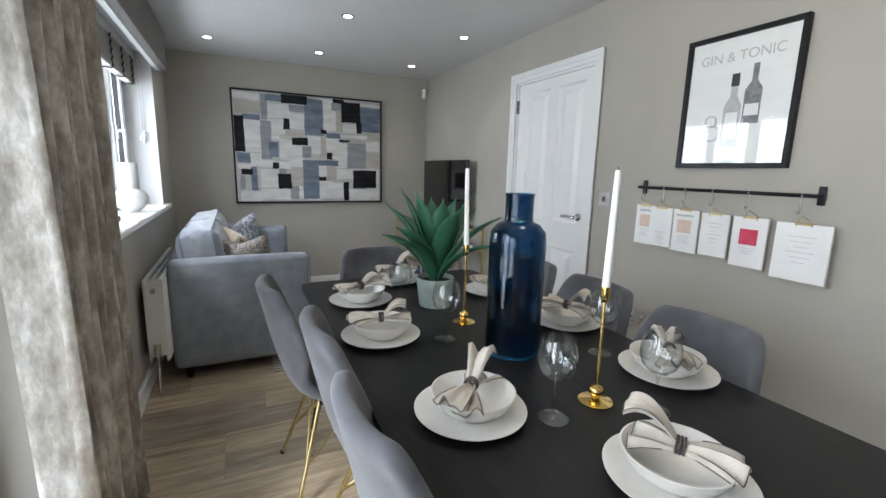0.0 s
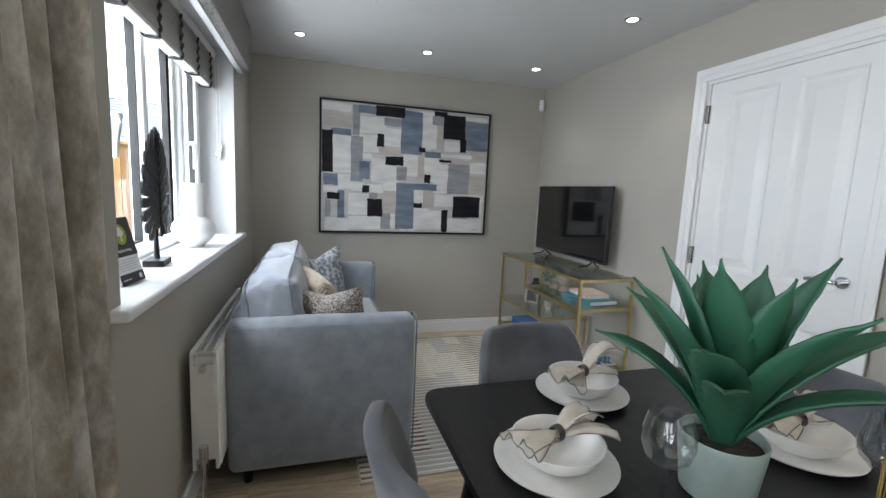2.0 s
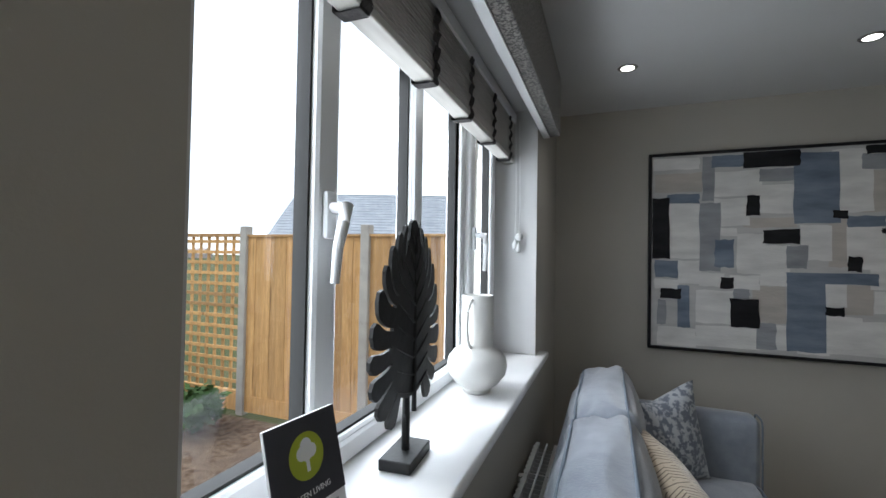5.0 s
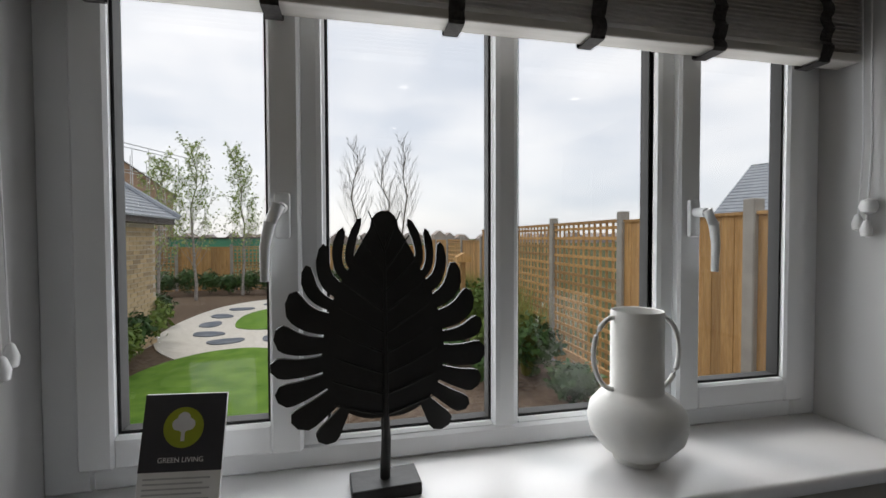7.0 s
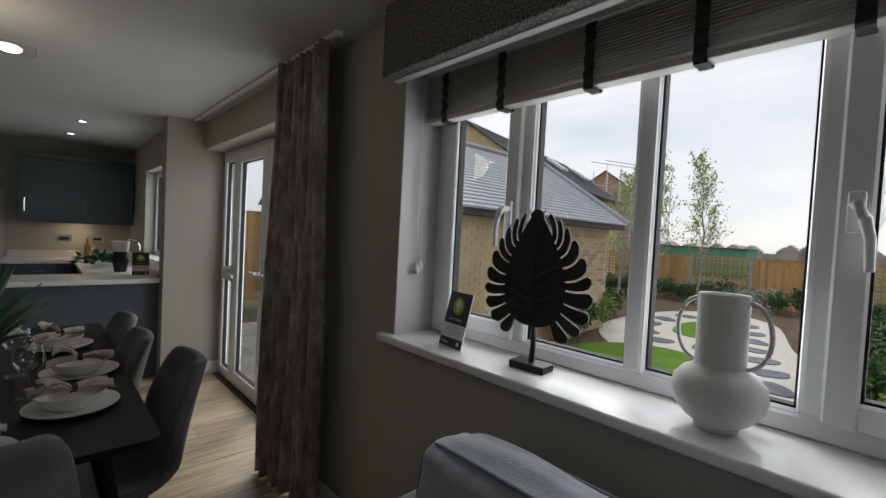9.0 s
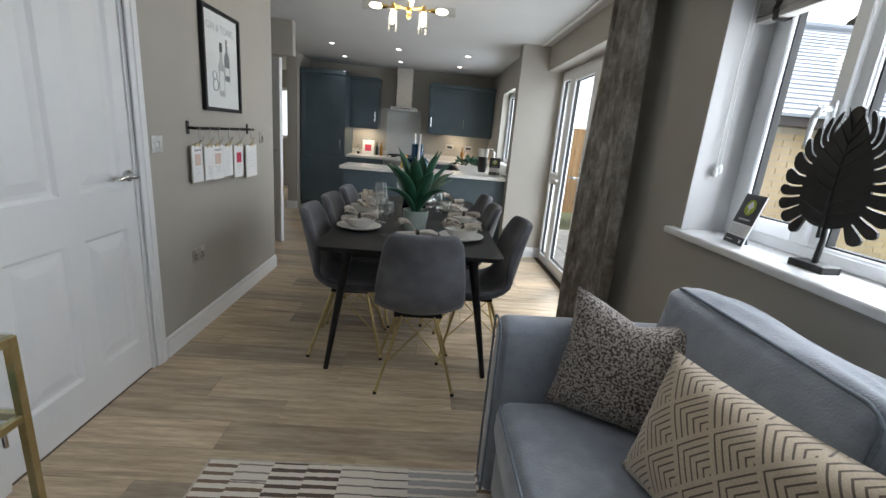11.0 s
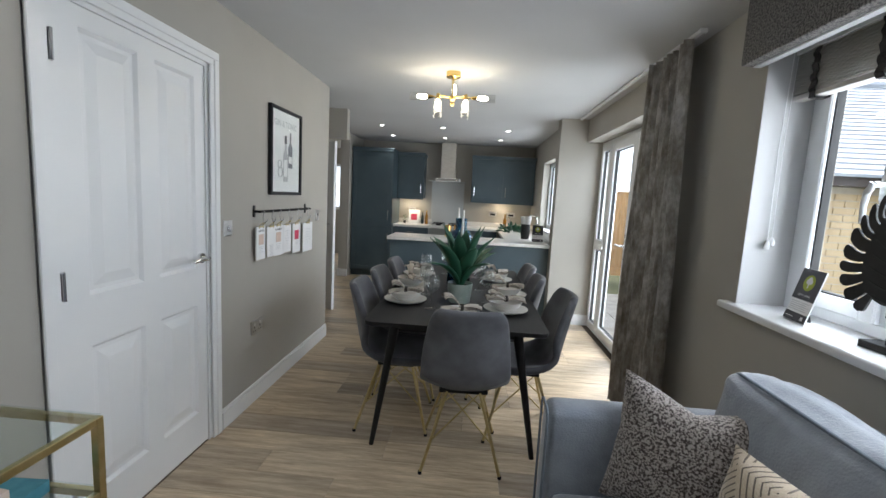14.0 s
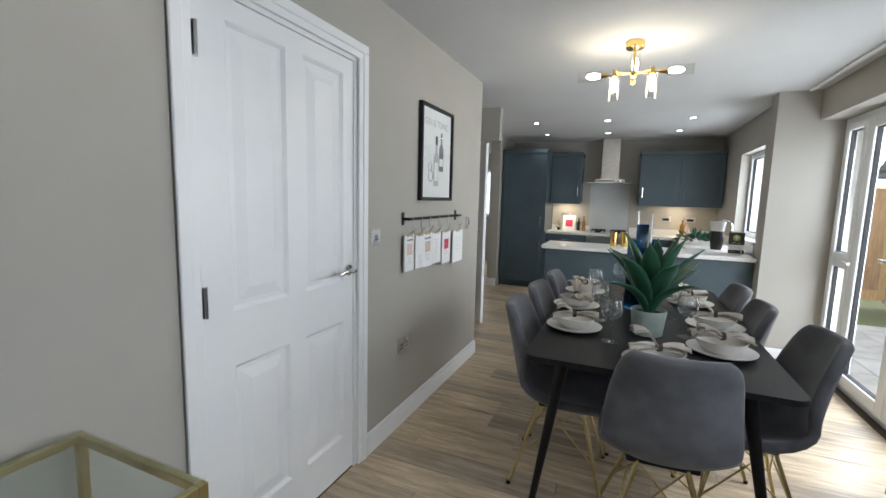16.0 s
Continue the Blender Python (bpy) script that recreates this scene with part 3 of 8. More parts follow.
for k, (w0, w1, t) in enumerate(((-0.012, 0.058, 0.014), (0.018, 0.058, 0.020))):
    for y0, y1 in ((D_N + w0, D_N + w1), (D_S - w1, D_S - w0)):
        quad_box(bm, W - t, W - 0.001 + 0.002 * k, y0, y1, 0, D_Z1 + w0, 0.003)
    quad_box(bm, W - t, W - 0.001 + 0.002 * k, D_S - w1, D_N + w1, D_Z1 + w0, D_Z1 + w1, 0.003)
part("architrave", bm, M_WHITE, door)
for z in (0.22, 1.04, 1.84):
    bm = bmesh.new()
    tube(bm, [(W - 0.004, D_N - 0.03, z - 0.05), (W - 0.004, D_N - 0.03, z + 0.05)], 0.007, 10)
    quad_box(bm, W + 0.004, W + 0.0115, D_N - 0.044, D_N - 0.02, z - 0.05, z + 0.05)
    part("hinge", bm, M_CHROME, door, "steel butt hinge")
lever_handle(door, W + 0.012, -2.635, 1.035, -1, 1)


def profile_bar(bm, x0, x1, y0, y1, z0, z1):
    return quad_box(bm, x0, x1, y0, y1, z0, z1, 0.006, 1)


def sash(parent, name, y0, y1, z0, z1, x_in, width, depth=0.055, gasket=True):
    """A glazed frame: four mitred bars, a dark gasket and a pane."""
    bm = bmesh.new()
    profile_bar(bm, x_in - depth, x_in, y0, y0 + width, z0, z1)
    profile_bar(bm, x_in - depth, x_in, y1 - width, y1, z0, z1)
    profile_bar(bm, x_in - depth + 0.002, x_in - 0.002, y0 + width - 0.004, y1 - width + 0.004, z0, z0 + width)
    profile_bar(bm, x_in - depth + 0.002, x_in - 0.002, y0 + width - 0.004, y1 - width + 0.004, z1 - width, z1)
    fr = part(name, bm, M_UPVC, parent)
    a, b, c, d = y0 + width, y1 - width, z0 + width, z1 - width
    bm = bmesh.new()
    g = 0.006
    for q in ((a - 0.002, a + g, c, d), (b - g, b + 0.002, c, d), (a + g, b - g, c - 0.002, c + g), (a + g, b - g, d - g, d + 0.002)):
        quad_box(bm, x_in - depth * 0.86, x_in - depth * 0.30, *q)
    part("gasket", bm, M_DARK, fr, "black rubber glazing gasket")
    bm = bmesh.new()
    vs = [bm.verts.new((x_in - depth * 0.6, y, z)) for y, z in ((a, c), (b, c), (b, d), (a, d))]
    bm.faces.new(vs)
    pane = part("pane", bm, M_PANE, fr, "clear double glazing")
    pane.visible_shadow = False
    return fr


def espag_handle(parent, x, y, z, lean):
    bm = bmesh.new()
    quad_box(bm, x, x + 0.014, y - 0.015, y + 0.015, z - 0.045, z + 0.045, 0.006, 2)
    tube(bm, [(x + 0.01, y, z + 0.015), (x + 0.045, y, z + 0.012)], 0.011, 12)
    tube(bm, [(x + 0.045, y, z + 0.018), (x + 0.05, y + lean * 0.016, z - 0.015), (x + 0.046, y + lean * 0.026, z - 0.06), (x + 0.042, y + lean * 0.028, z - 0.125)], 0.013, 12, 0.008)
    return part("window_handle", bm, M_UPVC, parent, "white cranked window handle", True)


# the garden window: fixed frame, two casements and two fixed lights
XF = -0.195
window = thing("window_1", "white uPVC four-light window facing the garden", "window", (-0.25, -1.65, 1.0), kind="structure")
bm = bmesh.new()
FW = 0.05
profile_bar(bm, XF - 0.075, XF - 0.012, WIN_S + 0.001, WIN_S + 0.085, 1.005, WIN_Z1)
profile_bar(bm, XF - 0.075, XF - 0.012, WIN_N - 0.085, WIN_N - 0.001, 1.005, WIN_Z1)
profile_bar(bm, XF - 0.073, XF - 0.014, WIN_S + 0.081, WIN_N - 0.081, 1.0055, 1.005 + FW)
profile_bar(bm, XF - 0.073, XF - 0.014, WIN_S + 0.081, WIN_N - 0.081, WIN_Z1 - FW, WIN_Z1 - 0.001)
for ym in (-2.072, -1.644, -1.230):
    quad_box(bm, XF - 0.075, XF - 0.012, ym - 0.030, ym + 0.030, 1.005 + FW - 0.004, WIN_Z1 - FW + 0.004, 0.014, 2)
part("window_frame", bm, M_UPVC, window)
sash(window, "casement", -2.482, -2.085, 1.053, WIN_Z1 - 0.04, XF + 0.01, 0.062)
sash(window, "casement", -1.215, -0.833, 1.056, WIN_Z1 - 0.04, XF + 0.01, 0.062)
sash(window, "fixed_light", -2.055, -1.659, 1.048, WIN_Z1 - 0.045, XF - 0.02, 0.016)
sash(window, "fixed_light", -1.629, -1.244, 1.048, WIN_Z1 - 0.045, XF - 0.02, 0.016)
espag_handle(window, XF + 0.01, -2.118, 1.528, -1)
espag_handle(window, XF + 0.01, -1.182, 1.528, 1)
bm = box(-0.228, 0.045, -2.62, -0.64, 0.972, 1.005, 0.009, 3)
setting("window_sill_board", bm, M_SILL, "white satin window board with rounded nosing", "window sill", True)
# white plaster reveals of the window
bm = bmesh.new()
quad_box(bm, -0.215, -0.001, WIN_S - 0.001, WIN_S + 0.004, 1.004, WIN_Z1)
quad_box(bm, -0.215, -0.001, WIN_N - 0.004, WIN_N + 0.001, 1.004, WIN_Z1)
quad_box(bm, -0.215, -0.001, WIN_S + 0.004, WIN_N - 0.004, WIN_Z1 - 0.004, WIN_Z1 + 0.001)
setting("window_reveal", bm, M_CEIL, "white painted plaster window reveal", "window reveal")

# French doors with side lights
XD = -0.165
fdoor = thing("french_doors", "closed white uPVC French doors with glazed side lights", "door", (XD, (FD_S + FD_N) / 2, 0), kind="structure")
bm = bmesh.new()
profile_bar(bm, XD - 0.07, XD - 0.008, FD_S + 0.001, FD_S + 0.055, 0.0, FD_Z1)
profile_bar(bm, XD - 0.07, XD - 0.008, FD_N - 0.055, FD_N - 0.001, 0.0, FD_Z1)
for ya, yb in ((FD_S + 0.051, FD_N - 0.051),):
    profile_bar(bm, XD - 0.068, XD - 0.010, ya, yb, 0.0, 0.05)
    profile_bar(bm, XD - 0.068, XD - 0.010, ya, yb, FD_Z1 - 0.055, FD_Z1)
for ym in (FD_S + 0.42, FD_N - 0.42):
    profile_bar(bm, XD - 0.07, XD - 0.008, ym - 0.03, ym + 0.03, 0.046, FD_Z1 - 0.05)
part("door_frame", bm, M_UPVC, fdoor)
MIDY = (FD_S + FD_N) / 2
for y0, y1 in ((FD_S + 0.045, FD_S + 0.40), (FD_N - 0.40, FD_N - 0.045)):
    for z0, z1 in ((0.04, 0.98), (0.975, FD_Z1 - 0.045)):
        sash(fdoor, "side_light", y0, y1, z0, z1, XD + 0.004, 0.062)
for y0, y1, s in ((FD_S + 0.43, MIDY - 0.003, 1), (MIDY + 0.003, FD_N - 0.43, -1)):
    leaf = sash(fdoor, "french_leaf", y0, y1, 0.045, FD_Z1 - 0.045, XD + 0.012, 0.095)
    bm = bmesh.new()
    yh = MIDY - s * 0.05
    quad_box(bm, XD + 0.012, XD + 0.024, yh - 0.016, yh + 0.016, 0.93, 1.17, 0.004)
    tube(bm, [(XD + 0.02, yh, 1.06), (XD + 0.065, yh, 1.06), (XD + 0.068, yh - s * 0.03, 1.06), (XD + 0.064, yh - s * 0.12, 1.058)], 0.010, 10)
    part("door_handle", bm, M_CHROME, leaf, "satin chrome lever on a long plate", True)
for yh, s in ((FD_S + 0.39, -1), (FD_N - 0.39, 1)):
    bm = bmesh.new()
    quad_box(bm, XD + 0.004, XD + 0.02, yh - 0.05, yh + 0.05, 0.968, 0.992, 0.004)
    tube(bm, [(XD + 0.02, yh + 0.03, 0.98), (XD + 0.045, yh, 0.984), (XD + 0.04, yh - 0.10 * s, 0.975)], 0.011, 10)
    part("window_handle", bm, M_UPVC, fdoor, "white side light handle", True)
# outer brick skin at the reveal of the French doors
brick_reveal = thing("brick_reveal", "buff brick reveal outside the French doors", "brickwork", (-0.30, FD_N, -0.3), kind="structure")
bme = bmesh.new()
quad_box(bme, -0.052, 0.052, -0.012, 0.012, -0.0325, 0.0325, 0.004)
brick_mesh = bpy.data.meshes.new("brick")
bme.to_mesh(brick_mesh)
bme.free()
brick_mesh.materials.append(M_BRICK)
for k in range(31):
    b = new("brick", brick_mesh)
    b.parent = brick_reveal
    b.matrix_basis = pose(0.0, -0.011 + 0.002 * (k % 3), 0.035 + k * 0.076)

# kitchen window over the sink
kwin = thing("window_2", "white kitchen window over the sink", "window", (0.0, -6.75, 1.02), kind="structure")
sash(kwin, "window_frame", -7.25, -6.25, 1.02, 2.0, 0.10, 0.06)
part("window_sill", box(0.10, 0.235, -7.30, -6.20, 1.0, 1.022, 0.006, 2), M_SILL, kwin)
hwin = thing("window_3", "bright obscured hall window in a white frame", "window", (4.02, -10.1, 1.0), kind="structure")
bm = bmesh.new()
for x0, x1, z0, z1 in ((3.98, 4.04, 1.0, 2.02), (4.54, 4.60, 1.0, 2.02), (4.04, 4.54, 1.0, 1.06), (4.04, 4.54, 1.96, 2.02)):
    quad_box(bm, x0, x1, -10.17, -10.09, z0, z1)
part("window_frame", bm, M_UPVC, hwin)
# self-glowing sheet; no daylight comes through it
part("pane", box(4.04, 4.54, -10.15, -10.14, 1.06, 1.96), M_HALLPANE, hwin, "obscured glass glowing in place of daylight")

# the hall door that stands open
hdoor = thing("door_2", "open white hall door seen beyond the dining wall", "door", (2.86, -5.45, 0), kind="structure")
part("door_leaf", box(-0.02, 0.02, -0.0, 0.76, 0.008, 1.98, 0.003), M_WHITE, None)
dl = bpy.data.objects["door_leaf.001"] if "door_leaf.001" in bpy.data.objects else bpy.data.objects["door_leaf"]
dl.parent = hdoor
hdoor.matrix_basis = pose(2.84, -5.42, 0, 0, 0, -118)
bm = bmesh.new()
tube(bm, [(-0.02, 0.06, 1.03), (-0.065, 0.06, 1.03), (-0.065, 0.10, 1.03), (-0.06, 0.17, 1.03)], 0.01, 10)
hh = part("door_handle", bm, M_CHROME, None, "chrome lever handle", True)
hh.parent = hdoor
setting("wall_hall_head", box(2.74, 3.9, -5.60, -5.50, 2.02, H), M_WALL, "greige wall over the hall doorway", "wall")


# ---- ceiling lamps ----
def downlight(x, y):
    d = thing("downlight", "recessed white ceiling downlight, switched on", "downlight", (x, y, H), "ceiling downlights")
    bm = lathe(bmesh.new(), [(0.030, -0.001), (0.030, -0.005), (0.040, -0.0065), (0.045, -0.003), (0.045, 0.004)], 24, (x, y, H))
    part("bezel", bm, M_CHROME, d, "", True)
    part("lens", lathe(bmesh.new(), [(0, -0.003), (0.030, -0.003)], 24, (x, y, H)), M_LED, d, "glowing lamp lens")
    return d


for lx, ly in LOUNGE_LIGHTS + KITCHEN_LIGHTS:
    downlight(lx, ly)


def chandelier(x, y):
    c = thing("ceiling_light", "brass ceiling light with five clear glass tube shades, lit", "ceiling light", (x, y, H))
    part("ceiling_rose", lathe(bmesh.new(), [(0, 0), (0.055, 0), (0.055, -0.035), (0.05, -0.04), (0, -0.04)], 28, (x, y, H - 0.0005)), M_BRASS, c, "", True)
    bm = bmesh.new()
    tube(bm, [(x, y, H - 0.03), (x, y, H - 0.20)], 0.008, 12)
    lathe(bm, [(0, -0.17), (0.02, -0.175), (0.024, -0.19), (0.02, -0.205), (0.012, -0.215), (0.019, -0.232), (0.012, -0.248), (0, -0.252)], 20, (x, y, H))
    part("stem", bm, M_BRASS, c, "", True)
    zc = H - 0.185
    arms = [(0, 0.27, "out"), (180, 0.27, "out"), (62, 0.15, "down"), (118, 0.15, "down"), (270, 0.13, "up")]
    for ang, ln, way in arms:
        dx, dy = math.cos(radians(ang)), math.sin(radians(ang))
        if way == "out":
            joint, d = Vector((x + dx * 0.16, y + dy * 0.16, zc)), Vector((dx, dy, 0))
        else:
            joint, d = Vector((x + dx * ln * (1.5 if way == "down" else 0.6), y + dy * ln * 0.7, zc)), Vector((0, 0, -1 if way == "down" else 1))
            if way == "down":
                joint = Vector((x + math.copysign(0.105, dx), y + 0.06, zc))
            else:
                joint = Vector((x - 0.005, y - 0.08, zc))
        bm = bmesh.new()
        tube(bm, [(x, y, zc), joint], 0.005, 10)
        tube(bm, [joint - d * 0.012, joint + d * 0.03], 0.011, 14, 0.017)
        arm = part("arm", bm, M_BRASS, c, "", True)
        a, b = joint + d * 0.025, joint + d * 0.165
        bm = bmesh.new()
        tube(bm, [a, b], 0.029, 24, None, False)
        tube(bm, [b - d * 0.004, b], 0.0305, 24, None, False)
        part("shade", bm, M_SHADEGLASS, arm, "clear glass tube shade", True)
        bm = bmesh.new()
        p = [joint + d * t for t in (0.03, 0.045, 0.07, 0.10, 0.115)]
        r = (0.008, 0.016, 0.02, 0.016, 0.004)
        rings = []
        for q, rr in zip(p, r):
            up = Vector((0, 0, 1)) if abs(d.z) < 0.5 else Vector((1, 0, 0))
            u = d.cross(up).normalized()
            w = d.cross(u)
            rings.append([bm.verts.new(q + (u * math.cos(k * math.tau / 12) + w * math.sin(k * math.tau / 12)) * rr) for k in range(12)])
        for s, t in zip(rings, rings[1:]):
            for k in range(12):
                bm.faces.new((s[k], s[(k + 1) % 12], t[(k + 1) % 12], t[k]))
        part("bulb", bm, M_BULB, arm, "glowing warm bulb", True)
    return c


chandelier(*CHANDELIER)


# ---- window dressing ----
pel = thing("pelmet", "charcoal bouclé fabric pelmet over the window", "pelmet", (0.04, -1.6, 2.05))
part("pelmet_board", box(0.001, 0.085, -2.605, -0.605, 2.064, H - 0.004, 0.006, 2), M_PELMET, pel)
part("pelmet_lining", box(0.004, 0.035, -2.595, -0.615, 2.058, 2.0645), M_WHITE, pel, "white underside board")
blind = thing("venetian_blind", "raised grey wooden venetian blind with charcoal tapes", "blind", (-0.13, -1.65, 2.0))
part("headrail", box(-0.165, -0.10, WIN_S + 0.012, WIN_N - 0.012, 2.095, 2.14, 0.003), M_WHITE, blind, "white headrail")
slat_bm = box(-0.158, -0.108, WIN_S + 0.015, WIN_N - 0.015, -0.0016, 0.0016)
slat_first = part("slat", slat_bm, M_BLIND, blind)
NSLAT = 17
for k in range(NSLAT):
    o = slat_first if k == 0 else new("slat", slat_first.data)
    o.parent = blind
    o.matrix_parent_inverse = blind.matrix_basis.inverted()
    o.matrix_basis = pose(0.0012 * math.sin(k * 2.1), 0, 1.934 + k * 0.0098, 0, 0.0, 0)
part("bottom_rail", box(-0.16, -0.106, WIN_S + 0.013, WIN_N - 0.013, 1.904, 1.924, 0.004, 2), M_BLIND, blind, "pale bottom rail")
for ty in (-2.42, -2.125, -1.785, -1.483, -1.187, -0.89):
    bm = bmesh.new()
    # one strip of cloth: up the room side, rucked where it folds over the stack, and under the bottom rail
    strip = [(-0.1645, 2.098)] + [(-0.1645, 1.90)] + [(-0.160, 1.8965), (-0.106, 1.8965)]
    strip += [(-0.1035 + 0.0045 * math.sin(k * 1.35 + ty * 9) + 0.002 * (k % 2), 1.902 + k * 0.0098) for k in range(21)]
    for (xa, za), (xb, zb) in zip(strip, strip[1:]):
        d = Vector((xb - xa, 0, zb - za)).normalized()
        nx, nz = -d.z * 0.0014, d.x * 0.0014
        bm.faces.new([bm.verts.new(v) for v in ((xa + nx, ty - 0.016, za + nz), (xa + nx, ty + 0.016, za + nz), (xb + nx, ty + 0.016, zb + nz), (xb + nx, ty - 0.016, zb + nz))])
        bm.faces.new([bm.verts.new(v) for v in ((xb - nx, ty - 0.016, zb - nz), (xb - nx, ty + 0.016, zb - nz), (xa - nx, ty + 0.016, za - nz), (xa - nx, ty - 0.016, za - nz))])
    bmesh.ops.remove_doubles(bm, verts=bm.verts, dist=0.0008)
    part("ladder_tape", bm, M_TAPE, blind, "charcoal cloth ladder tape")
for ys, zend, nm in ((WIN_S + 0.03, 1.30, -1), (WIN_N - 0.025, 1.52, 1)):
    bm = bmesh.new()
    for dx in (0.0, 0.018):
        tube(bm, [(-0.10 + dx, ys, 2.10), (-0.10 + dx + 0.004, ys + 0.006 * nm, 1.7), (-0.10 + dx, ys, zend)], 0.0016, 6)
        lathe(bm, [(0, 0.02), (0.006, 0.015), (0.012, -0.005), (0.010, -0.02), (0, -0.024)], 14, (-0.10 + dx, ys, zend - dx * 0.9))
    part("pull_cord", bm, M_WHITE, blind, "white pull cords with acorn ends", True)
part("cord_cleat", lathe(bmesh.new(), [(0, 0.02), (0.014, 0.014), (0.018, 0), (0.014, -0.014), (0, -0.02)], 14, (-0.08, WIN_N - 0.022, 1.555)), M_WHITE, blind, "white cord cleat", True)


def curtain():
    c = thing("curtain", "full-length mottled grey curtain drawn aside", "curtain", (0.11, -3.3, 0))
    bm = bmesh.new()
    ny, nz = 140, 26
    rows = []
    for j in range(nz + 1):
        t = j / nz
        z = 0.015 + t * (H - 0.045)
        gather = 1.0 - 0.10 * t + 0.05 * math.sin(t * 4.0)
        row = []
        for i in range(ny + 1):
            s = i / ny
            y = -3.29 + (s - 0.5) * 0.64 * gather + 0.012 * math.sin(9 * s + 3 * t)
            amp = 0.064 * (0.75 + 0.35 * math.sin(5.3 * s + 1.0)) * (1.0 - 0.25 * t)
            x = 0.096 + 0.02 * s + amp * math.sin(s * math.tau * 8.5 + 0.7 * math.sin(3.1 * t + 6 * s)) + 0.010 * math.sin(17 * s + 5 * t)
            row.append(bm.verts.new((x, y, z)))
        rows.append(row)
    for a, b in zip(rows, rows[1:]):
        for i in range(ny):
            bm.faces.new((a[i], a[i + 1], b[i + 1], b[i]))
    ob = part("curtain_cloth", bm, M_CURTAIN, c, "", True)
    sol = ob.modifiers.new("thickness", "SOLIDIFY")
    sol.thickness = 0.004
    return c


curtain()
track = thing("curtain_track", "white curtain track fixed to the ceiling", "curtain track", (0.1, -4.3, H - 0.02))
part("rail", box(0.085, 0.115, -5.50, -2.96, H - 0.022, H - 0.002, 0.004), M_WHITE, track)
part("end_stop", box(0.08, 0.12, -2.962, -2.945, H - 0.028, H - 0.002, 0.003), M_WHITE, track)


def radiator():
    r = thing("radiator", "white double-panel radiator under the window", "radiator", (0.085, -1.5, 0.16))
    y0, y1, z0, z1 = -2.08, -0.95, 0.20, 0.685
    for x0 in (0.036, 0.118):
        flutes, k = [(y0, 0.0)], 0
        y = y0 + 0.03
        while y < y1 - 0.05:
            flutes += [(y, 0.0), (y + 0.005, 0.005), (y + 0.019, 0.005), (y + 0.024, 0.0)]
            y += 0.036
        flutes.append((y1, 0.0))
        out = 1 if x0 > 0.1 else -1
        face = x0 + 0.012 if out > 0 else x0
        outline = [(face + out * d, v) for v, d in flutes] + [(x0 if out > 0 else x0 + 0.012, y1), (x0 if out > 0 else x0 + 0.012, y0)]
        part("panel", prism(bmesh.new(), outline, "z", z0, z1), M_RAD, r)
    fin = None
    y = y0 + 0.02
    while y < y1 - 0.02:
        if fin is None:
            fin = part("fin", box(0.049, 0.117, y, y + 0.003, z0 + 0.03, z1 - 0.02), M_RAD, r)
            first_y = y
        else:
            o = new("fin", fin.data)
            o.parent = r
            o.matrix_parent_inverse = r.matrix_basis.inverted()
            o.matrix_basis = pose(0, y - first_y, 0)
        y += 0.032
    bm = bmesh.new()
    for x in (0.05, 0.082, 0.114):
        quad_box(bm, x - 0.003, x + 0.003, y0 + 0.006, y1 - 0.006, z1 - 0.006, z1 + 0.003)
    y = y0 + 0.006
    while y < y1 - 0.01:
        quad_box(bm, 0.040, 0.126, y, y + 0.006, z1 - 0.007, z1 + 0.002)
        y += 0.42
    part("top_grille", bm, M_RAD, r)
    for ye in (y0, y1):
        part("side_panel", box(0.048, 0.118, ye - 0.002, ye + 0.002, z0 + 0.05, z1 - 0.05), M_RAD, r)
        bm = bmesh.new()
        s = -1 if ye == y0 else 1
        tube(bm, [(0.083, ye, z0 + 0.05), (0.083, ye + s * 0.035, z0 + 0.05), (0.083, ye + s * 0.04, 0.002)], 0.008, 10)
        tube(bm, [(0.083, ye + s * 0.03, z0 + 0.05), (0.083, ye + s * 0.03, z0 + 0.12)], 0.017, 14)
        part("valve", bm, M_CHROME, r, "chrome radiator valve and pipe", True)
        bm = bmesh.new()
        tube(bm, [(0.083, ye - s * 0.01, z1 - 0.06), (0.083, ye + s * 0.02, z1 - 0.06)], 0.014, 12)
        part("end_plug", bm, M_CHROME, r, "chrome end plug", True)
    for y in (y0 + 0.2, y1 - 0.2):
        part("bracket", box(0.001, 0.037, y - 0.015, y + 0.015, z0 + 0.05, z1 - 0.05), M_RAD, r)


radiator()

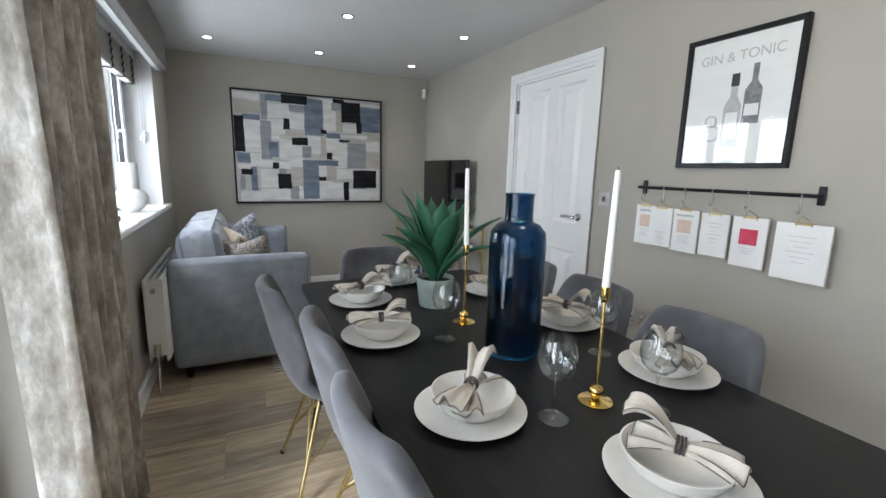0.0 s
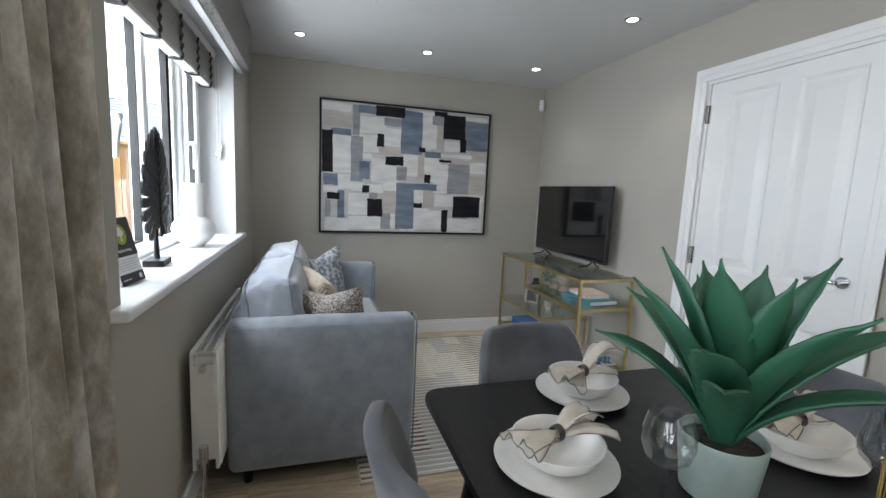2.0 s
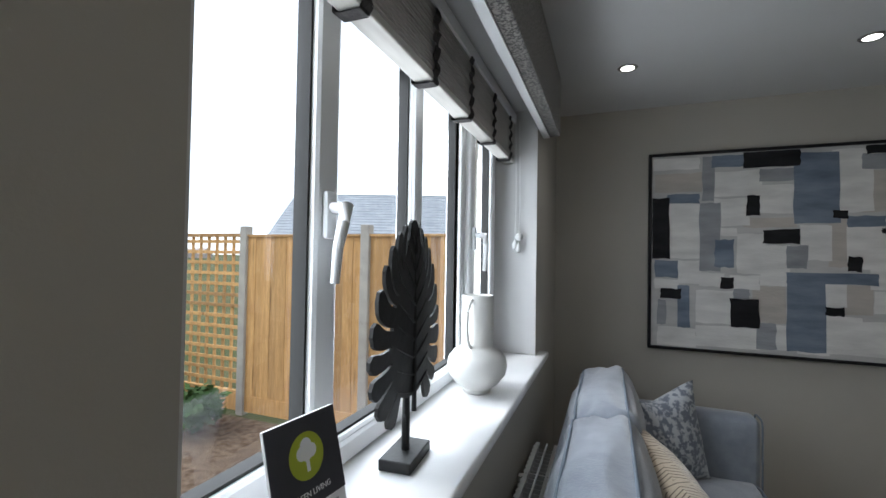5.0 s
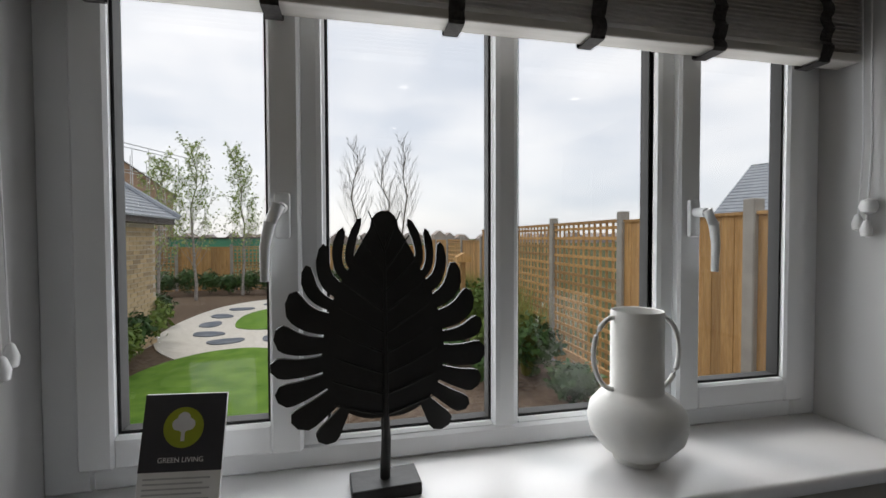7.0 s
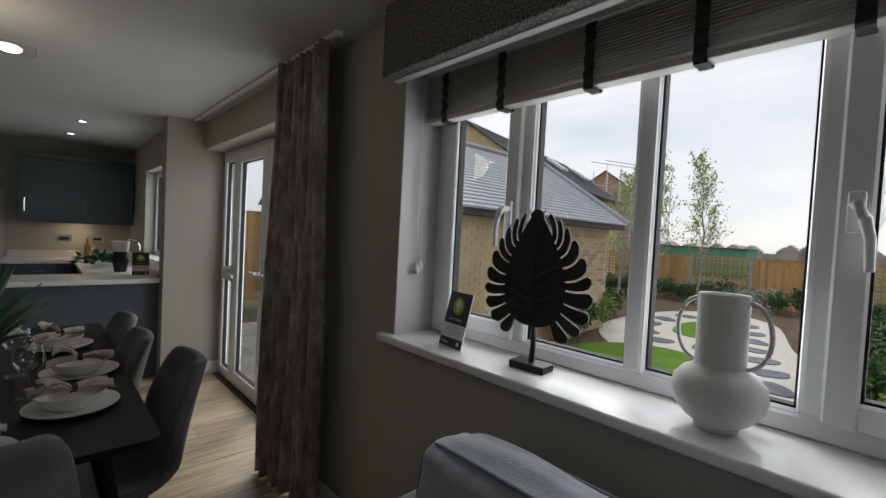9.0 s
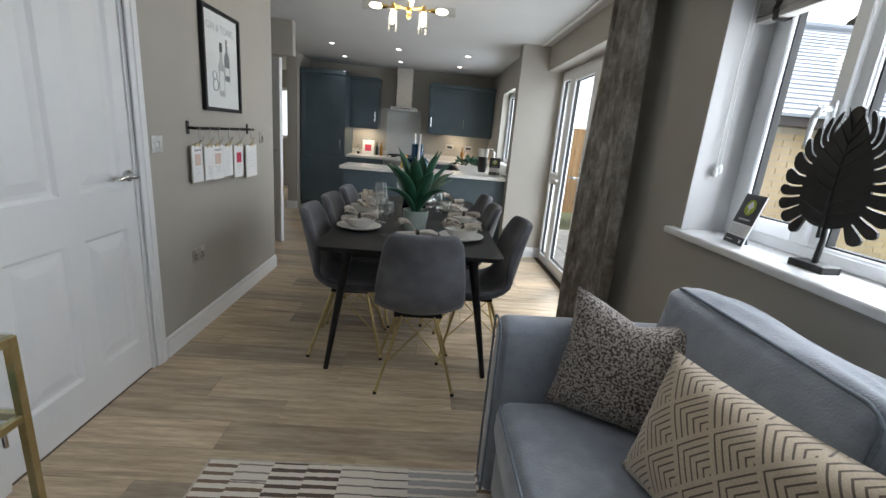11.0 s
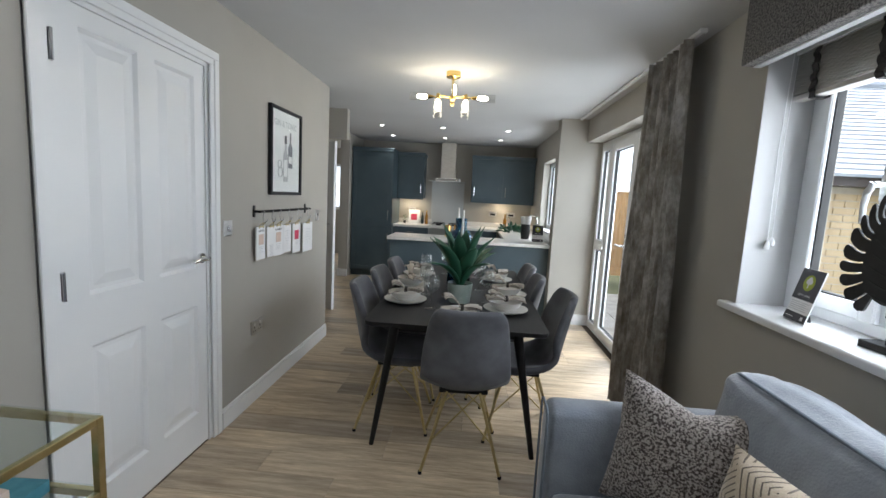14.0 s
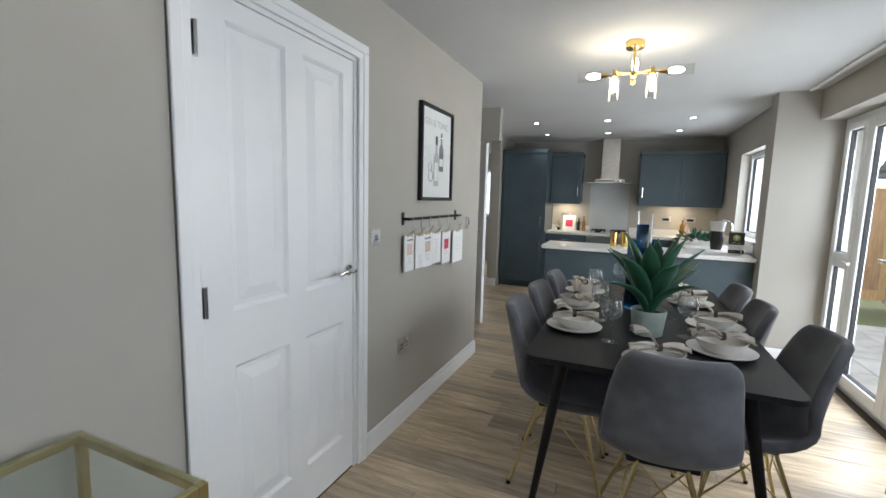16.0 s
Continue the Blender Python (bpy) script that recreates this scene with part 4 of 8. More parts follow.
# ---- sofa ----
def puff_box(x0, x1, y0, y1, z0, z1, bev, bulge, n=12, wob=0.0):
    """A stuffed, round-edged block; bulge swells its top and front."""
    bm = bmesh.new()
    bmesh.ops.create_cube(bm, size=2.0)
    bmesh.ops.subdivide_edges(bm, edges=bm.edges[:], cuts=n, use_grid_fill=True)
    c = Vector(((x0 + x1) / 2, (y0 + y1) / 2, (z0 + z1) / 2))
    h = Vector(((x1 - x0) / 2, (y1 - y0) / 2, (z1 - z0) / 2))
    for v in bm.verts:
        u = v.co.copy()
        p = Vector([math.copysign((abs(u[i]) / 0.6) * (h[i] - bev) if abs(u[i]) < 0.6 else h[i] - bev + (abs(u[i]) - 0.6) / 0.4 * bev, u[i]) for i in range(3)])
        q = Vector([max(-h[i] + bev, min(h[i] - bev, p[i])) for i in range(3)])
        d = p - q
        if d.length > 1e-6:
            p = q + d.normalized() * max(abs(w) for w in d)
        for i in range(3):
            j, k = (i + 1) % 3, (i + 2) % 3
            b = bulge[i] * max(0, 1 - u[j] ** 2) * max(0, 1 - u[k] ** 2) * u[i] ** 3
            p[i] += b
        if wob:
            p += Vector((noise.noise(u * 2.1), noise.noise(u * 2.1 + Vector((5, 0, 0))), noise.noise(u * 2.1 + Vector((0, 7, 0))))) * wob
        v.co = c + p
    return bm


def cord(points, r=0.005, closed=True):
    pts = [Vector(p) for p in points]
    return tube(bmesh.new(), pts + ([pts[0]] if closed else []), r, 8, None, not closed)


def rounded_loop(a0, a1, b0, b1, r, n=6):
    out = []
    for cx, cy, s in ((a1 - r, b1 - r, 0), (a0 + r, b1 - r, 90), (a0 + r, b0 + r, 180), (a1 - r, b0 + r, 270)):
        for k in range(n + 1):
            t = radians(s + 90 * k / n)
            out.append((cx + r * math.cos(t), cy + r * math.sin(t)))
    return out


def sofa():
    s = thing("sofa", "blue-grey fabric two-seat sofa with piped cushions", "sofa", (0.54, -1.18, 0))
    S, N = -1.965, -0.40
    part("seat_base", box(0.17, 0.915, S + 0.10, N - 0.10, 0.10, 0.33, 0.012, 2), M_SOFA, s, "", True)
    part("backrest", puff_box(0.145, 0.30, S + 0.095, N - 0.095, 0.10, 0.80, 0.03, (0, 0, 0.005), 6), M_SOFA, s, "", True)
    for y0, y1 in ((S, S + 0.115), (N - 0.115, N)):
        arm = part("armrest", puff_box(0.14, 0.945, y0, y1, 0.085, 0.757, 0.028, (0.008, 0.006, 0.012), 10), M_SOFA, s, "", True)
        loop = [(0.951, (y0 + y1) / 2 + (u - (y0 + y1) / 2) * 0.97, w) for u, w in rounded_loop(y0, y1, 0.09, 0.757, 0.03)]
        part("piping", cord(loop, 0.004), M_PIPING, arm, "", True)
    mid = (S + N) / 2
    for y0, y1 in ((S + 0.118, mid - 0.004), (mid + 0.004, N - 0.118)):
        cu = part("seat_cushion", puff_box(0.30, 0.93, y0, y1, 0.325, 0.485, 0.034, (0.016, 0.004, 0.024), 14, 0.006), M_SOFA, s, "", True)
        for z in (0.345, 0.478):
            part("piping", cord([(u, v, z) for u, v in rounded_loop(0.303, 0.932, y0 + 0.006, y1 - 0.006, 0.045)], 0.0048), M_PIPING, cu, "", True)
        ya, yb = (y0 - 0.05, y1 - 0.004) if y0 < mid - 0.1 else (y0 + 0.004, y1 + 0.05)
        bc = puff_box(-0.108, 0.108, ya, yb, -0.19, 0.22, 0.05, (0.035, 0.0, 0.018), 16, 0.014)
        bmesh.ops.rotate(bc, verts=bc.verts, cent=(0, 0, 0), matrix=Matrix.Rotation(radians(-9), 3, "Y"))
        bmesh.ops.translate(bc, verts=bc.verts, vec=(0.325, 0, 0.70))
        bk = part("back_cushion", bc, M_SOFA, s, "", True)
        tilt = Matrix.Rotation(radians(-9), 3, "Y")
        for xx in (-0.09, 0.09):
            pts = [tilt @ Vector((xx, v, w)) + Vector((0.325, 0, 0.70)) for v, w in rounded_loop(ya + 0.006, yb - 0.006, -0.182, 0.216, 0.055)]
            part("piping", cord(pts, 0.005), M_PIPING, bk, "", True)
    for x in (0.21, 0.86):
        for y in (S + 0.07, N - 0.07):
            part("leg", tube(bmesh.new(), [(x, y, 0.088), (x, y, 0.001)], 0.026, 14, 0.018), M_TABLE, s, "black tapered foot", True)


sofa()


def throw_pillow(name, label, material, w, h, t, m, chop=0.0):
    """A stuffed square pillow lying in its own xy plane."""
    p = thing(name, label, "cushion", None, "scatter cushions on the sofa")
    bm = bmesh.new()
    n = 22
    sheets = []
    for sgn in (1, -1):
        g = []
        for i in range(n + 1):
            row = []
            for j in range(n + 1):
                u, v = 2 * i / n - 1, 2 * j / n - 1
                pin = 1 - 0.075 * (1 - abs(u) ** 2.0) * abs(v) ** 3 * 1.0
                pin2 = 1 - 0.075 * (1 - abs(v) ** 2.0) * abs(u) ** 3 * 1.0
                k = max(0.0, (1 - abs(u) ** 2.6)) * max(0.0, (1 - abs(v) ** 2.6))
                z = sgn * t * k ** 0.55 + 0.008 * noise.noise(Vector((u * 2.3, v * 2.3, sgn + w)))* min(1, k * 6) + 0.012 * math.sin(3.0 * u + 2 * v) * abs(u * v)
                row.append((u * w / 2 * pin2, v * h / 2 * pin - chop * max(0.0, v) ** 2 * (1 - abs(u)) ** 1.4, z))
            g.append(row)
        sheets.append(g)
    top = [[bm.verts.new(c) for c in row] for row in sheets[0]]
    bot = [[top[i][j] if i in (0, n) or j in (0, n) else bm.verts.new(sheets[1][i][j]) for j in range(n + 1)] for i in range(n + 1)]
    for i in range(n):
        for j in range(n):
            bm.faces.new((top[i][j], top[i + 1][j], top[i + 1][j + 1], top[i][j + 1]))
            bm.faces.new((bot[i][j], bot[i][j + 1], bot[i + 1][j + 1], bot[i + 1][j]))
    part("cover", bm, material, p, "", True)
    p.matrix_basis = m
    return p


throw_pillow("speckled_cushion", "brown and grey speckled cushion leaning on the sofa arm", M_LEOPARD, 0.42, 0.40, 0.08,
             look((0.56, -1.755, 0.69), (1.0, -0.965, 1.0), 4), 0.055)
throw_pillow("patterned_cushion", "golden beige cushion with nested dark angular lines", M_MAZE, 0.54, 0.355, 0.09,
             look((0.522, -1.30, 0.684), (1.43, -1.08, 1.036), -2))
throw_pillow("brocade_cushion", "blue-grey brocade cushion against the far sofa arm", M_STRIPE, 0.44, 0.42, 0.075,
             look((0.52, -0.67, 0.69), (0.90, -1.35, 0.88), -4), 0.07)

# ---- rug ----
rug = thing("rug", "cream rug woven with grey and brown bars", "rug", (1.4, -1.15, 0))
part("woven_field", box(0.70, 2.012, -2.04, -0.20, 0.001, 0.010, 0.003), M_RUG, rug)
bm = bmesh.new()
for q in ((0.695, 2.017, -2.045, -2.037), (0.695, 2.017, -0.203, -0.195), (2.009, 2.017, -2.037, -0.203), (0.695, 0.703, -2.037, -0.203)):
    quad_box(bm, *q, 0.0005, 0.0112)
part("binding", bm, M_LINEN, rug, "cream edge binding")


# ---- painting ----
def painting():
    p = thing("painting", "large abstract painting of grey, blue and black blocks in black frame", "painting", (1.29, 0, 1.51))
    x0, x1, z0, z1 = 0.53, 2.057, 0.952, 2.073
    bm = bmesh.new()
    f = 0.016
    for q in ((x0, x0 + f, z0, z1), (x1 - f, x1, z0, z1), (x0 + f, x1 - f, z0, z0 + f), (x0 + f, x1 - f, z1 - f, z1)):
        quad_box(bm, q[0], q[1], -0.042, -0.001, q[2], q[3], 0.002)
    part("picture_frame", bm, M_BLACK, p, "slim black tray frame")
    part("canvas", box(x0 + f, x1 - f, -0.030, -0.003, z0 + f, z1 - f), M_PAINT["grey"], p)
    cx0, cx1, cz0, cz1 = x0 + f + 0.004, x1 - f - 0.004, z0 + f + 0.004, z1 - f - 0.004
    layer = 0
    for key, rects in (("beige", BEIGES), ("white", WHITES_A + WHITES_B), ("slate", GREYS), ("blue", BLUES), ("black", BLACKS)):
        for a, b, c, d in rects:
            bm = bmesh.new()
            layer += 1
            y = -0.0305 - layer * 0.00007
            rr = random.Random(layer)
            xa, xb = cx0 + (cx1 - cx0) * a / 100, cx0 + (cx1 - cx0) * c / 100
            za, zb = cz1 - (cz1 - cz0) * d / 100, cz1 - (cz1 - cz0) * b / 100
            pts = []
            for u, v, q in ((xa, za, 0), (xb, za, 1), (xb, zb, 2), (xa, zb, 3)):
                nxt = [(xb, za), (xb, zb), (xa, zb), (xa, za)][q]
                for k in range(4):
                    t = k / 4
                    pts.append((u + (nxt[0] - u) * t + rr.uniform(-0.004, 0.004), v + (nxt[1] - v) * t + rr.uniform(-0.004, 0.004)))
            vs = [bm.verts.new((max(cx0, min(cx1, u)), y, max(cz0, min(cz1, v)))) for u, v in pts]
            bm.faces.new(vs)
            part("paint_block", bm, M_PAINT[key], p, key + " painted block")
    part("signature", box(1.92, 1.975, -0.0385, -0.038, 1.0, 1.004), M_PRINT, p, "illegible signature")


BLACKS = [(30, 0, 47, 8), (71, 2, 85, 22), (0, 22, 6, 54), (31, 22, 35, 32), (36, 39, 47, 46), (56, 30, 60, 34), (82, 21, 86, 32), (69, 39, 77, 41), (60, 52, 64, 59), (23, 63, 27, 69), (3, 70, 10, 75), (26, 74, 35, 88), (79, 69, 97, 87), (54, 76, 59, 80), (72, 81, 76, 100), (65, 0, 73, 4)]
BLUES = [(20, 1, 31, 7), (45, 2, 58, 36), (5, 20, 16, 25), (60, 33, 70, 38), (83, 6, 100, 30), (1, 55, 9, 64), (43, 60, 68, 65), (43, 60, 54, 98), (21, 44, 27, 58), (9, 68, 13, 90), (79, 80, 89, 88), (46, 83, 54, 91)]
GREYS = [(16, 25, 23, 60), (17, 1, 21, 24), (64, 4, 73, 11), (35, 9, 46, 15), (43, 47, 49, 58), (75, 42, 89, 67), (34, 85, 40, 98), (2, 76, 5, 89), (27, 69, 32, 74)]
BEIGES = [(1, 9, 17, 19), (30, 33, 46, 38), (55, 34, 61, 57), (64, 12, 74, 31), (89, 18, 100, 39), (77, 39, 89, 43), (59, 65, 67, 79), (33, 67, 43, 85), (87, 51, 100, 67)]
WHITES_A = [(0, 1, 16, 7), (20, 9, 36, 22), (21, 23, 32, 37), (34, 17, 47, 31), (5, 25, 17, 54), (56, 1, 67, 31), (72, 23, 84, 32), (70, 34, 90, 37), (83, 2, 99, 5), (47, 37, 56, 54), (60, 38, 70, 58), (89, 40, 100, 49), (21, 38, 28, 42), (28, 41, 37, 61), (35, 47, 44, 67), (15, 70, 27, 87)]
WHITES_B = [(1, 65, 9, 70), (26, 62, 35, 69), (52, 65, 60, 76), (66, 43, 78, 67), (67, 68, 79, 78), (48, 80, 64, 86), (54, 82, 73, 98), (46, 91, 55, 99), (38, 86, 44, 98), (15, 88, 35, 99), (75, 88, 99, 100), (78, 67, 95, 68), (95, 68, 99, 87), (9, 55, 17, 67), (16, 61, 24, 68), (2, 90, 15, 100)]

def paint(name, a, b):
    return mat(name, a, 0.6, color2=b, scale=5, detail=7, stretch=(1, 1, 3.5), bump=0.25, bump_scale=35, lo=0.3, hi=0.7, spec=0.15)


M_PAINT = {"grey": paint("painted_pale_grey", (0.42, 0.42, 0.42), (0.55, 0.54, 0.53)), "white": paint("painted_chalk_white", (0.56, 0.55, 0.54), (0.74, 0.73, 0.71)),
           "beige": paint("painted_stone", (0.40, 0.37, 0.34), (0.52, 0.48, 0.44)), "slate": paint("painted_mid_grey", (0.22, 0.23, 0.25), (0.34, 0.35, 0.37)),
           "blue": paint("painted_slate_blue", (0.11, 0.14, 0.19), (0.21, 0.25, 0.31)), "black": paint("painted_black", (0.008, 0.008, 0.010), (0.02, 0.02, 0.022))}
painting()


# ---- lettering ----
def letters(text, size, m, material, parent, name="lettering", align="CENTER"):
    cu = bpy.data.curves.new(name, "FONT")
    cu.body, cu.size, cu.align_x, cu.align_y, cu.extrude = text, size, align, "CENTER", 0.0003
    cu.materials.append(material)
    ob = new(name, cu)
    ob.parent = parent
    ob.matrix_parent_inverse = parent.matrix_basis.inverted() if parent.type == "EMPTY" else Matrix()
    ob.matrix_basis = m
    return ob


def wall_pose(x, y, z):
    """Upright on the east wall, reading towards -x."""
    return Matrix.Translation((x, y, z)) @ Matrix(((0, 0, -1, 0), (-1, 0, 0, 0), (0, 1, 0, 0), (0, 0, 0, 1)))


# ---- poster, hook rail, recipe pads, switches on the east wall ----
def poster():
    p = thing("framed_poster", "framed monochrome drinks poster under glass", "poster", (W, -3.59, 1.67))
    y0, y1, z0, z1 = -3.845, -3.34, 1.37, 1.972
    bm = bmesh.new()
    for q in ((y0, y0 + 0.022, z0, z1), (y1 - 0.022, y1, z0, z1), (y0 + 0.022, y1 - 0.022, z0, z0 + 0.022), (y0 + 0.022, y1 - 0.022, z1 - 0.022, z1)):
        quad_box(bm, W - 0.028, W - 0.001, *q, 0.002)
    part("picture_frame", bm, M_BLACK, p, "black frame")
    part("print", box(W - 0.012, W - 0.003, y0 + 0.02, y1 - 0.02, z0 + 0.02, z1 - 0.02), M_PAPER, p, "white paper print")
    xg = W - 0.0125
    letters("GIN & TONIC", 0.060, wall_pose(xg - 0.0005, -3.59, 1.865), M_PRINT_PALE, p)

    def bottle(yc, zb, w, h, neck, mm, k):
        out = [(yc - w / 2, zb), (yc + w / 2, zb), (yc + w / 2, zb + h * 0.58), (yc + neck / 2, zb + h * 0.72), (yc + neck / 2, zb + h), (yc - neck / 2, zb + h), (yc - neck / 2, zb + h * 0.72), (yc - w / 2, zb + h * 0.58)]
        part("printed_bottle", prism(bmesh.new(), out, "x", xg - 0.0006 - k * 0.0004, xg - k * 0.0004), mm, p)
    bottle(-3.665, 1.565, 0.072, 0.255, 0.024, M_PRINT, 0)
    bottle(-3.665, 1.60, 0.060, 0.05, 0.058, M_PAPER, 1)
    bottle(-3.583, 1.465, 0.078, 0.315, 0.030, M_PRINT_PALE, 2)
    bottle(-3.583, 1.735, 0.036, 0.055, 0.034, M_CHARCOAL, 3)
    bottle(-3.583, 1.50, 0.056, 0.12, 0.054, M_PAPER, 3)
    for yy, zz, r in ((-3.50, 1.53, 0.035), (-3.49, 1.585, 0.026)):
        bm = bmesh.new()
        tube(bm, [(xg - 0.0008, yy + r * math.cos(k * math.tau / 18), zz + r * math.sin(k * math.tau / 18)) for k in range(19)], 0.003, 5)
        part("printed_fruit", bm, M_PRINT_PALE, p)
    bm = bmesh.new()
    vs = [bm.verts.new((W - 0.0175, y, z)) for y, z in ((y0 + 0.02, z0 + 0.02), (y1 - 0.02, z0 + 0.02), (y1 - 0.02, z1 - 0.02), (y0 + 0.02, z1 - 0.02))]
    bm.faces.new(vs)
    g = part("glazing", bm, M_PANE, p, "clear picture glass")
    g.visible_shadow = False


poster()
HOOKS = (-3.19, -3.31, -3.43, -3.57, -3.73, -3.93)


def hook_rail():
    r = thing("hook_rail", "black metal wall rail with steel hooks", "hook rail", (W, -3.57, 1.26))
    bm = bmesh.new()
    tube(bm, [(W - 0.045, -3.145, 1.262), (W - 0.045, -3.985, 1.262)], 0.008, 12)
    part("rail", bm, M_BLACK, r, "", True)
    for y in (-3.155, -3.975):
        bm = bmesh.new()
        tube(bm, [(W - 0.001, y, 1.262), (W - 0.048, y, 1.262)], 0.008, 12)
        quad_box(bm, W - 0.008, W - 0.001, y - 0.014, y + 0.014, 1.225, 1.30, 0.004, 2)
        part("bracket", bm, M_BLACK, r, "", True)
    for y in HOOKS:
        bm = bmesh.new()
        pts = [(W - 0.045 + 0.010 * math.cos(radians(a)), y, 1.262 + 0.0105 * math.sin(radians(a))) for a in (10, 60, 120, 180, 240)]
        pts += [(W - 0.048, y, 1.235), (W - 0.046, y, 1.215), (W - 0.052, y, 1.196), (W - 0.066, y, 1.193), (W - 0.074, y, 1.205), (W - 0.073, y, 1.218)]
        tube(bm, pts, 0.0028, 8)
        part("hook", bm, M_STEEL, r, "steel hook", True)


hook_rail()


def recipe_pad(y, w, h, z, tilt, kind):
    p = thing("recipe_card", "white cocktail recipe card hanging from a hook", "card", (W - 0.02, y, z), "recipe cards under the hook rail")
    x = W - 0.030 - tilt
    part("card", box(x, x + 0.006, y - w / 2, y + w / 2, z - h, z, 0.001), M_PAPER, p)
    part("backing_board", box(x + 0.0065, x + 0.009, y - w / 2 - 0.002, y + w / 2 + 0.002, z - h - 0.006, z - 0.004), M_LINEN, p, "brown backing board")
    bm = bmesh.new()
    tube(bm, [(x - 0.002, y - 0.028, z - 0.012), (x - 0.003, y - 0.02, z + 0.012), (W - 0.060, y, z + 0.03), (x - 0.003, y + 0.02, z + 0.012), (x - 0.002, y + 0.028, z - 0.012)], 0.0018, 6)
    quad_box(bm, x - 0.003, x + 0.009, y - 0.03, y + 0.03, z - 0.006, z + 0.003)
    part("bulldog_clip", bm, M_GOLD, p, "brass wire clip")
    rows = {"a": 4, "b": 6, "c": 3, "d": 7}[kind]
    for k in range(rows):
        ww = w * (0.5 - 0.12 * (k % 3))
        zz = z - h * (0.62 + 0.05 * k) if kind != "b" else z - h * (0.22 + 0.09 * k)
        part("printed_line", box(x - 0.0008, x - 0.0001, y - ww / 2, y + ww / 2, zz - 0.002, zz), M_PRINT_PALE, p, "illegible grey print")
    if kind in "ac":
        part("printed_picture", box(x - 0.0009, x - 0.0001, y - w * 0.26, y + w * 0.26, z - h * 0.55, z - h * 0.24), M_RED if kind == "c" else M_PEACH, p, "printed block of colour")
    return x


x = recipe_pad(-3.195, 0.12, 0.215, 1.165, 0.0, "a")
letters("MARTINI", 0.018, wall_pose(x - 0.001, -3.195, 1.135), M_PRINT, [o for o in scene.objects if o.name.startswith("recipe_card")][-1])
recipe_pad(-3.31, 0.12, 0.205, 1.16, 0.014, "d")
x = recipe_pad(-3.435, 0.145, 0.215, 1.16, 0.004, "a")
letters("MARGARITA", 0.017, wall_pose(x - 0.001, -3.435, 1.13), M_PRINT, [o for o in scene.objects if o.name.startswith("recipe_card")][-1])
recipe_pad(-3.585, 0.135, 0.205, 1.155, 0.0, "b")
recipe_pad(-3.745, 0.145, 0.225, 1.155, 0.004, "c")
recipe_pad(-3.95, 0.195, 0.235, 1.15, 0.012, "b")


def wall_plate(name, label, y, z, wd, ht, kind, x=W, sx=-1):
    p = thing(name, label, "socket" if kind == "socket" else "switch", (x, y, z))
    part("plate", box(min(x, x + sx * 0.006), max(x, x + sx * 0.006), y - wd / 2, y + wd / 2, z - ht / 2, z + ht / 2, 0.002), M_STEEL, p, "brushed steel plate")
    xs = x + sx * 0.006
    if kind == "socket":
        for s in (-1, 1):
            yc = y + s * wd * 0.24
            part("rocker", box(min(xs, xs + sx * 0.004), max(xs, xs + sx * 0.004), yc - 0.008, yc + 0.008, z + 0.012, z + 0.03, 0.001), M_UPVC, p, "white rocker switch")
            bm = bmesh.new()
            quad_box(bm, min(xs, xs + sx * 0.001), max(xs, xs + sx * 0.001), yc - 0.004, yc + 0.004, z - 0.004, z + 0.008)
            for t in (-1, 1):
                quad_box(bm, min(xs, xs + sx * 0.001), max(xs, xs + sx * 0.001), yc + t * 0.012 - 0.005, yc + t * 0.012 + 0.005, z - 0.026, z - 0.02)
            part("outlet", bm, M_DARK, p, "dark socket slots")
    else:
        part("rocker", box(min(xs, xs + sx * 0.005), max(xs, xs + sx * 0.005), y - 0.012, y + 0.012, z - 0.016, z + 0.016, 0.002), M_CHROME, p, "chrome rocker")


wall_plate("light_switch", "brushed steel light switch beside the white door", -2.862, 1.175, 0.088, 0.088, "switch")
wall_plate("light_switch", "brushed steel light switch near the wall end", -4.26, 1.195, 0.088, 0.088, "switch")
wall_plate("wall_socket", "brushed steel double wall socket low on the wall", -3.19, 0.50, 0.148, 0.088, "socket")
pir = thing("alarm_sensor", "small white alarm sensor high in the corner", "sensor", (2.55, -0.06, 2.2))
pm = Matrix.Translation((W - 0.045, -0.045, 2.2)) @ Matrix.Rotation(radians(45), 4, "Z")
bm = box(-0.03, 0.03, -0.018, 0.022, -0.05, 0.05, 0.01, 3)
bmesh.ops.transform(bm, matrix=pm, verts=bm.verts)
part("housing", bm, M_UPVC, pir, "", True)
bm = box(-0.02, 0.02, -0.0215, -0.0175, -0.03, 0.015, 0.003, 2)
bmesh.ops.transform(bm, matrix=pm, verts=bm.verts)
part("lens", bm, M_RAD, pir, "ribbed sensor lens", True)


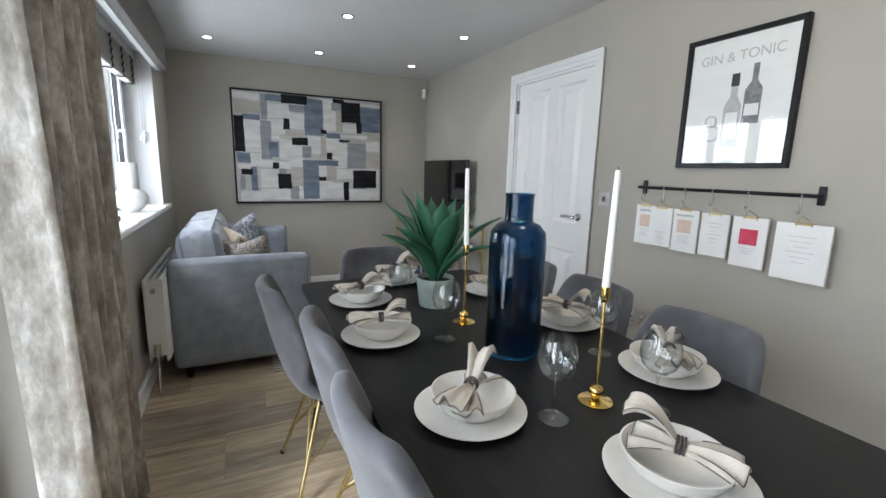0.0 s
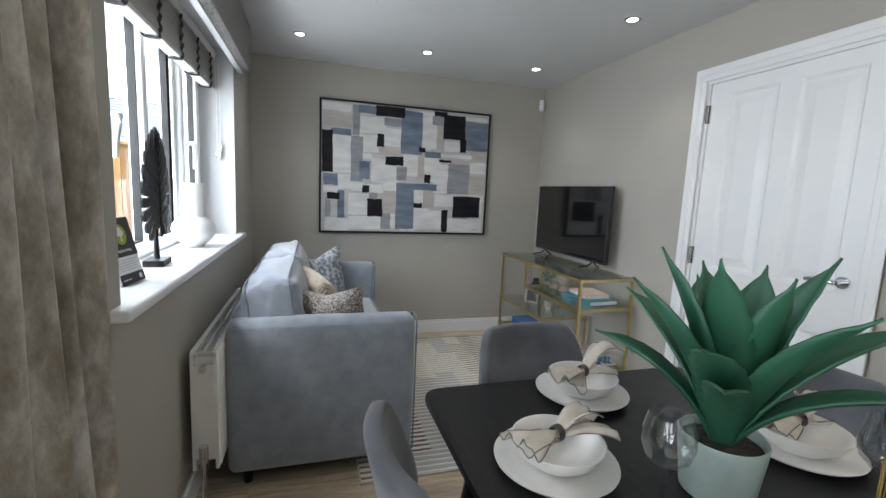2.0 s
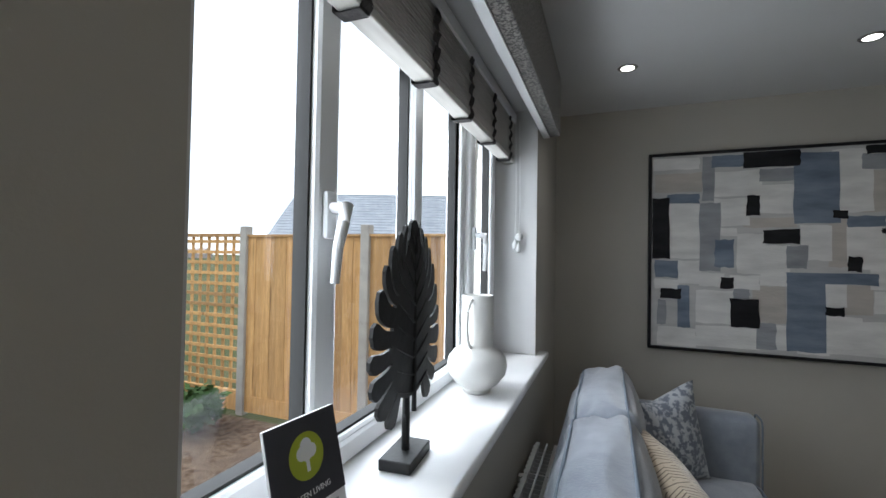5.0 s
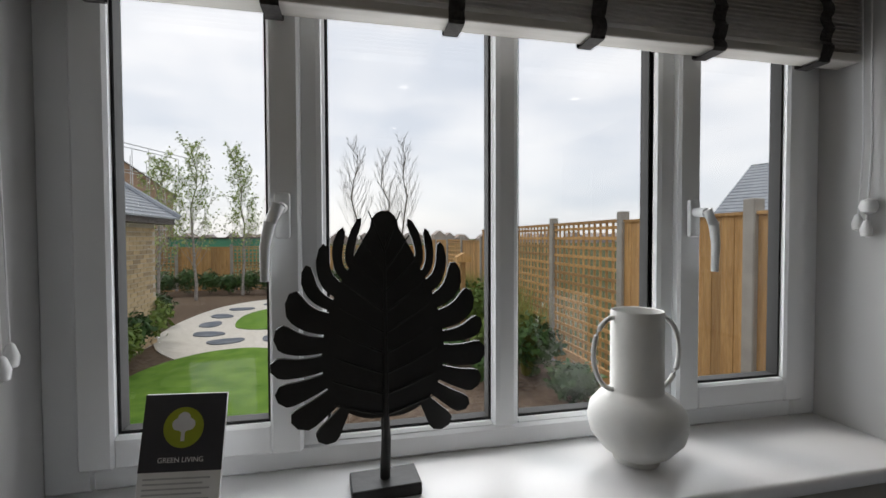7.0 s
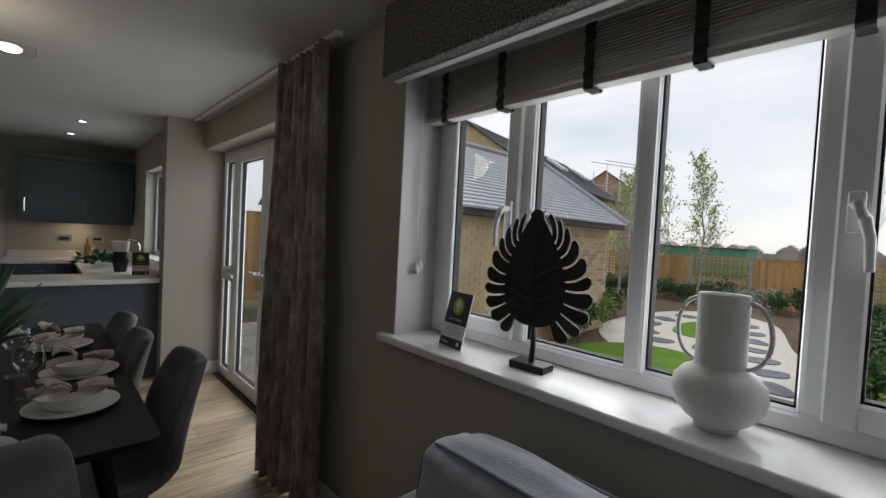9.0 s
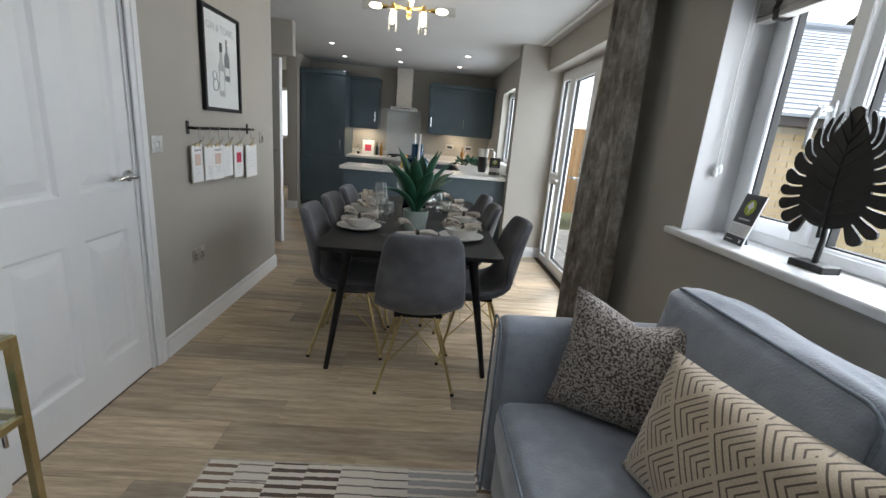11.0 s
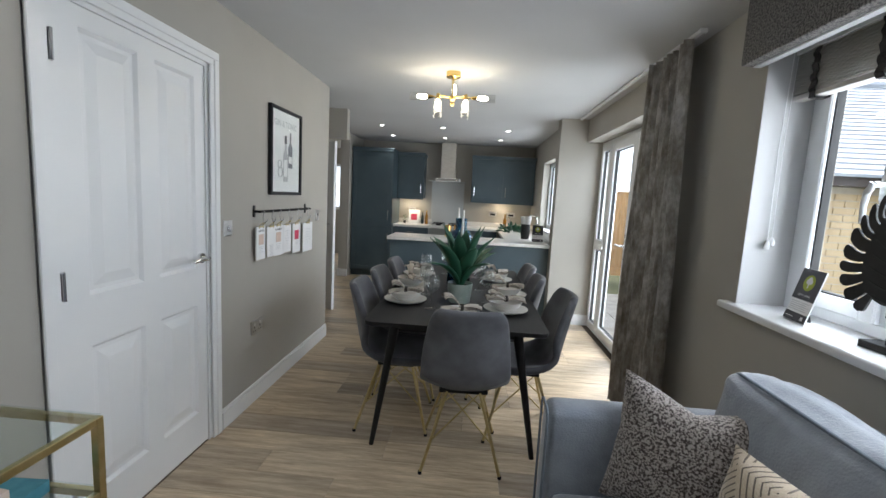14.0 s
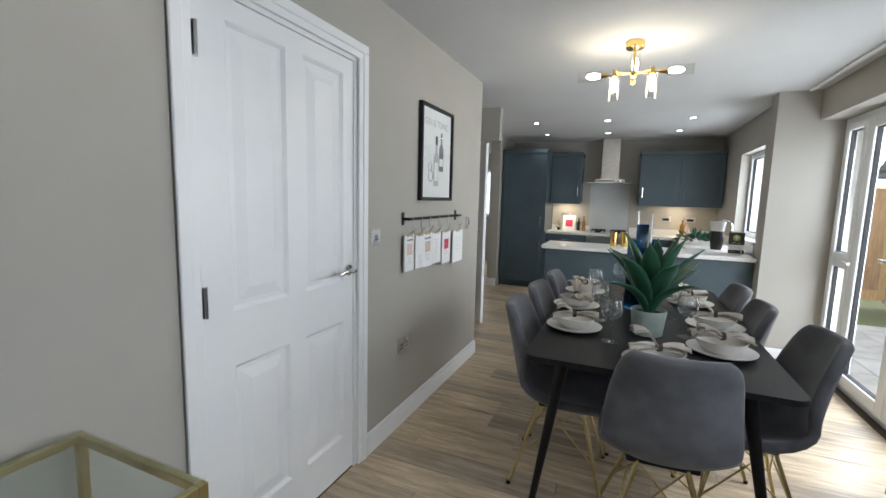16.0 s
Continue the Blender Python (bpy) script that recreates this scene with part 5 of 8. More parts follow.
# ---- dining table and chairs ----
TX0, TX1, TY0, TY1 = 0.80, 1.775, -4.63, -2.67
table = thing("dining_table", "black wooden dining table with splayed tapered legs", "table", (1.29, -3.65, 0))
bm = prism(bmesh.new(), rounded_loop(TX0, TX1, TY0, TY1, 0.05, 6), "z", 0.728, 0.75)
bmesh.ops.bevel(bm, geom=[e for e in bm.edges if abs(e.verts[0].co.z - e.verts[1].co.z) < 1e-5], offset=0.004, segments=2, affect="EDGES", profile=0.5)
part("tabletop", bm, M_TABLE, table, "", False)
bm = bmesh.new()
for q in ((TX0 + 0.13, TX1 - 0.13, TY0 + 0.16, TY0 + 0.18), (TX0 + 0.13, TX1 - 0.13, TY1 - 0.18, TY1 - 0.16), (TX0 + 0.13, TX0 + 0.15, TY0 + 0.18, TY1 - 0.18), (TX1 - 0.15, TX1 - 0.13, TY0 + 0.18, TY1 - 0.18)):
    quad_box(bm, *q, 0.66, 0.7285)
part("apron", bm, M_TABLE, table)
for sx, xt, xf in ((-1, TX0 + 0.15, TX0 + 0.025), (1, TX1 - 0.15, TX1 - 0.045)):
    for yt, yf in ((TY1 - 0.17, TY1 - 0.11), (TY0 + 0.17, TY0 + 0.11)):
        part("leg", tube(bmesh.new(), [(xt, yt, 0.728), (xt + (xf - xt) * 0.35, yt + (yf - yt) * 0.35, 0.47), (xf, yf, 0.001)], 0.030, 16, 0.014), M_TABLE, table, "", True)


def chair_shell():
    """The upholstered tub: seat and back in one sweep. The sitter looks along -y."""
    prof = [(-0.235, 0.42, 0.195, 0.000), (-0.215, 0.447, 0.222, 0.004), (-0.12, 0.438, 0.238, 0.016), (0.0, 0.424, 0.240, 0.030), (0.10, 0.424, 0.236, 0.045),
            (0.170, 0.460, 0.230, 0.060), (0.207, 0.545, 0.228, 0.070), (0.232, 0.64, 0.222, 0.072), (0.254, 0.74, 0.206, 0.062), (0.272, 0.82, 0.192, 0.048), (0.283, 0.865, 0.175, 0.036), (0.288, 0.886, 0.150, 0.024)]
    bm = bmesh.new()
    n = 16
    rows = []
    for k, (y, z, hw, curl) in enumerate(prof):
        row = []
        back = min(1.0, max(0.0, (z - 0.46) / 0.15)) if k > 3 else 0.0
        for i in range(n + 1):
            u = 2 * i / n - 1
            e = abs(u) ** 2.4
            row.append(bm.verts.new((u * hw, y - back * curl * 1.25 * e, z + (1 - back) * curl * 1.2 * e)))
        rows.append(row)
    for a, b in zip(rows, rows[1:]):
        for i in range(n):
            bm.faces.new((a[i], a[i + 1], b[i + 1], b[i]))
    return bm


def dining_chair():
    c = thing("dining_chair", "grey velvet dining chair on gold wire legs", "chair", None, "chairs round the table")
    sh = part("upholstered_seat", chair_shell(), M_VELVET, c, "", True)
    sol = sh.modifiers.new("padding", "SOLIDIFY")
    sol.thickness, sol.offset = 0.042, 0.0
    sub = sh.modifiers.new("softness", "SUBSURF")
    sub.levels, sub.render_levels = 1, 1
    part("under_seat", box(-0.13, 0.13, -0.12, 0.10, 0.388, 0.412, 0.008, 2), M_BLACK, c, "black seat carrier", True)
    top = {(-1, -1): (-0.085, -0.10), (1, -1): (0.085, -0.10), (-1, 1): (-0.085, 0.09), (1, 1): (0.085, 0.09)}
    foot = {(-1, -1): (-0.205, -0.215), (1, -1): (0.205, -0.215), (-1, 1): (-0.205, 0.215), (1, 1): (0.205, 0.215)}
    for k in top:
        (a, b), (p, q) = top[k], foot[k]
        part("leg", tube(bmesh.new(), [(a, b, 0.405), (p, q, 0.004)], 0.0085, 10), M_GOLD, c, "gold metal leg", True)
        part("rubber_foot", tube(bmesh.new(), [(p, q, 0.014), (p, q, 0.0)], 0.010, 10), M_BLACK, c, "", True)

    def along(k, t):
        (a, b), (p, q) = top[k], foot[k]
        return (a + (p - a) * t, b + (q - b) * t, 0.405 + (0.004 - 0.405) * t)
    for k1, k2 in (((-1, -1), (1, -1)), ((-1, 1), (1, 1)), ((-1, -1), (-1, 1)), ((1, -1), (1, 1))):
        for u, v in ((k1, k2), (k2, k1)):
            part("cross_wire", tube(bmesh.new(), [along(u, 0.02), along(v, 0.62)], 0.0042, 6), M_GOLD, c, "gold cross wire", True)
    bm = bmesh.new()
    loop = [(0.085, -0.10, 0.402), (0.085, 0.09, 0.402), (-0.085, 0.09, 0.402), (-0.085, -0.10, 0.402), (0.085, -0.10, 0.402)]
    for a, b in zip(loop, loop[1:]):
        tube(bm, [a, b], 0.006, 8)
    part("top_frame", bm, M_GOLD, c, "", True)
    return c


chair = dining_chair()
chair.matrix_basis = pose(1.228, -2.785, 0, 0, 0, 2.5)
for cx, cy, rz in ((0.885, -3.11, 92), (0.985, -3.62, 89), (0.985, -4.11, 92), (1.655, -3.11, -88), (1.64, -3.57, -91), (1.615, -4.05, -90)):
    copy_thing(chair, pose(cx, cy, 0, 0, 0, rz))


# ---- table setting ----
def dinner_plate():
    p = thing("dinner_plate", "white stoneware dinner plate on the table", "plate", None, "table settings")
    part("plate_body", lathe(bmesh.new(), [(0, 0.001), (0.085, 0.0), (0.095, 0.004), (0.126, 0.013), (0.134, 0.018), (0.135, 0.021), (0.131, 0.0205), (0.105, 0.0105), (0.09, 0.0075), (0, 0.007)], 48), M_CERAMIC, p, "", True)
    return p


def bowl():
    p = thing("bowl", "white stoneware bowl standing on a plate", "bowl", None, "table settings")
    part("bowl_body", lathe(bmesh.new(), [(0, 0.0), (0.052, 0.0), (0.056, 0.003), (0.085, 0.025), (0.100, 0.052), (0.1015, 0.056), (0.098, 0.056), (0.082, 0.029), (0.05, 0.009), (0, 0.007)], 48), M_CERAMIC, p, "", True)
    return p


def napkin(seed, spread):
    """A linen napkin drawn through a ring, its two tails lying across the bowl along its own x."""
    p = thing("napkin", "beige linen napkin with dark hem in a twine ring", "napkin", None, "table settings")
    rr = random.Random(seed)
    for side in (-1, 1):
        for layer in range(2):
            bm, hem = bmesh.new(), bmesh.new()
            n, k = 14, 14
            lift = rr.uniform(0.0, 0.018) + (0.05 * spread if side > 0 and layer == 0 else 0.0)
            turn, ln, ph = rr.uniform(-0.6, 0.6), rr.uniform(0.085, 0.115), rr.uniform(0, 6)
            g = []
            for i in range(n + 1):
                t = i / n
                width = 0.010 + (0.030 + 0.012 * layer) * t ** 0.75
                row = []
                for j in range(k + 1):
                    s = 2 * j / k - 1
                    xx = side * (0.004 + ln * t * (1 - 0.10 * abs(s)))
                    yy = s * width + turn * 0.07 * t * t
                    zz = 0.034 + 0.010 * (1 - layer) + 0.012 * math.sin(4.2 * s + ph) * (0.3 + 0.7 * t) + 0.006 * math.sin(9 * s - ph) * t + lift * math.sin(math.pi * t * 0.6) - 0.012 * t ** 3
                    row.append(bm.verts.new((xx, yy, max(zz, 0.012))))
                g.append(row)
            for a, b in zip(g, g[1:]):
                for j in range(k):
                    bm.faces.new((a[j], a[j + 1], b[j + 1], b[j]))
            tube(hem, [r[0].co + Vector((0, 0, 0.0015)) for r in g[4:]] + [v.co + Vector((0, 0, 0.0015)) for v in g[-1][1:]] + [r[-1].co + Vector((0, 0, 0.0015)) for r in g[-2:3:-1]], 0.0009, 5)
            cl = part("napkin_fold", bm, M_LINEN, p, "", True)
            sol = cl.modifiers.new("thickness", "SOLIDIFY")
            sol.thickness = 0.0016
            part("hem", hem, M_LINEN_EDGE, cl, "dark stitched hem")
    for dx in (-0.006, 0.0, 0.006):
        bm = tube(bmesh.new(), [(dx, 0.015 * math.cos(q * math.tau / 16), 0.040 + 0.016 * math.sin(q * math.tau / 16)) for q in range(17)], 0.0028, 6)
        part("napkin_ring", bm, M_LINEN_EDGE, p, "dark twine napkin ring", True)
    return p


plate0, bowl0 = dinner_plate(), bowl()
SETTINGS = [(1.00, -3.085, 20, 0), (0.958, -3.51, -12, 1), (1.012, -4.045, 40, 2), (1.625, -3.16, 5, 1), (1.665, -3.635, -70, 3), (1.655, -4.085, 60, 0), (1.262, -4.405, 118, 2), (1.262, -2.80, 20, 3)]
first = {}
for i, (px, py, rz, kind) in enumerate(SETTINGS):
    if i == 0:
        plate0.matrix_basis = pose(px, py, 0.7505)
        bowl0.matrix_basis = pose(px + 0.004, py, 0.7585)
    else:
        copy_thing(plate0, pose(px, py, 0.7505, 0, 0, rz))
        copy_thing(bowl0, pose(px + 0.006 * math.sin(i), py + 0.005 * math.cos(i), 0.7585, 0, 0, rz))
    if kind not in first:
        first[kind] = napkin(10 + kind, 0.6 + 0.2 * kind)
        first[kind].matrix_basis = pose(px, py, 0.787, 0, 0, rz)
    else:
        copy_thing(first[kind], pose(px, py, 0.787, 0, 0, rz))


def wine_glass():
    g = thing("wine_glass", "clear stemmed wine glass on the table", "wine glass", None, "wine glasses")
    prof = [(0, 0.0), (0.036, 0.0), (0.037, 0.0018), (0.020, 0.005), (0.006, 0.012), (0.0038, 0.03), (0.0036, 0.085), (0.006, 0.096), (0.024, 0.105), (0.041, 0.124), (0.0475, 0.147), (0.046, 0.170), (0.0385, 0.203),
            (0.0375, 0.2035), (0.0372, 0.202), (0.0447, 0.170), (0.0462, 0.147), (0.040, 0.126), (0.022, 0.108), (0.0, 0.1025)]
    part("glass_body", lathe(bmesh.new(), prof, 40), M_GLASSWARE, g, "", True)
    return g


glass0 = wine_glass()
for i, (gx, gy) in enumerate(((1.185, -4.14), (1.44, -4.215), (1.158, -3.605), (1.117, -3.265), (1.58, -3.90), (1.52, -3.38), (1.075, -3.78), (1.45, -3.02))):
    if i == 0:
        glass0.matrix_basis = pose(gx, gy, 0.7505)
    elif i != 6:
        copy_thing(glass0, pose(gx, gy, 0.7505, 0, 0, 40 * i))

bv = thing("bottle_vase", "tall deep blue glass bottle vase", "vase", (1.316, -3.777, 0.7505))
prof = [(0, 0.0), (0.078, 0.0), (0.085, 0.004), (0.088, 0.02), (0.088, 0.36), (0.084, 0.395), (0.065, 0.418), (0.045, 0.427), (0.0435, 0.44), (0.0435, 0.50), (0.046, 0.512),
        (0.042, 0.512), (0.0385, 0.50), (0.0385, 0.43), (0.06, 0.412), (0.079, 0.392), (0.083, 0.36), (0.083, 0.03), (0.075, 0.012), (0, 0.01)]
part("vase_body", lathe(bmesh.new(), prof, 48, (1.316, -3.777, 0.7505)), M_BLUEGLASS, bv, "", True)


def candlestick(x, y, lean):
    c = thing("candlestick", "slim brass candlestick with a white taper candle", "candlestick", (x, y, 0.7505), "brass candlesticks")
    prof = [(0, 0.0), (0.042, 0.0), (0.043, 0.004), (0.02, 0.009), (0.009, 0.012), (0.016, 0.020), (0.019, 0.030), (0.016, 0.040), (0.006, 0.047), (0.0042, 0.06), (0.004, 0.265), (0.010, 0.272), (0.0115, 0.278), (0.0115, 0.305), (0.0, 0.305)]
    part("stick", lathe(bmesh.new(), prof, 28, (x, y, 0.7505)), M_BRASS, c, "", True)
    top = Vector((x, y, 0.7505 + 0.285))
    tip = top + Vector((lean[0], lean[1], 0.30))
    cn = part("candle", tube(bmesh.new(), [top, top + (tip - top) * 0.5, tip], 0.0105, 16, 0.0075), M_WAX, c, "white taper candle", True)
    part("wick", tube(bmesh.new(), [tip, tip + Vector((0, 0.001, 0.008))], 0.001, 5), M_LINEN_EDGE, cn)


candlestick(1.337, -4.122, (0.016, 0.010))
candlestick(1.300, -3.478, (-0.004, 0.004))


# ---- agave in a pot ----
def agave(x, y, z):
    a = thing("potted_agave", "green artificial agave in a sage glazed pot", "plant", (x, y, z))
    part("pot", lathe(bmesh.new(), [(0, 0), (0.062, 0), (0.068, 0.004), (0.079, 0.10), (0.081, 0.122), (0.079, 0.126), (0.075, 0.124), (0.073, 0.105), (0, 0.10)], 40, (x, y, z)), M_POT, a, "sage green glazed pot", True)
    part("soil", lathe(bmesh.new(), [(0, 0.112), (0.04, 0.111), (0.0735, 0.106)], 24, (x, y, z)), M_SOIL, a, "dark soil")
    rr = random.Random(4)
    specs = [(24 + 60 * i + rr.uniform(-8, 8), 0.40 + rr.uniform(-0.03, 0.03), 10 + rr.uniform(0, 8), 0.042) for i in range(6)]
    specs += [(5 + 51 * i + rr.uniform(-9, 9), 0.39 + rr.uniform(-0.04, 0.04), 30 + rr.uniform(-6, 9), 0.042) for i in range(7)]
    specs += [(40 + 90 * i + rr.uniform(-9, 9), 0.33 + rr.uniform(-0.04, 0.03), 54 + rr.uniform(-8, 8), 0.033) for i in range(4)]
    for az, ln, lean, hw in specs:
        bm = bmesh.new()
        n, k = 16, 6
        ca, sa = math.cos(radians(az)), math.sin(radians(az))
        pos = Vector((0.018, 0.0))
        ang = radians(90 - lean * 0.55)
        rows = []
        for i in range(n + 1):
            t = i / n
            w = hw * (0.42 + 2.1 * t * (1 - t) ** 0.9 * 1.15) * (1 - t ** 7) + 0.0005
            if t > 0.9:
                w *= (1 - t) / 0.1 * 0.8 + 0.05
            dirn = Vector((math.cos(ang), math.sin(ang)))
            nrm = Vector((-dirn.y, dirn.x))
            row = []
            for j in range(k + 1):
                s = 2 * j / k - 1
                cup = 0.40 * w * s * s
                spine = 0.004 * (1 if (i % 2 and abs(s) == 1 and 2 < i < n - 1) else 0)
                q = pos + nrm * cup
                side = s * (w + spine)
                row.append(bm.verts.new((x + ca * q.x - sa * side, y + sa * q.x + ca * side, z + 0.105 + q.y)))
            rows.append(row)
            pos += dirn * (ln / n)
            ang -= radians(lean * 1.1 / n) - (radians(16) * (t - 0.5) / n)
        for u, v in zip(rows, rows[1:]):
            for j in range(k):
                bm.faces.new((u[j], u[j + 1], v[j + 1], v[j]))
        lf = part("leaf", bm, M_AGAVE, a, "", True)
        sol = lf.modifiers.new("flesh", "SOLIDIFY")
        sol.thickness, sol.offset = 0.005, 0.0


agave(1.287, -3.235, 0.7505)


# ---- television and its stand ----
SX0, SX1, SY0, SY1 = 2.145, 2.575, -1.50, -0.29


def tv_stand():
    s = thing("tv_stand", "gold metal television stand with clear glass shelves", "tv stand", (2.38, -0.9, 0))
    b = 0.020

    def bar(name, q):
        part(name, box(*q, 0.0015), M_GOLD, s)
    ym1, ym2 = -1.03, -0.76
    for x in (SX0, SX1 - b):
        for y in (SY0, SY1 - b):
            bar("post", (x, x + b, y, y + b, 0.0, 0.815))
    for z in (0.795, 0.150):
        for x in (SX0, SX1 - b):
            bar("rail", (x + 0.001, x + b - 0.001, SY0 + b, SY1 - b, z, z + b))
        for y in (SY0, SY1 - b):
            bar("rail", (SX0 + b, SX1 - b, y + 0.001, y + b - 0.001, z, z + b))
    for x in (SX0, SX1 - b):
        bar("post", (x + 0.001, x + b - 0.001, ym1, ym1 + b, 0.17, 0.415))
        bar("post", (x + 0.001, x + b - 0.001, ym2, ym2 + b, 0.595, 0.795))
        bar("rail", (x + 0.001, x + b - 0.001, ym1 + b, SY1 - b, 0.395, 0.415))
        bar("rail", (x + 0.001, x + b - 0.001, SY0 + b, ym2, 0.595, 0.615))
    for y, z in ((ym1, 0.395), (SY1 - b, 0.395), (SY0, 0.595), (ym2, 0.595)):
        bar("rail", (SX0 + b, SX1 - b, y + 0.001, y + b - 0.001, z, z + b))
    for y0, y1, z in ((SY0 + 0.004, SY1 - 0.004, 0.8155), (SY0 + b, SY1 - b, 0.1705), (ym1 + 0.004, SY1 - 0.004, 0.4155), (SY0 + 0.004, ym2 + b - 0.004, 0.6155)):
        part("glass_shelf", box(SX0 + 0.004, SX1 - 0.004, y0, y1, z, z + 0.006), M_SHELFGLASS, s, "clear glass shelf").visible_shadow = False
    for x in (SX0, SX1 - b):
        for y in (SY0, SY1 - b):
            part("foot", box(x + 0.003, x + b - 0.003, y + 0.003, y + b - 0.003, -0.0005, 0.002), M_BLACK, s)


tv_stand()
tv = thing("television", "black flat-screen television, switched off", "television", (2.49, -0.75, 0.8215))
X = 2.50
part("screen_body", box(X, X + 0.035, -1.255, -0.245, 0.865, 1.435, 0.004, 2), M_TVFRAME, tv)
part("back_housing", box(X + 0.034, X + 0.075, -1.05, -0.45, 0.90, 1.20, 0.015, 2), M_TVFRAME, tv)
part("screen", box(X - 0.0015, X + 0.001, -1.247, -0.253, 0.882, 1.428), M_SCREEN, tv, "dark glossy screen")
for y in (-1.10, -0.40):
    bm = bmesh.new()
    tube(bm, [(X + 0.02, y, 0.868), (X - 0.03, y, 0.835), (X - 0.10, y - 0.0, 0.826)], 0.006, 8)
    tube(bm, [(X + 0.02, y, 0.868), (X + 0.05, y, 0.835), (X + 0.075, y, 0.826)], 0.006, 8)
    part("foot", bm, M_TVFRAME, tv, "", True)

M_TEAL = mat("teal_book_cloth", (0.05, 0.20, 0.26), 0.7, color2=(0.07, 0.24, 0.30), scale=40, bump=0.1, bump_scale=300)
M_BLUEBOX = mat("blue_box", (0.04, 0.11, 0.30), 0.6, color2=(0.06, 0.14, 0.34), scale=20)
M_CHESS_BLUE = mat("blue_chess_wood", (0.05, 0.17, 0.30), 0.5, color2=(0.07, 0.21, 0.35), scale=30)
M_CHESS_TAN = mat("natural_chess_wood", (0.55, 0.38, 0.25), 0.5, color2=(0.62, 0.46, 0.32), scale=30)
M_BOARD_BLUE = mat("board_blue_square", (0.11, 0.20, 0.38), 0.4, color2=(0.14, 0.24, 0.42), scale=25)
M_BOARD_CREAM = mat("board_cream_square", (0.58, 0.54, 0.44), 0.4, color2=(0.64, 0.60, 0.50), scale=25)
M_FOIL = mat("eucalyptus_leaf", (0.09, 0.15, 0.09), 0.6, color2=(0.17, 0.25, 0.16), scale=12)
M_JAR = mat("dark_green_jar", (0.015, 0.025, 0.02), 0.3, color2=(0.03, 0.045, 0.035), scale=12)


def book(name, label, x, y, z, lx, ly, h, rz, cover, text=""):
    b = thing(name, label, "book", None)
    part("cover", box(-lx / 2, lx / 2, -ly / 2, ly / 2, 0, 0.003), cover, b)
    part("cover", box(-lx / 2, lx / 2, -ly / 2, ly / 2, h - 0.003, h), cover, b)
    part("spine", box(-lx / 2, -lx / 2 + 0.003, -ly / 2, ly / 2, 0.003, h - 0.003), cover, b)
    part("pages", box(-lx / 2 + 0.004, lx / 2 - 0.006, -ly / 2 + 0.005, ly / 2 - 0.005, 0.0035, h - 0.0035), M_PAPER, b, "cream page block")
    if text:
        t = letters(text, h * 0.62, Matrix.Translation((-lx / 2 - 0.0006, 0, h / 2)) @ Matrix(((0, 0, -1, 0), (-1, 0, 0, 0), (0, 1, 0, 0), (0, 0, 0, 1))), M_DARK, b)
    b.matrix_basis = pose(x, y, z, 0, 0, rz)
    return b


book("book", "large teal book lying on the glass shelf", 2.37, -1.30, 0.622, 0.24, 0.30, 0.032, 4, M_TEAL, "LONDON NIGHT")
book("book", "white and red book lying on the teal book", 2.385, -1.27, 0.6545, 0.19, 0.24, 0.026, -6, M_PEACH)


def chess_piece(name, r, h, material, m, kind):
    prof = [(0, 0), (r, 0), (r, h * 0.08), (r * 0.7, h * 0.16), (r * 0.42, h * 0.3), (r * 0.38, h * 0.58), (r * 0.62, h * 0.64), (r * 0.36, h * 0.68)]
    prof += {"pawn": [(r * 0.56, h * 0.80), (r * 0.5, h * 0.94), (0, h)], "rook": [(r * 0.6, h * 0.75), (r * 0.66, h), (0, h)], "king": [(r * 0.62, h * 0.9), (r * 0.3, h * 0.94), (r * 0.18, h), (0, h)]}[kind]
    ob = thing(name, ("blue" if material is M_CHESS_BLUE else "pale") + " wooden chess piece on the board", "chess piece", None, "chess pieces")
    part("piece_body", lathe(bmesh.new(), prof, 14), material, ob, "", True)
    ob.matrix_basis = m
    return ob


def chess():
    cx, cy, z, s = 2.365, -1.245, 0.177, 0.0425
    b = thing("chess_board", "blue and cream chess board on the lowest glass shelf", "chess board", (cx, cy, z))
    part("board", box(cx - 0.185, cx + 0.185, cy - 0.185, cy + 0.185, z, z + 0.010, 0.002), M_BOARD_CREAM, b)
    tile = bmesh.new()
    quad_box(tile, -s / 2 + 0.0006, s / 2 - 0.0006, -s / 2 + 0.0006, s / 2 - 0.0006, 0, 0.0016)
    me = bpy.data.meshes.new("square")
    tile.to_mesh(me)
    tile.free()
    me.materials.append(M_BOARD_BLUE)
    for i in range(8):
        for j in range(8):
            if (i + j) % 2:
                o = new("square", me)
                o.parent = b
                o.matrix_parent_inverse = b.matrix_basis.inverted()
                o.matrix_basis = pose(cx + (i - 3.5) * s, cy + (j - 3.5) * s, z + 0.0095)
    zt = z + 0.0112
    made = {}
    rr = random.Random(7)

    def put(col, kind, i, j):
        m = pose(cx + (i - 3.5) * s + rr.uniform(-0.004, 0.004), cy + (j - 3.5) * s + rr.uniform(-0.004, 0.004), zt)
        if (col, kind) not in made:
            made[(col, kind)] = chess_piece("chess_piece", 0.013, {"pawn": 0.032, "rook": 0.038, "king": 0.052}[kind], M_CHESS_BLUE if col else M_CHESS_TAN, m, kind)
        else:
            copy_thing(made[(col, kind)], m)
    for i in range(8):
        put(1, ("rook", "king", "rook", "king", "king", "rook", "king", "rook")[i], i, 0)
        put(1, "pawn", i, 1 if i not in (3, 5) else 2)
        put(0, ("rook", "king", "rook", "king", "king", "rook", "king", "rook")[i], i, 7)
        put(0, "pawn", i, 6 if i not in (2, 4) else 4)


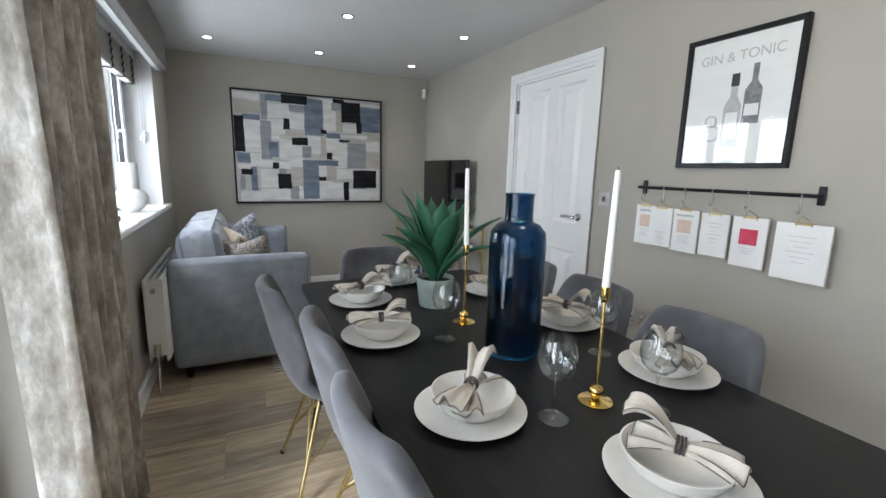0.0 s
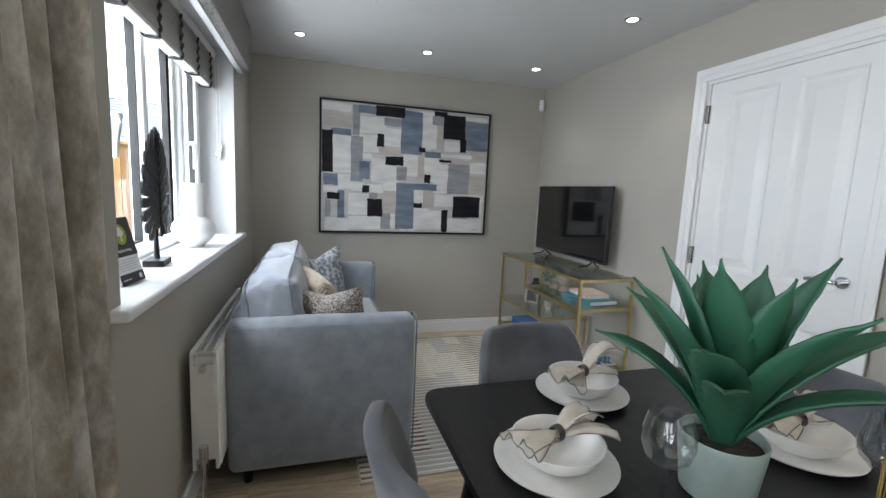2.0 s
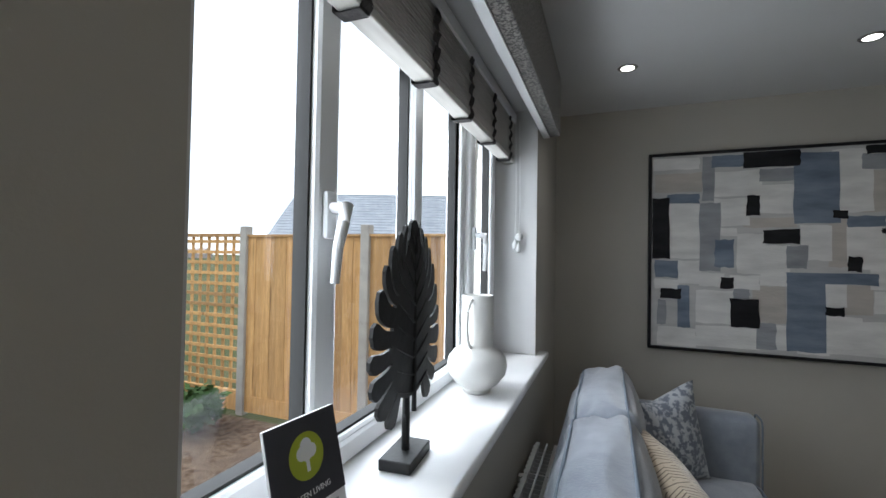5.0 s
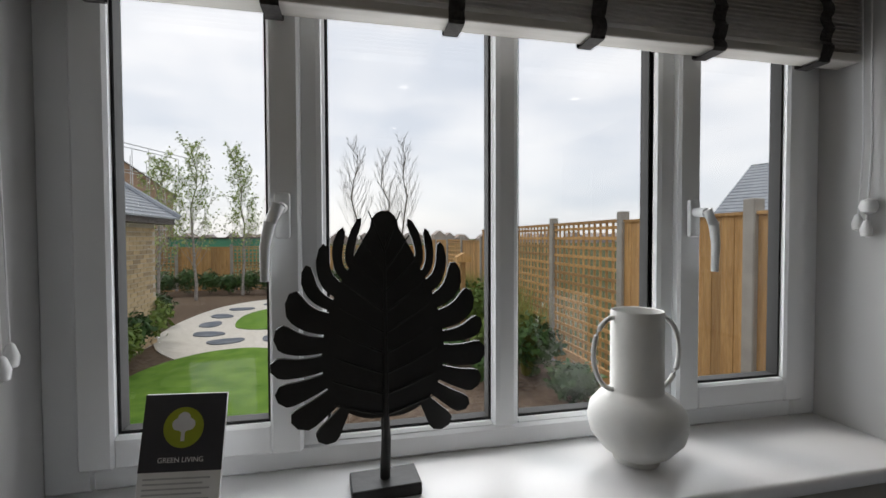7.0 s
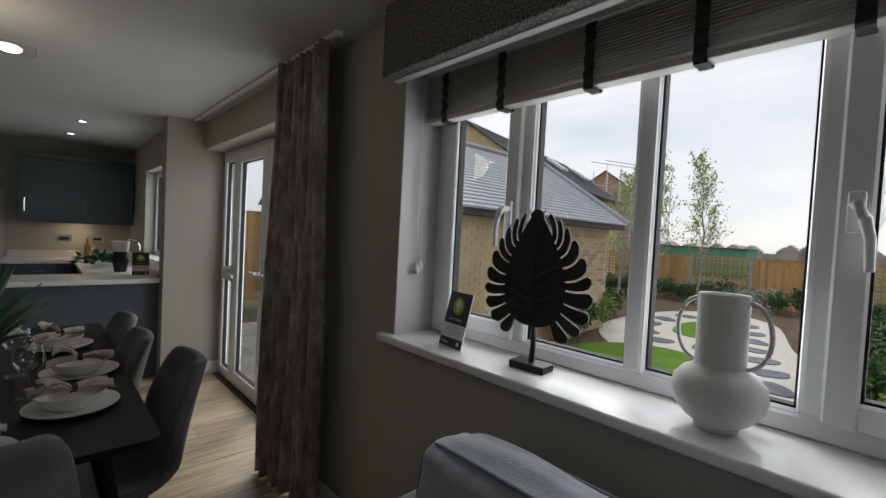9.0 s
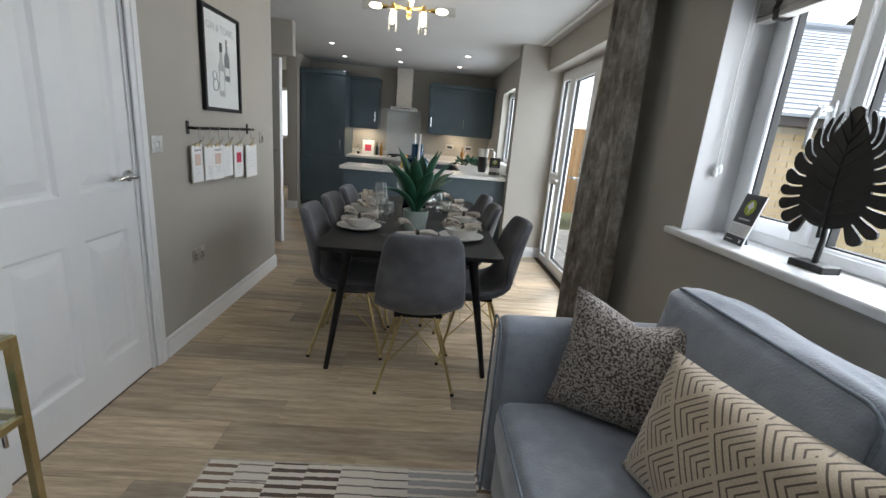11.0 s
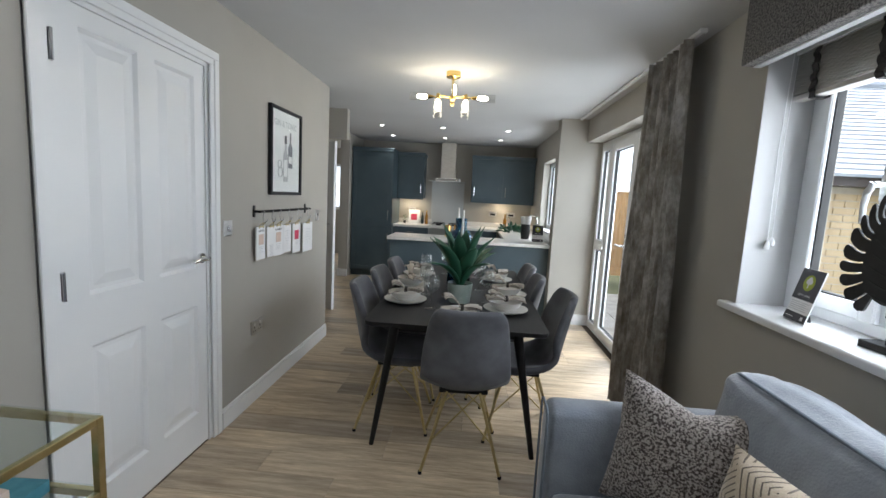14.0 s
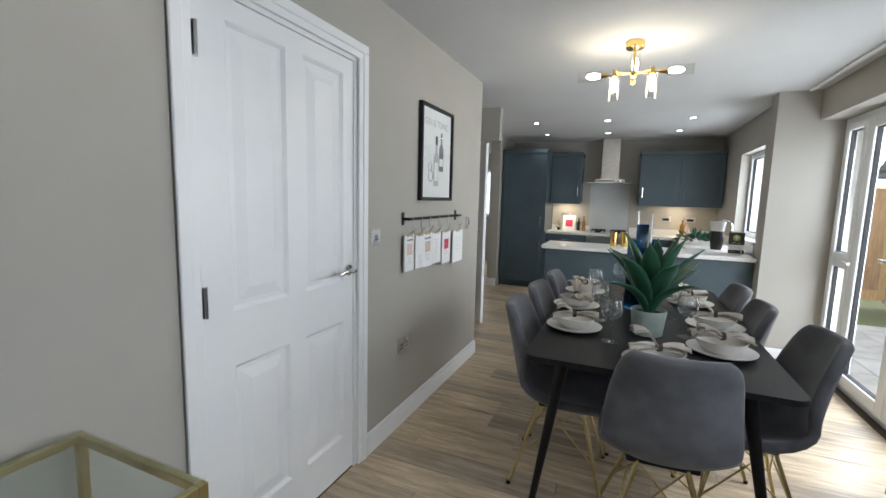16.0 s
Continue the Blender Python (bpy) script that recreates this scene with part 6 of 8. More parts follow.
chess()
bb = thing("gift_box", "blue cardboard box on the lowest shelf", "box", (2.33, -0.48, 0.177))
part("box_body", box(2.25, 2.42, -0.60, -0.36, 0.177, 0.222, 0.003), M_BLUEBOX, bb)
part("lid", box(2.247, 2.423, -0.603, -0.357, 0.2225, 0.238, 0.003), M_BLUEBOX, bb)
book("book", "pale blue and white book stack end on the lowest shelf", 2.36, -0.76, 0.177, 0.19, 0.25, 0.03, 12, M_PAPER)
book("book", "blue book lying on a white book", 2.36, -0.78, 0.2075, 0.17, 0.22, 0.024, -5, M_BLUEBOX)
jar = thing("jar", "dark green glazed jar on the middle shelf", "jar", (2.40, -0.48, 0.4215))
part("jar_body", lathe(bmesh.new(), [(0, 0), (0.045, 0), (0.055, 0.03), (0.055, 0.11), (0.04, 0.145), (0.028, 0.155), (0.03, 0.17), (0, 0.17)], 28, (2.40, -0.48, 0.4215)), M_JAR, jar, "", True)
part("stopper", lathe(bmesh.new(), [(0, 0.17), (0.026, 0.17), (0.026, 0.195), (0, 0.20)], 20, (2.40, -0.48, 0.4215)), M_TVFRAME, jar, "black stopper", True)


def trailing_plant(x, y, z):
    p = thing("trailing_plant", "small trailing plant in a stone pot on the glass shelf", "plant", (x, y, z))
    part("pot", lathe(bmesh.new(), [(0, 0), (0.035, 0), (0.05, 0.07), (0.046, 0.07), (0, 0.06)], 24, (x, y, z)), M_LINEN, p, "stone-coloured pot", True)
    rr = random.Random(11)
    bm = bmesh.new()
    stems = bmesh.new()
    for k in range(16):
        a = rr.uniform(0, math.tau)
        pts = []
        for t in range(7):
            u = t / 6
            r = 0.02 + 0.14 * u
            pts.append(Vector((x + r * math.cos(a) * 0.8, y + r * math.sin(a), max(z + 0.004, z + 0.07 + 0.11 * math.sin(u * 2.4) - 0.09 * u * u))))
        tube(stems, pts, 0.0012, 4)
        for q in pts[1:]:
            for s in (-1, 1):
                d = Vector((rr.uniform(-1, 1), rr.uniform(-1, 1), rr.uniform(-0.2, 0.8))).normalized()
                e = d.cross(Vector((0, 0, 1))).normalized() * 0.009
                c = q + d * 0.012
                bm.faces.new([bm.verts.new(v) for v in (q, c + e, q + d * 0.026, c - e)])
    part("foliage", bm, M_FOIL, p, "grey-green leaves")
    part("stems", stems, M_FOIL, p)


trailing_plant(2.36, -0.80, 0.4215)

# ---- things on the window sill ----
def monstera():
    """A cast monstera leaf: a broad core with curved fingers parted by narrow slits."""
    s = thing("leaf_sculpture", "black cast monstera leaf sculpture on a block stand", "sculpture", None)
    part("plinth", box(-0.064, 0.064, -0.036, 0.036, 0, 0.024, 0.002), M_LEAFBLACK, s)
    bm = bmesh.new()
    tube(bm, [(0, 0, 0.02), (0.003, 0.002, 0.10), (0.0, 0.0, 0.16)], 0.010, 10, 0.008)
    part("stem", bm, M_LEAFBLACK, s, "", True)
    low, tall_ = 0.098, 0.415

    def egg(th, k=1.0):
        """A point of the leaf's outline, th from the tip (0) down to the stalk (pi); k draws it in to the midrib."""
        c, sn = math.cos(th), max(0.0, math.sin(th))
        return Vector((0.183 * k * sn ** 0.85 * (1 - 0.25 * c), low + tall_ * (0.5 + 0.5 * c * (0.45 + 0.55 * k))))
    count = 10

    def bent(u, w, y):
        return (u, y - 0.012 + 0.16 * u * u + 0.05 * (w - 0.3) ** 2, w)

    def slab(bm, rows):
        """A thin solid from rows of points that run from side to side."""
        front = [[bm.verts.new(bent(p.x, p.y, -0.004)) for p in r] for r in rows]
        rear = [[bm.verts.new(bent(p.x, p.y, 0.004)) for p in r] for r in rows]
        for a, b, c, d in zip(front, front[1:], rear, rear[1:]):
            for i in range(len(a) - 1):
                bm.faces.new((a[i], a[i + 1], b[i + 1], b[i]))
                bm.faces.new((c[i + 1], c[i], d[i], d[i + 1]))
            bm.faces.new((a[0], b[0], d[0], c[0]))
            bm.faces.new((b[-1], a[-1], c[-1], d[-1]))
        bm.faces.new(front[0][::-1] + rear[0])
        bm.faces.new(front[-1] + rear[-1][::-1])
    blade = bmesh.new()
    core = []
    for k in range(29):
        p = egg(0.20 + (math.pi - 0.34) * k / 28, 0.60)
        core.append([Vector((p.x * t, p.y)) for t in (-1, -0.5, 0, 0.5, 1)])
    slab(blade, core)
    for side in (-1, 1):
        mouths = [0.20] + [0.42 + 2.42 * (k / (count - 1)) ** 1.08 + 0.02 * math.sin(k * 1.9 + side) for k in range(count)]

        def slit(k, q):
            """The middle of slit k, from its foot in the core (q 0) to its mouth on the outline (q 1)."""
            th = mouths[k]
            drop = 0.40 - 0.055 * k + (0.03 if k % 2 else 0.0)
            foot = egg(min(2.95, max(0.34, th + drop)), 0.54 + 0.03 * math.sin(k * 2.7 + side))
            bow = Vector((0.012, -0.014)) * (1 - k / count) * math.sin(math.pi * q)
            return foot.lerp(egg(th, 1.0), q) + bow
        for k in range(count):
            rows = []
            for i in range(13):
                q = i / 12
                up, lo = slit(k, q), slit(k + 1, q)
                mid, half = (up + lo) / 2, (lo - up) / 2
                gap = (0.0024 + 0.0022 * q) / max(half.length, 1e-4)
                keep = max(0.45, 1 - gap)
                if q > 0.80:
                    keep *= max(0.12, 1 - ((q - 0.80) / 0.205) ** 3) ** 0.5
                    mid = mid + (mid - (slit(k, 0.7) + slit(k + 1, 0.7)) / 2).normalized() * 0.012 * (q - 0.80) / 0.2
                rows.append([Vector((side * (mid + half * keep * t).x, (mid + half * keep * t).y)) for t in (-1, 0, 1)])
            slab(blade, rows)
    top = Vector((0, low + tall_ * 0.965))
    slab(blade, [[top + Vector((math.sin(radians(a)) * 0.026 * t, -math.cos(radians(a)) * 0.031)) for t in (-1, 0, 1)] for a in range(10, 175, 20)])
    slab(blade, [[Vector((w * t, low + z)) for t in (-1, 0, 1)] for w, z in ((0.026, 0.40), (0.052, 0.355), (0.088, 0.27))])
    part("leaf_blade", blade, M_LEAFBLACK, s)
    rib = bmesh.new()
    tube(rib, [(0, -0.018, 0.11), (0, -0.017, 0.30), (0, -0.013, 0.49)], 0.006, 8, 0.002)
    for side in (-1, 1):
        for k in range(9):
            z = 0.15 + k * 0.038
            ln = 0.095 * math.sin(math.pi * min(1.0, 0.42 + 0.06 * k))
            tube(rib, [(0, -0.017, z), (side * ln * 0.5, -0.0165, z + 0.012 + 0.003 * k), (side * ln, -0.0145, z + 0.026 + 0.006 * k)], 0.0030, 6, 0.0012)
    part("ribs", rib, M_LEAFBLACK, s)
    s.matrix_basis = pose(-0.102, -1.928, 1.0052, 0, 0, 94)
    return s


monstera()
hv = thing("handled_vase", "white ceramic vase with round body and ring handles", "vase", None)
prof = [(0, 0), (0.040, 0), (0.046, 0.003), (0.048, 0.014), (0.070, 0.030), (0.094, 0.06), (0.1005, 0.088), (0.096, 0.115), (0.078, 0.138), (0.056, 0.15), (0.0535, 0.156), (0.0535, 0.319), (0.052, 0.323), (0.0495, 0.321), (0.0495, 0.16), (0.03, 0.14), (0, 0.13)]
part("vase_body", lathe(bmesh.new(), prof, 48), M_VASE, hv, "", True)
for s in (-1, 1):
    pts = [(s * (0.0515 + 0.047 * math.sin(radians(a))), 0, 0.232 + 0.077 * math.cos(radians(a))) for a in range(0, 181, 12)]
    part("handle", tube(bmesh.new(), pts, 0.0052, 10), M_VASE, hv, "thin ring handle", True)
hv.matrix_basis = pose(-0.098, -1.392, 1.0052, 0, 0, 86)

sign = thing("information_board", "small charcoal and white leaning information board", "sign", None)
part("panel", box(-0.0675, 0.0675, -0.003, 0.003, 0, 0.213, 0.001), M_PAPER, sign)
part("printed_head", box(-0.0672, 0.0672, -0.0042, -0.0031, 0.088, 0.2125), M_CHARCOAL, sign, "charcoal printed heading")
part("printed_foot", box(-0.0672, 0.0672, -0.0042, -0.0031, 0.0005, 0.034), M_CHARCOAL, sign, "charcoal printed foot")
bm = bmesh.new()
vs = [bm.verts.new((0.033 * math.cos(k * math.tau / 32), -0.0046, 0.158 + 0.033 * math.sin(k * math.tau / 32))) for k in range(32)]
bm.faces.new(vs)
part("printed_disc", bm, M_LIME, sign, "lime green printed disc")
bm = bmesh.new()
for cx, cz, r in ((-0.009, 0.163, 0.010), (0.009, 0.163, 0.010), (0.0, 0.172, 0.011), (0.0, 0.160, 0.010)):
    vs = [bm.verts.new((cx + r * math.cos(k * math.tau / 20), -0.0050 - 0.0001 * (cz > 0.165) - 0.0001 * (cx > 0) , cz + r * math.sin(k * math.tau / 20))) for k in range(20)]
    bm.faces.new(vs)
quad_box(bm, -0.003, 0.003, -0.0054, -0.0048, 0.136, 0.156)
part("printed_tree", bm, M_PAPER, sign, "white tree shape")
letters("GREEN LIVING", 0.0115, Matrix.Translation((0, -0.0048, 0.106)) @ Matrix.Rotation(radians(90), 4, "X"), M_PAPER, sign)
for k in range(5):
    part("printed_line", box(-0.058, 0.05 - 0.012 * (k % 2), -0.0036, -0.0031, 0.076 - k * 0.008, 0.0785 - k * 0.008), M_PRINT_PALE, sign, "illegible grey print")
part("printed_line", box(-0.055, -0.012, -0.0048, -0.0043, 0.014, 0.0165), M_PAPER, sign)
part("printed_mark", box(0.036, 0.05, -0.0048, -0.0043, 0.010, 0.024), M_PAPER, sign)
part("strut", prism(bmesh.new(), [(0.003, 0.10), (0.003, 0.11), (0.055, 0.006), (0.05, 0.0)], "x", -0.012, 0.012), M_CHARCOAL, sign, "folding back strut")
sign.matrix_basis = pose(-0.0635, -2.275, 1.0055, -14, 0, 83)


# ---- kitchen ----
def shaker_door(parent, x0, x1, z0, z1, y, handle=None):
    """A framed door in the plane y, facing +y."""
    bm = box(x0 + 0.002, x1 - 0.002, y - 0.019, y - 0.007, z0 + 0.002, z1 - 0.002)
    f = 0.07
    for q in ((x0 + 0.002, x0 + f, z0 + 0.002, z1 - 0.002), (x1 - f, x1 - 0.002, z0 + 0.002, z1 - 0.002), (x0 + f, x1 - f, z0 + 0.002, z0 + f), (x0 + f, x1 - f, z1 - f, z1 - 0.002)):
        quad_box(bm, q[0], q[1], y - 0.008, y, q[2], q[3], 0.0015)
    d = part("cabinet_door", bm, M_KITCHEN, parent)
    if handle:
        hx, hz0, hz1 = handle
        bm = bmesh.new()
        tube(bm, [(hx, y, hz0), (hx, y + 0.028, hz0 + 0.004), (hx, y + 0.03, (hz0 + hz1) / 2), (hx, y + 0.028, hz1 - 0.004), (hx, y, hz1)], 0.006, 8)
        part("handle", bm, M_CHROME, d, "chrome bow handle", True)
    return d


tall = thing("tall_cabinet", "tall blue-grey shaker larder cabinet", "cabinet", (2.95, -8.0, 0))
part("carcass", box(2.605, 3.285, -8.385, -7.67, 0.10, 2.10), M_KITCHEN, tall)
part("plinth", box(2.605, 3.285, -8.385, -7.72, 0.0, 0.10), M_KITCHEN, tall)
part("cornice", box(2.59, 3.29, -8.39, -7.635, 2.10, 2.165, 0.012, 2), M_KITCHEN, tall)
part("end_panel", box(2.595, 2.605, -8.385, -7.66, 0.0, 2.10), M_KITCHEN, tall)
shaker_door(tall, 2.61, 3.28, 0.11, 0.86, -7.648, (2.66, 0.60, 0.76))
shaker_door(tall, 2.61, 3.28, 0.865, 2.095, -7.648, (2.66, 0.98, 1.14))


def wall_cabinet(x0, x1, doors, handle_sides):
    c = thing("wall_cabinet", "blue-grey shaker wall cabinet with cornice", "cabinet", ((x0 + x1) / 2, -8.2, 1.36), "kitchen wall cabinets")
    part("carcass", box(x0, x1, -8.395, -8.07, 1.37, 2.09), M_KITCHEN, c)
    part("cornice", box(x0 - 0.012, x1 + 0.012, -8.395, -8.03, 2.09, 2.15, 0.012, 2), M_KITCHEN, c)
    part("light_pelmet", box(x0, x1, -8.07, -8.05, 1.345, 1.372), M_KITCHEN, c)
    w = (x1 - x0) / doors
    for k in range(doors):
        a = x0 + k * w
        hx = a + 0.05 if handle_sides[k] < 0 else a + w - 0.05
        shaker_door(c, a, a + w, 1.372, 2.088, -8.05, (hx, 1.46, 1.62))
    part("under_light", box((x0 + x1) / 2 - 0.06, (x0 + x1) / 2 + 0.06, -8.25, -8.15, 1.362, 1.3695), M_LED, c, "lit strip under the cabinet")
    area_lamp("under_cabinet_lamp", look(((x0 + x1) / 2, -8.2, 1.358), ((x0 + x1) / 2, -8.2, 0.9)), 0.14, 0.08, 2.4, (1.0, 0.76, 0.44))
    return c


wall_cabinet(2.125, 2.59, 1, (-1,))
wall_cabinet(0.215, 1.295, 2, (1, 1))


def base_unit(x0, x1):
    c = thing("base_cabinet", "blue-grey shaker base cabinet", "cabinet", ((x0 + x1) / 2, -8.1, 0), "kitchen base cabinets")
    part("carcass", box(x0, x1, -8.395, -7.825, 0.12, 0.87), M_KITCHEN, c)
    part("plinth", box(x0, x1, -8.395, -7.87, 0.0, 0.12), M_KITCHEN, c)
    shaker_door(c, x0, x1, 0.13, 0.70, -7.803, None)
    shaker_door(c, x0, x1, 0.705, 0.865, -7.803, None)
    bm = bmesh.new()
    xm = (x0 + x1) / 2
    tube(bm, [(xm - 0.06, -7.803, 0.79), (xm - 0.055, -7.775, 0.79), (xm + 0.055, -7.775, 0.79), (xm + 0.06, -7.803, 0.79)], 0.005, 8)
    part("handle", bm, M_CHROME, c, "chrome bow handle", True)


for a, b in ((0.82, 1.395), (1.99, 2.59)):
    base_unit(a, b)
oven = thing("oven", "black built-in oven below the hob", "oven", (1.69, -8.1, 0))
part("oven_body", box(1.40, 1.985, -8.395, -7.83, 0.12, 0.87), M_TVFRAME, oven)
part("oven_door", box(1.402, 1.983, -7.83, -7.808, 0.22, 0.74, 0.004), M_SCREEN, oven, "black glass oven door")
part("control_panel", box(1.402, 1.983, -7.83, -7.808, 0.745, 0.868, 0.003), M_STEEL, oven, "steel control panel")
bm = bmesh.new()
tube(bm, [(1.46, -7.81, 0.70), (1.46, -7.775, 0.70), (1.92, -7.775, 0.70), (1.92, -7.81, 0.70)], 0.008, 8)
part("oven_handle", bm, M_STEEL, oven, "", True)
wt = thing("worktop", "white laminate worktop along the kitchen walls", "worktop", (1.4, -8.1, 0.89))
bm = box(0.205, 2.592, -8.395, -7.785, 0.872, 0.91, 0.004, 2)
quad_box(bm, 0.205, 0.81, -7.784, -6.21, 0.872, 0.91, 0.004, 2)
part("worktop_slab", bm, M_WORKTOP, wt)
for q in ((0.222, 1.39, -8.396, -8.38), (1.985, 2.592, -8.396, -8.38), (0.204, 0.22, -8.396, -6.21)):
    part("upstand", box(*q, 0.911, 0.99, 0.002), M_WORKTOP, wt)
sink_run = thing("sink_cabinet", "blue-grey base cabinets under the sink", "cabinet", (0.5, -7.0, 0))
part("carcass", box(0.205, 0.78, -7.78, -6.215, 0.0, 0.871), M_KITCHEN, sink_run)
tap = thing("tap", "tall chrome kitchen tap by the window", "tap", (0.32, -6.72, 0.91))
bm = bmesh.new()
tube(bm, [(0.32, -6.72, 0.911), (0.32, -6.72, 1.16), (0.34, -6.72, 1.21), (0.40, -6.72, 1.22), (0.45, -6.72, 1.19), (0.46, -6.72, 1.14)], 0.012, 10)
part("spout", bm, M_CHROME, tap, "", True)
part("lever", tube(bmesh.new(), [(0.32, -6.72, 0.99), (0.32, -6.66, 1.02)], 0.006, 8), M_CHROME, tap, "", True)
splash = thing("splashback", "pale glass splashback behind the hob", "splashback", (1.69, -8.39, 1.3))
part("glass_sheet", box(1.42, 2.01, -8.399, -8.392, 0.912, 1.67, 0.001), M_SPLASH, splash)


def hood():
    h = thing("cooker_hood", "brushed steel chimney cooker hood with flat glass canopy", "cooker hood", (1.69, -8.2, 1.7))
    part("chimney", box(1.59, 1.85, -8.397, -8.16, 1.735, H - 0.003, 0.003), M_STEEL, h)
    part("chimney_sleeve", box(1.598, 1.842, -8.395, -8.168, 2.02, H - 0.004, 0.002), M_STEEL, h)
    part("motor_housing", box(1.50, 1.93, -8.397, -7.99, 1.683, 1.737, 0.006, 2), M_STEEL, h)
    part("canopy", box(1.40, 2.03, -8.397, -7.92, 1.671, 1.682, 0.003, 2), M_SPLASH, h, "flat glass canopy")
    part("control_strip", box(1.52, 1.91, -7.991, -7.982, 1.688, 1.728, 0.002), M_CHROME, h, "polished control strip")
    for x in (1.60, 1.68, 1.76, 1.84):
        part("button", tube(bmesh.new(), [(x, -7.983, 1.708), (x, -7.975, 1.708)], 0.009, 10), M_CHROME, h, "", True)


hood()
hob = thing("gas_hob", "black gas hob with pan supports", "hob", (1.69, -8.1, 0.91))
part("hob_plate", box(1.41, 1.975, -8.34, -7.84, 0.9105, 0.92, 0.003), M_STEEL, hob)
for bx in (1.55, 1.83):
    for by in (-8.22, -7.97):
        part("burner", lathe(bmesh.new(), [(0, 0.03), (0.035, 0.028), (0.045, 0.012), (0.05, 0.0), (0, 0)], 18, (bx, by, 0.92)), M_BLACK, hob, "", True)
        bm = bmesh.new()
        quad_box(bm, bx - 0.10, bx + 0.10, by - 0.006, by + 0.006, 0.945, 0.957)
        quad_box(bm, bx - 0.006, bx + 0.006, by - 0.10, by + 0.10, 0.9455, 0.9575)
        for dx, dy in ((-0.095, 0), (0.095, 0), (0, -0.095), (0, 0.095)):
            quad_box(bm, bx + dx - 0.005, bx + dx + 0.005, by + dy - 0.005, by + dy + 0.005, 0.92, 0.946)
        part("pan_support", bm, M_BLACK, hob)

isl = thing("peninsula", "blue-grey kitchen peninsula panel facing the dining table", "cabinet", (1.28, -5.95, 0))
part("back_panel", box(0.302, 2.225, -5.745, -5.72, 0.0, 0.87, 0.002), M_KITCHEN, isl)
part("carcass", box(0.302, 2.225, -6.20, -5.746, 0.0, 0.868), M_KITCHEN, isl)
iw = thing("peninsula_worktop", "white laminate worktop on the peninsula", "worktop", (1.28, -5.95, 0.89))
part("worktop_slab", box(0.302, 2.262, -6.209, -5.66, 0.8705, 0.91, 0.005, 2), M_WORKTOP, iw)

for wx in (0.55, 0.88, 2.36):
    p = thing("wall_socket", "brushed steel kitchen wall socket", "socket", (wx, -8.4, 1.15))
    part("plate", box(wx - 0.07, wx + 0.07, -8.401, -8.393, 1.11, 1.195, 0.002), M_STEEL, p)
    part("outlet", box(wx - 0.045, wx + 0.045, -8.3935, -8.3915, 1.125, 1.16), M_DARK, p)


def small_bottle(x, y, z, r, h, material, label):
    b = thing("bottle", label, "bottle", (x, y, z))
    part("bottle_body", lathe(bmesh.new(), [(0, 0), (r, 0), (r, h * 0.6), (r * 0.4, h * 0.75), (r * 0.4, h * 0.95), (0, h * 0.95)], 16, (x, y, z)), material, b, "", True)
    part("cap", lathe(bmesh.new(), [(0, h * 0.95), (r * 0.45, h * 0.95), (r * 0.45, h), (0, h)], 12, (x, y, z)), M_BRASS, b, "brass cap", True)


M_AMBER = mat("amber_oil", (0.25, 0.12, 0.02), 0.15, color2=(0.3, 0.15, 0.03), scale=10)
small_bottle(2.07, -8.26, 0.9105, 0.028, 0.24, M_AMBER, "amber oil bottle on the worktop")
small_bottle(2.15, -8.30, 0.9105, 0.025, 0.22, M_JAR, "dark bottle on the worktop")
small_bottle(0.66, -8.28, 0.9105, 0.03, 0.25, M_AMBER, "amber bottle beside the mugs")
small_bottle(0.60, -8.22, 0.9105, 0.03, 0.20, M_PEACH, "pink bottle beside the mugs")
cb = thing("recipe_book", "white recipe book with a red picture standing on the worktop", "book", (2.30, -8.25, 0.91))
bm = box(-0.10, 0.10, -0.008, 0.008, 0, 0.25)
bmesh.ops.transform(bm, matrix=Matrix.Translation((2.30, -8.25, 0.9105)) @ Matrix.Rotation(radians(12), 4, "X"), verts=bm.verts)
part("cover", bm, M_PAPER, cb)
bm = box(-0.055, 0.055, 0.0082, 0.0095, 0.06, 0.17, 0.0)
bmesh.ops.transform(bm, matrix=Matrix.Translation((2.30, -8.25, 0.9105)) @ Matrix.Rotation(radians(12), 4, "X"), verts=bm.verts)
part("cover_picture", bm, M_RED, cb)
bowl_k = thing("kitchen_bowl", "small cream bowl on the worktop", "bowl", (0.50, -8.2, 0.91))
part("bowl_body", lathe(bmesh.new(), [(0, 0), (0.04, 0), (0.07, 0.05), (0.066, 0.05), (0, 0.01)], 20, (0.50, -8.2, 0.9105)), M_CERAMIC, bowl_k, "", True)


def leafy(name, label, x, y, z, r, h, n, seed, material, pot=None):
    p = thing(name, label, "plant", (x, y, z))
    if pot:
        part("pot", lathe(bmesh.new(), [(0, 0), (r * 0.35, 0), (r * 0.45, h * 0.3), (0, h * 0.3)], 18, (x, y, z)), pot, p, "", True)
    rr = random.Random(seed)
    bm = bmesh.new()
    for _ in range(n):
        d = Vector((rr.gauss(0, 1), rr.gauss(0, 1), abs(rr.gauss(0.5, 0.8)))).normalized()
        q = Vector((x, y, z + h * 0.3)) + Vector((d.x * r, d.y * r, d.z * h * 0.7)) * rr.uniform(0.25, 1)
        e = d.cross(Vector((rr.uniform(-1, 1), rr.uniform(-1, 1), 1))).normalized() * r * 0.10
        bm.faces.new([bm.verts.new(v) for v in (q, q + d * r * 0.16 + e, q + d * r * 0.36, q + d * r * 0.16 - e)])
    part("foliage", bm, material, p)


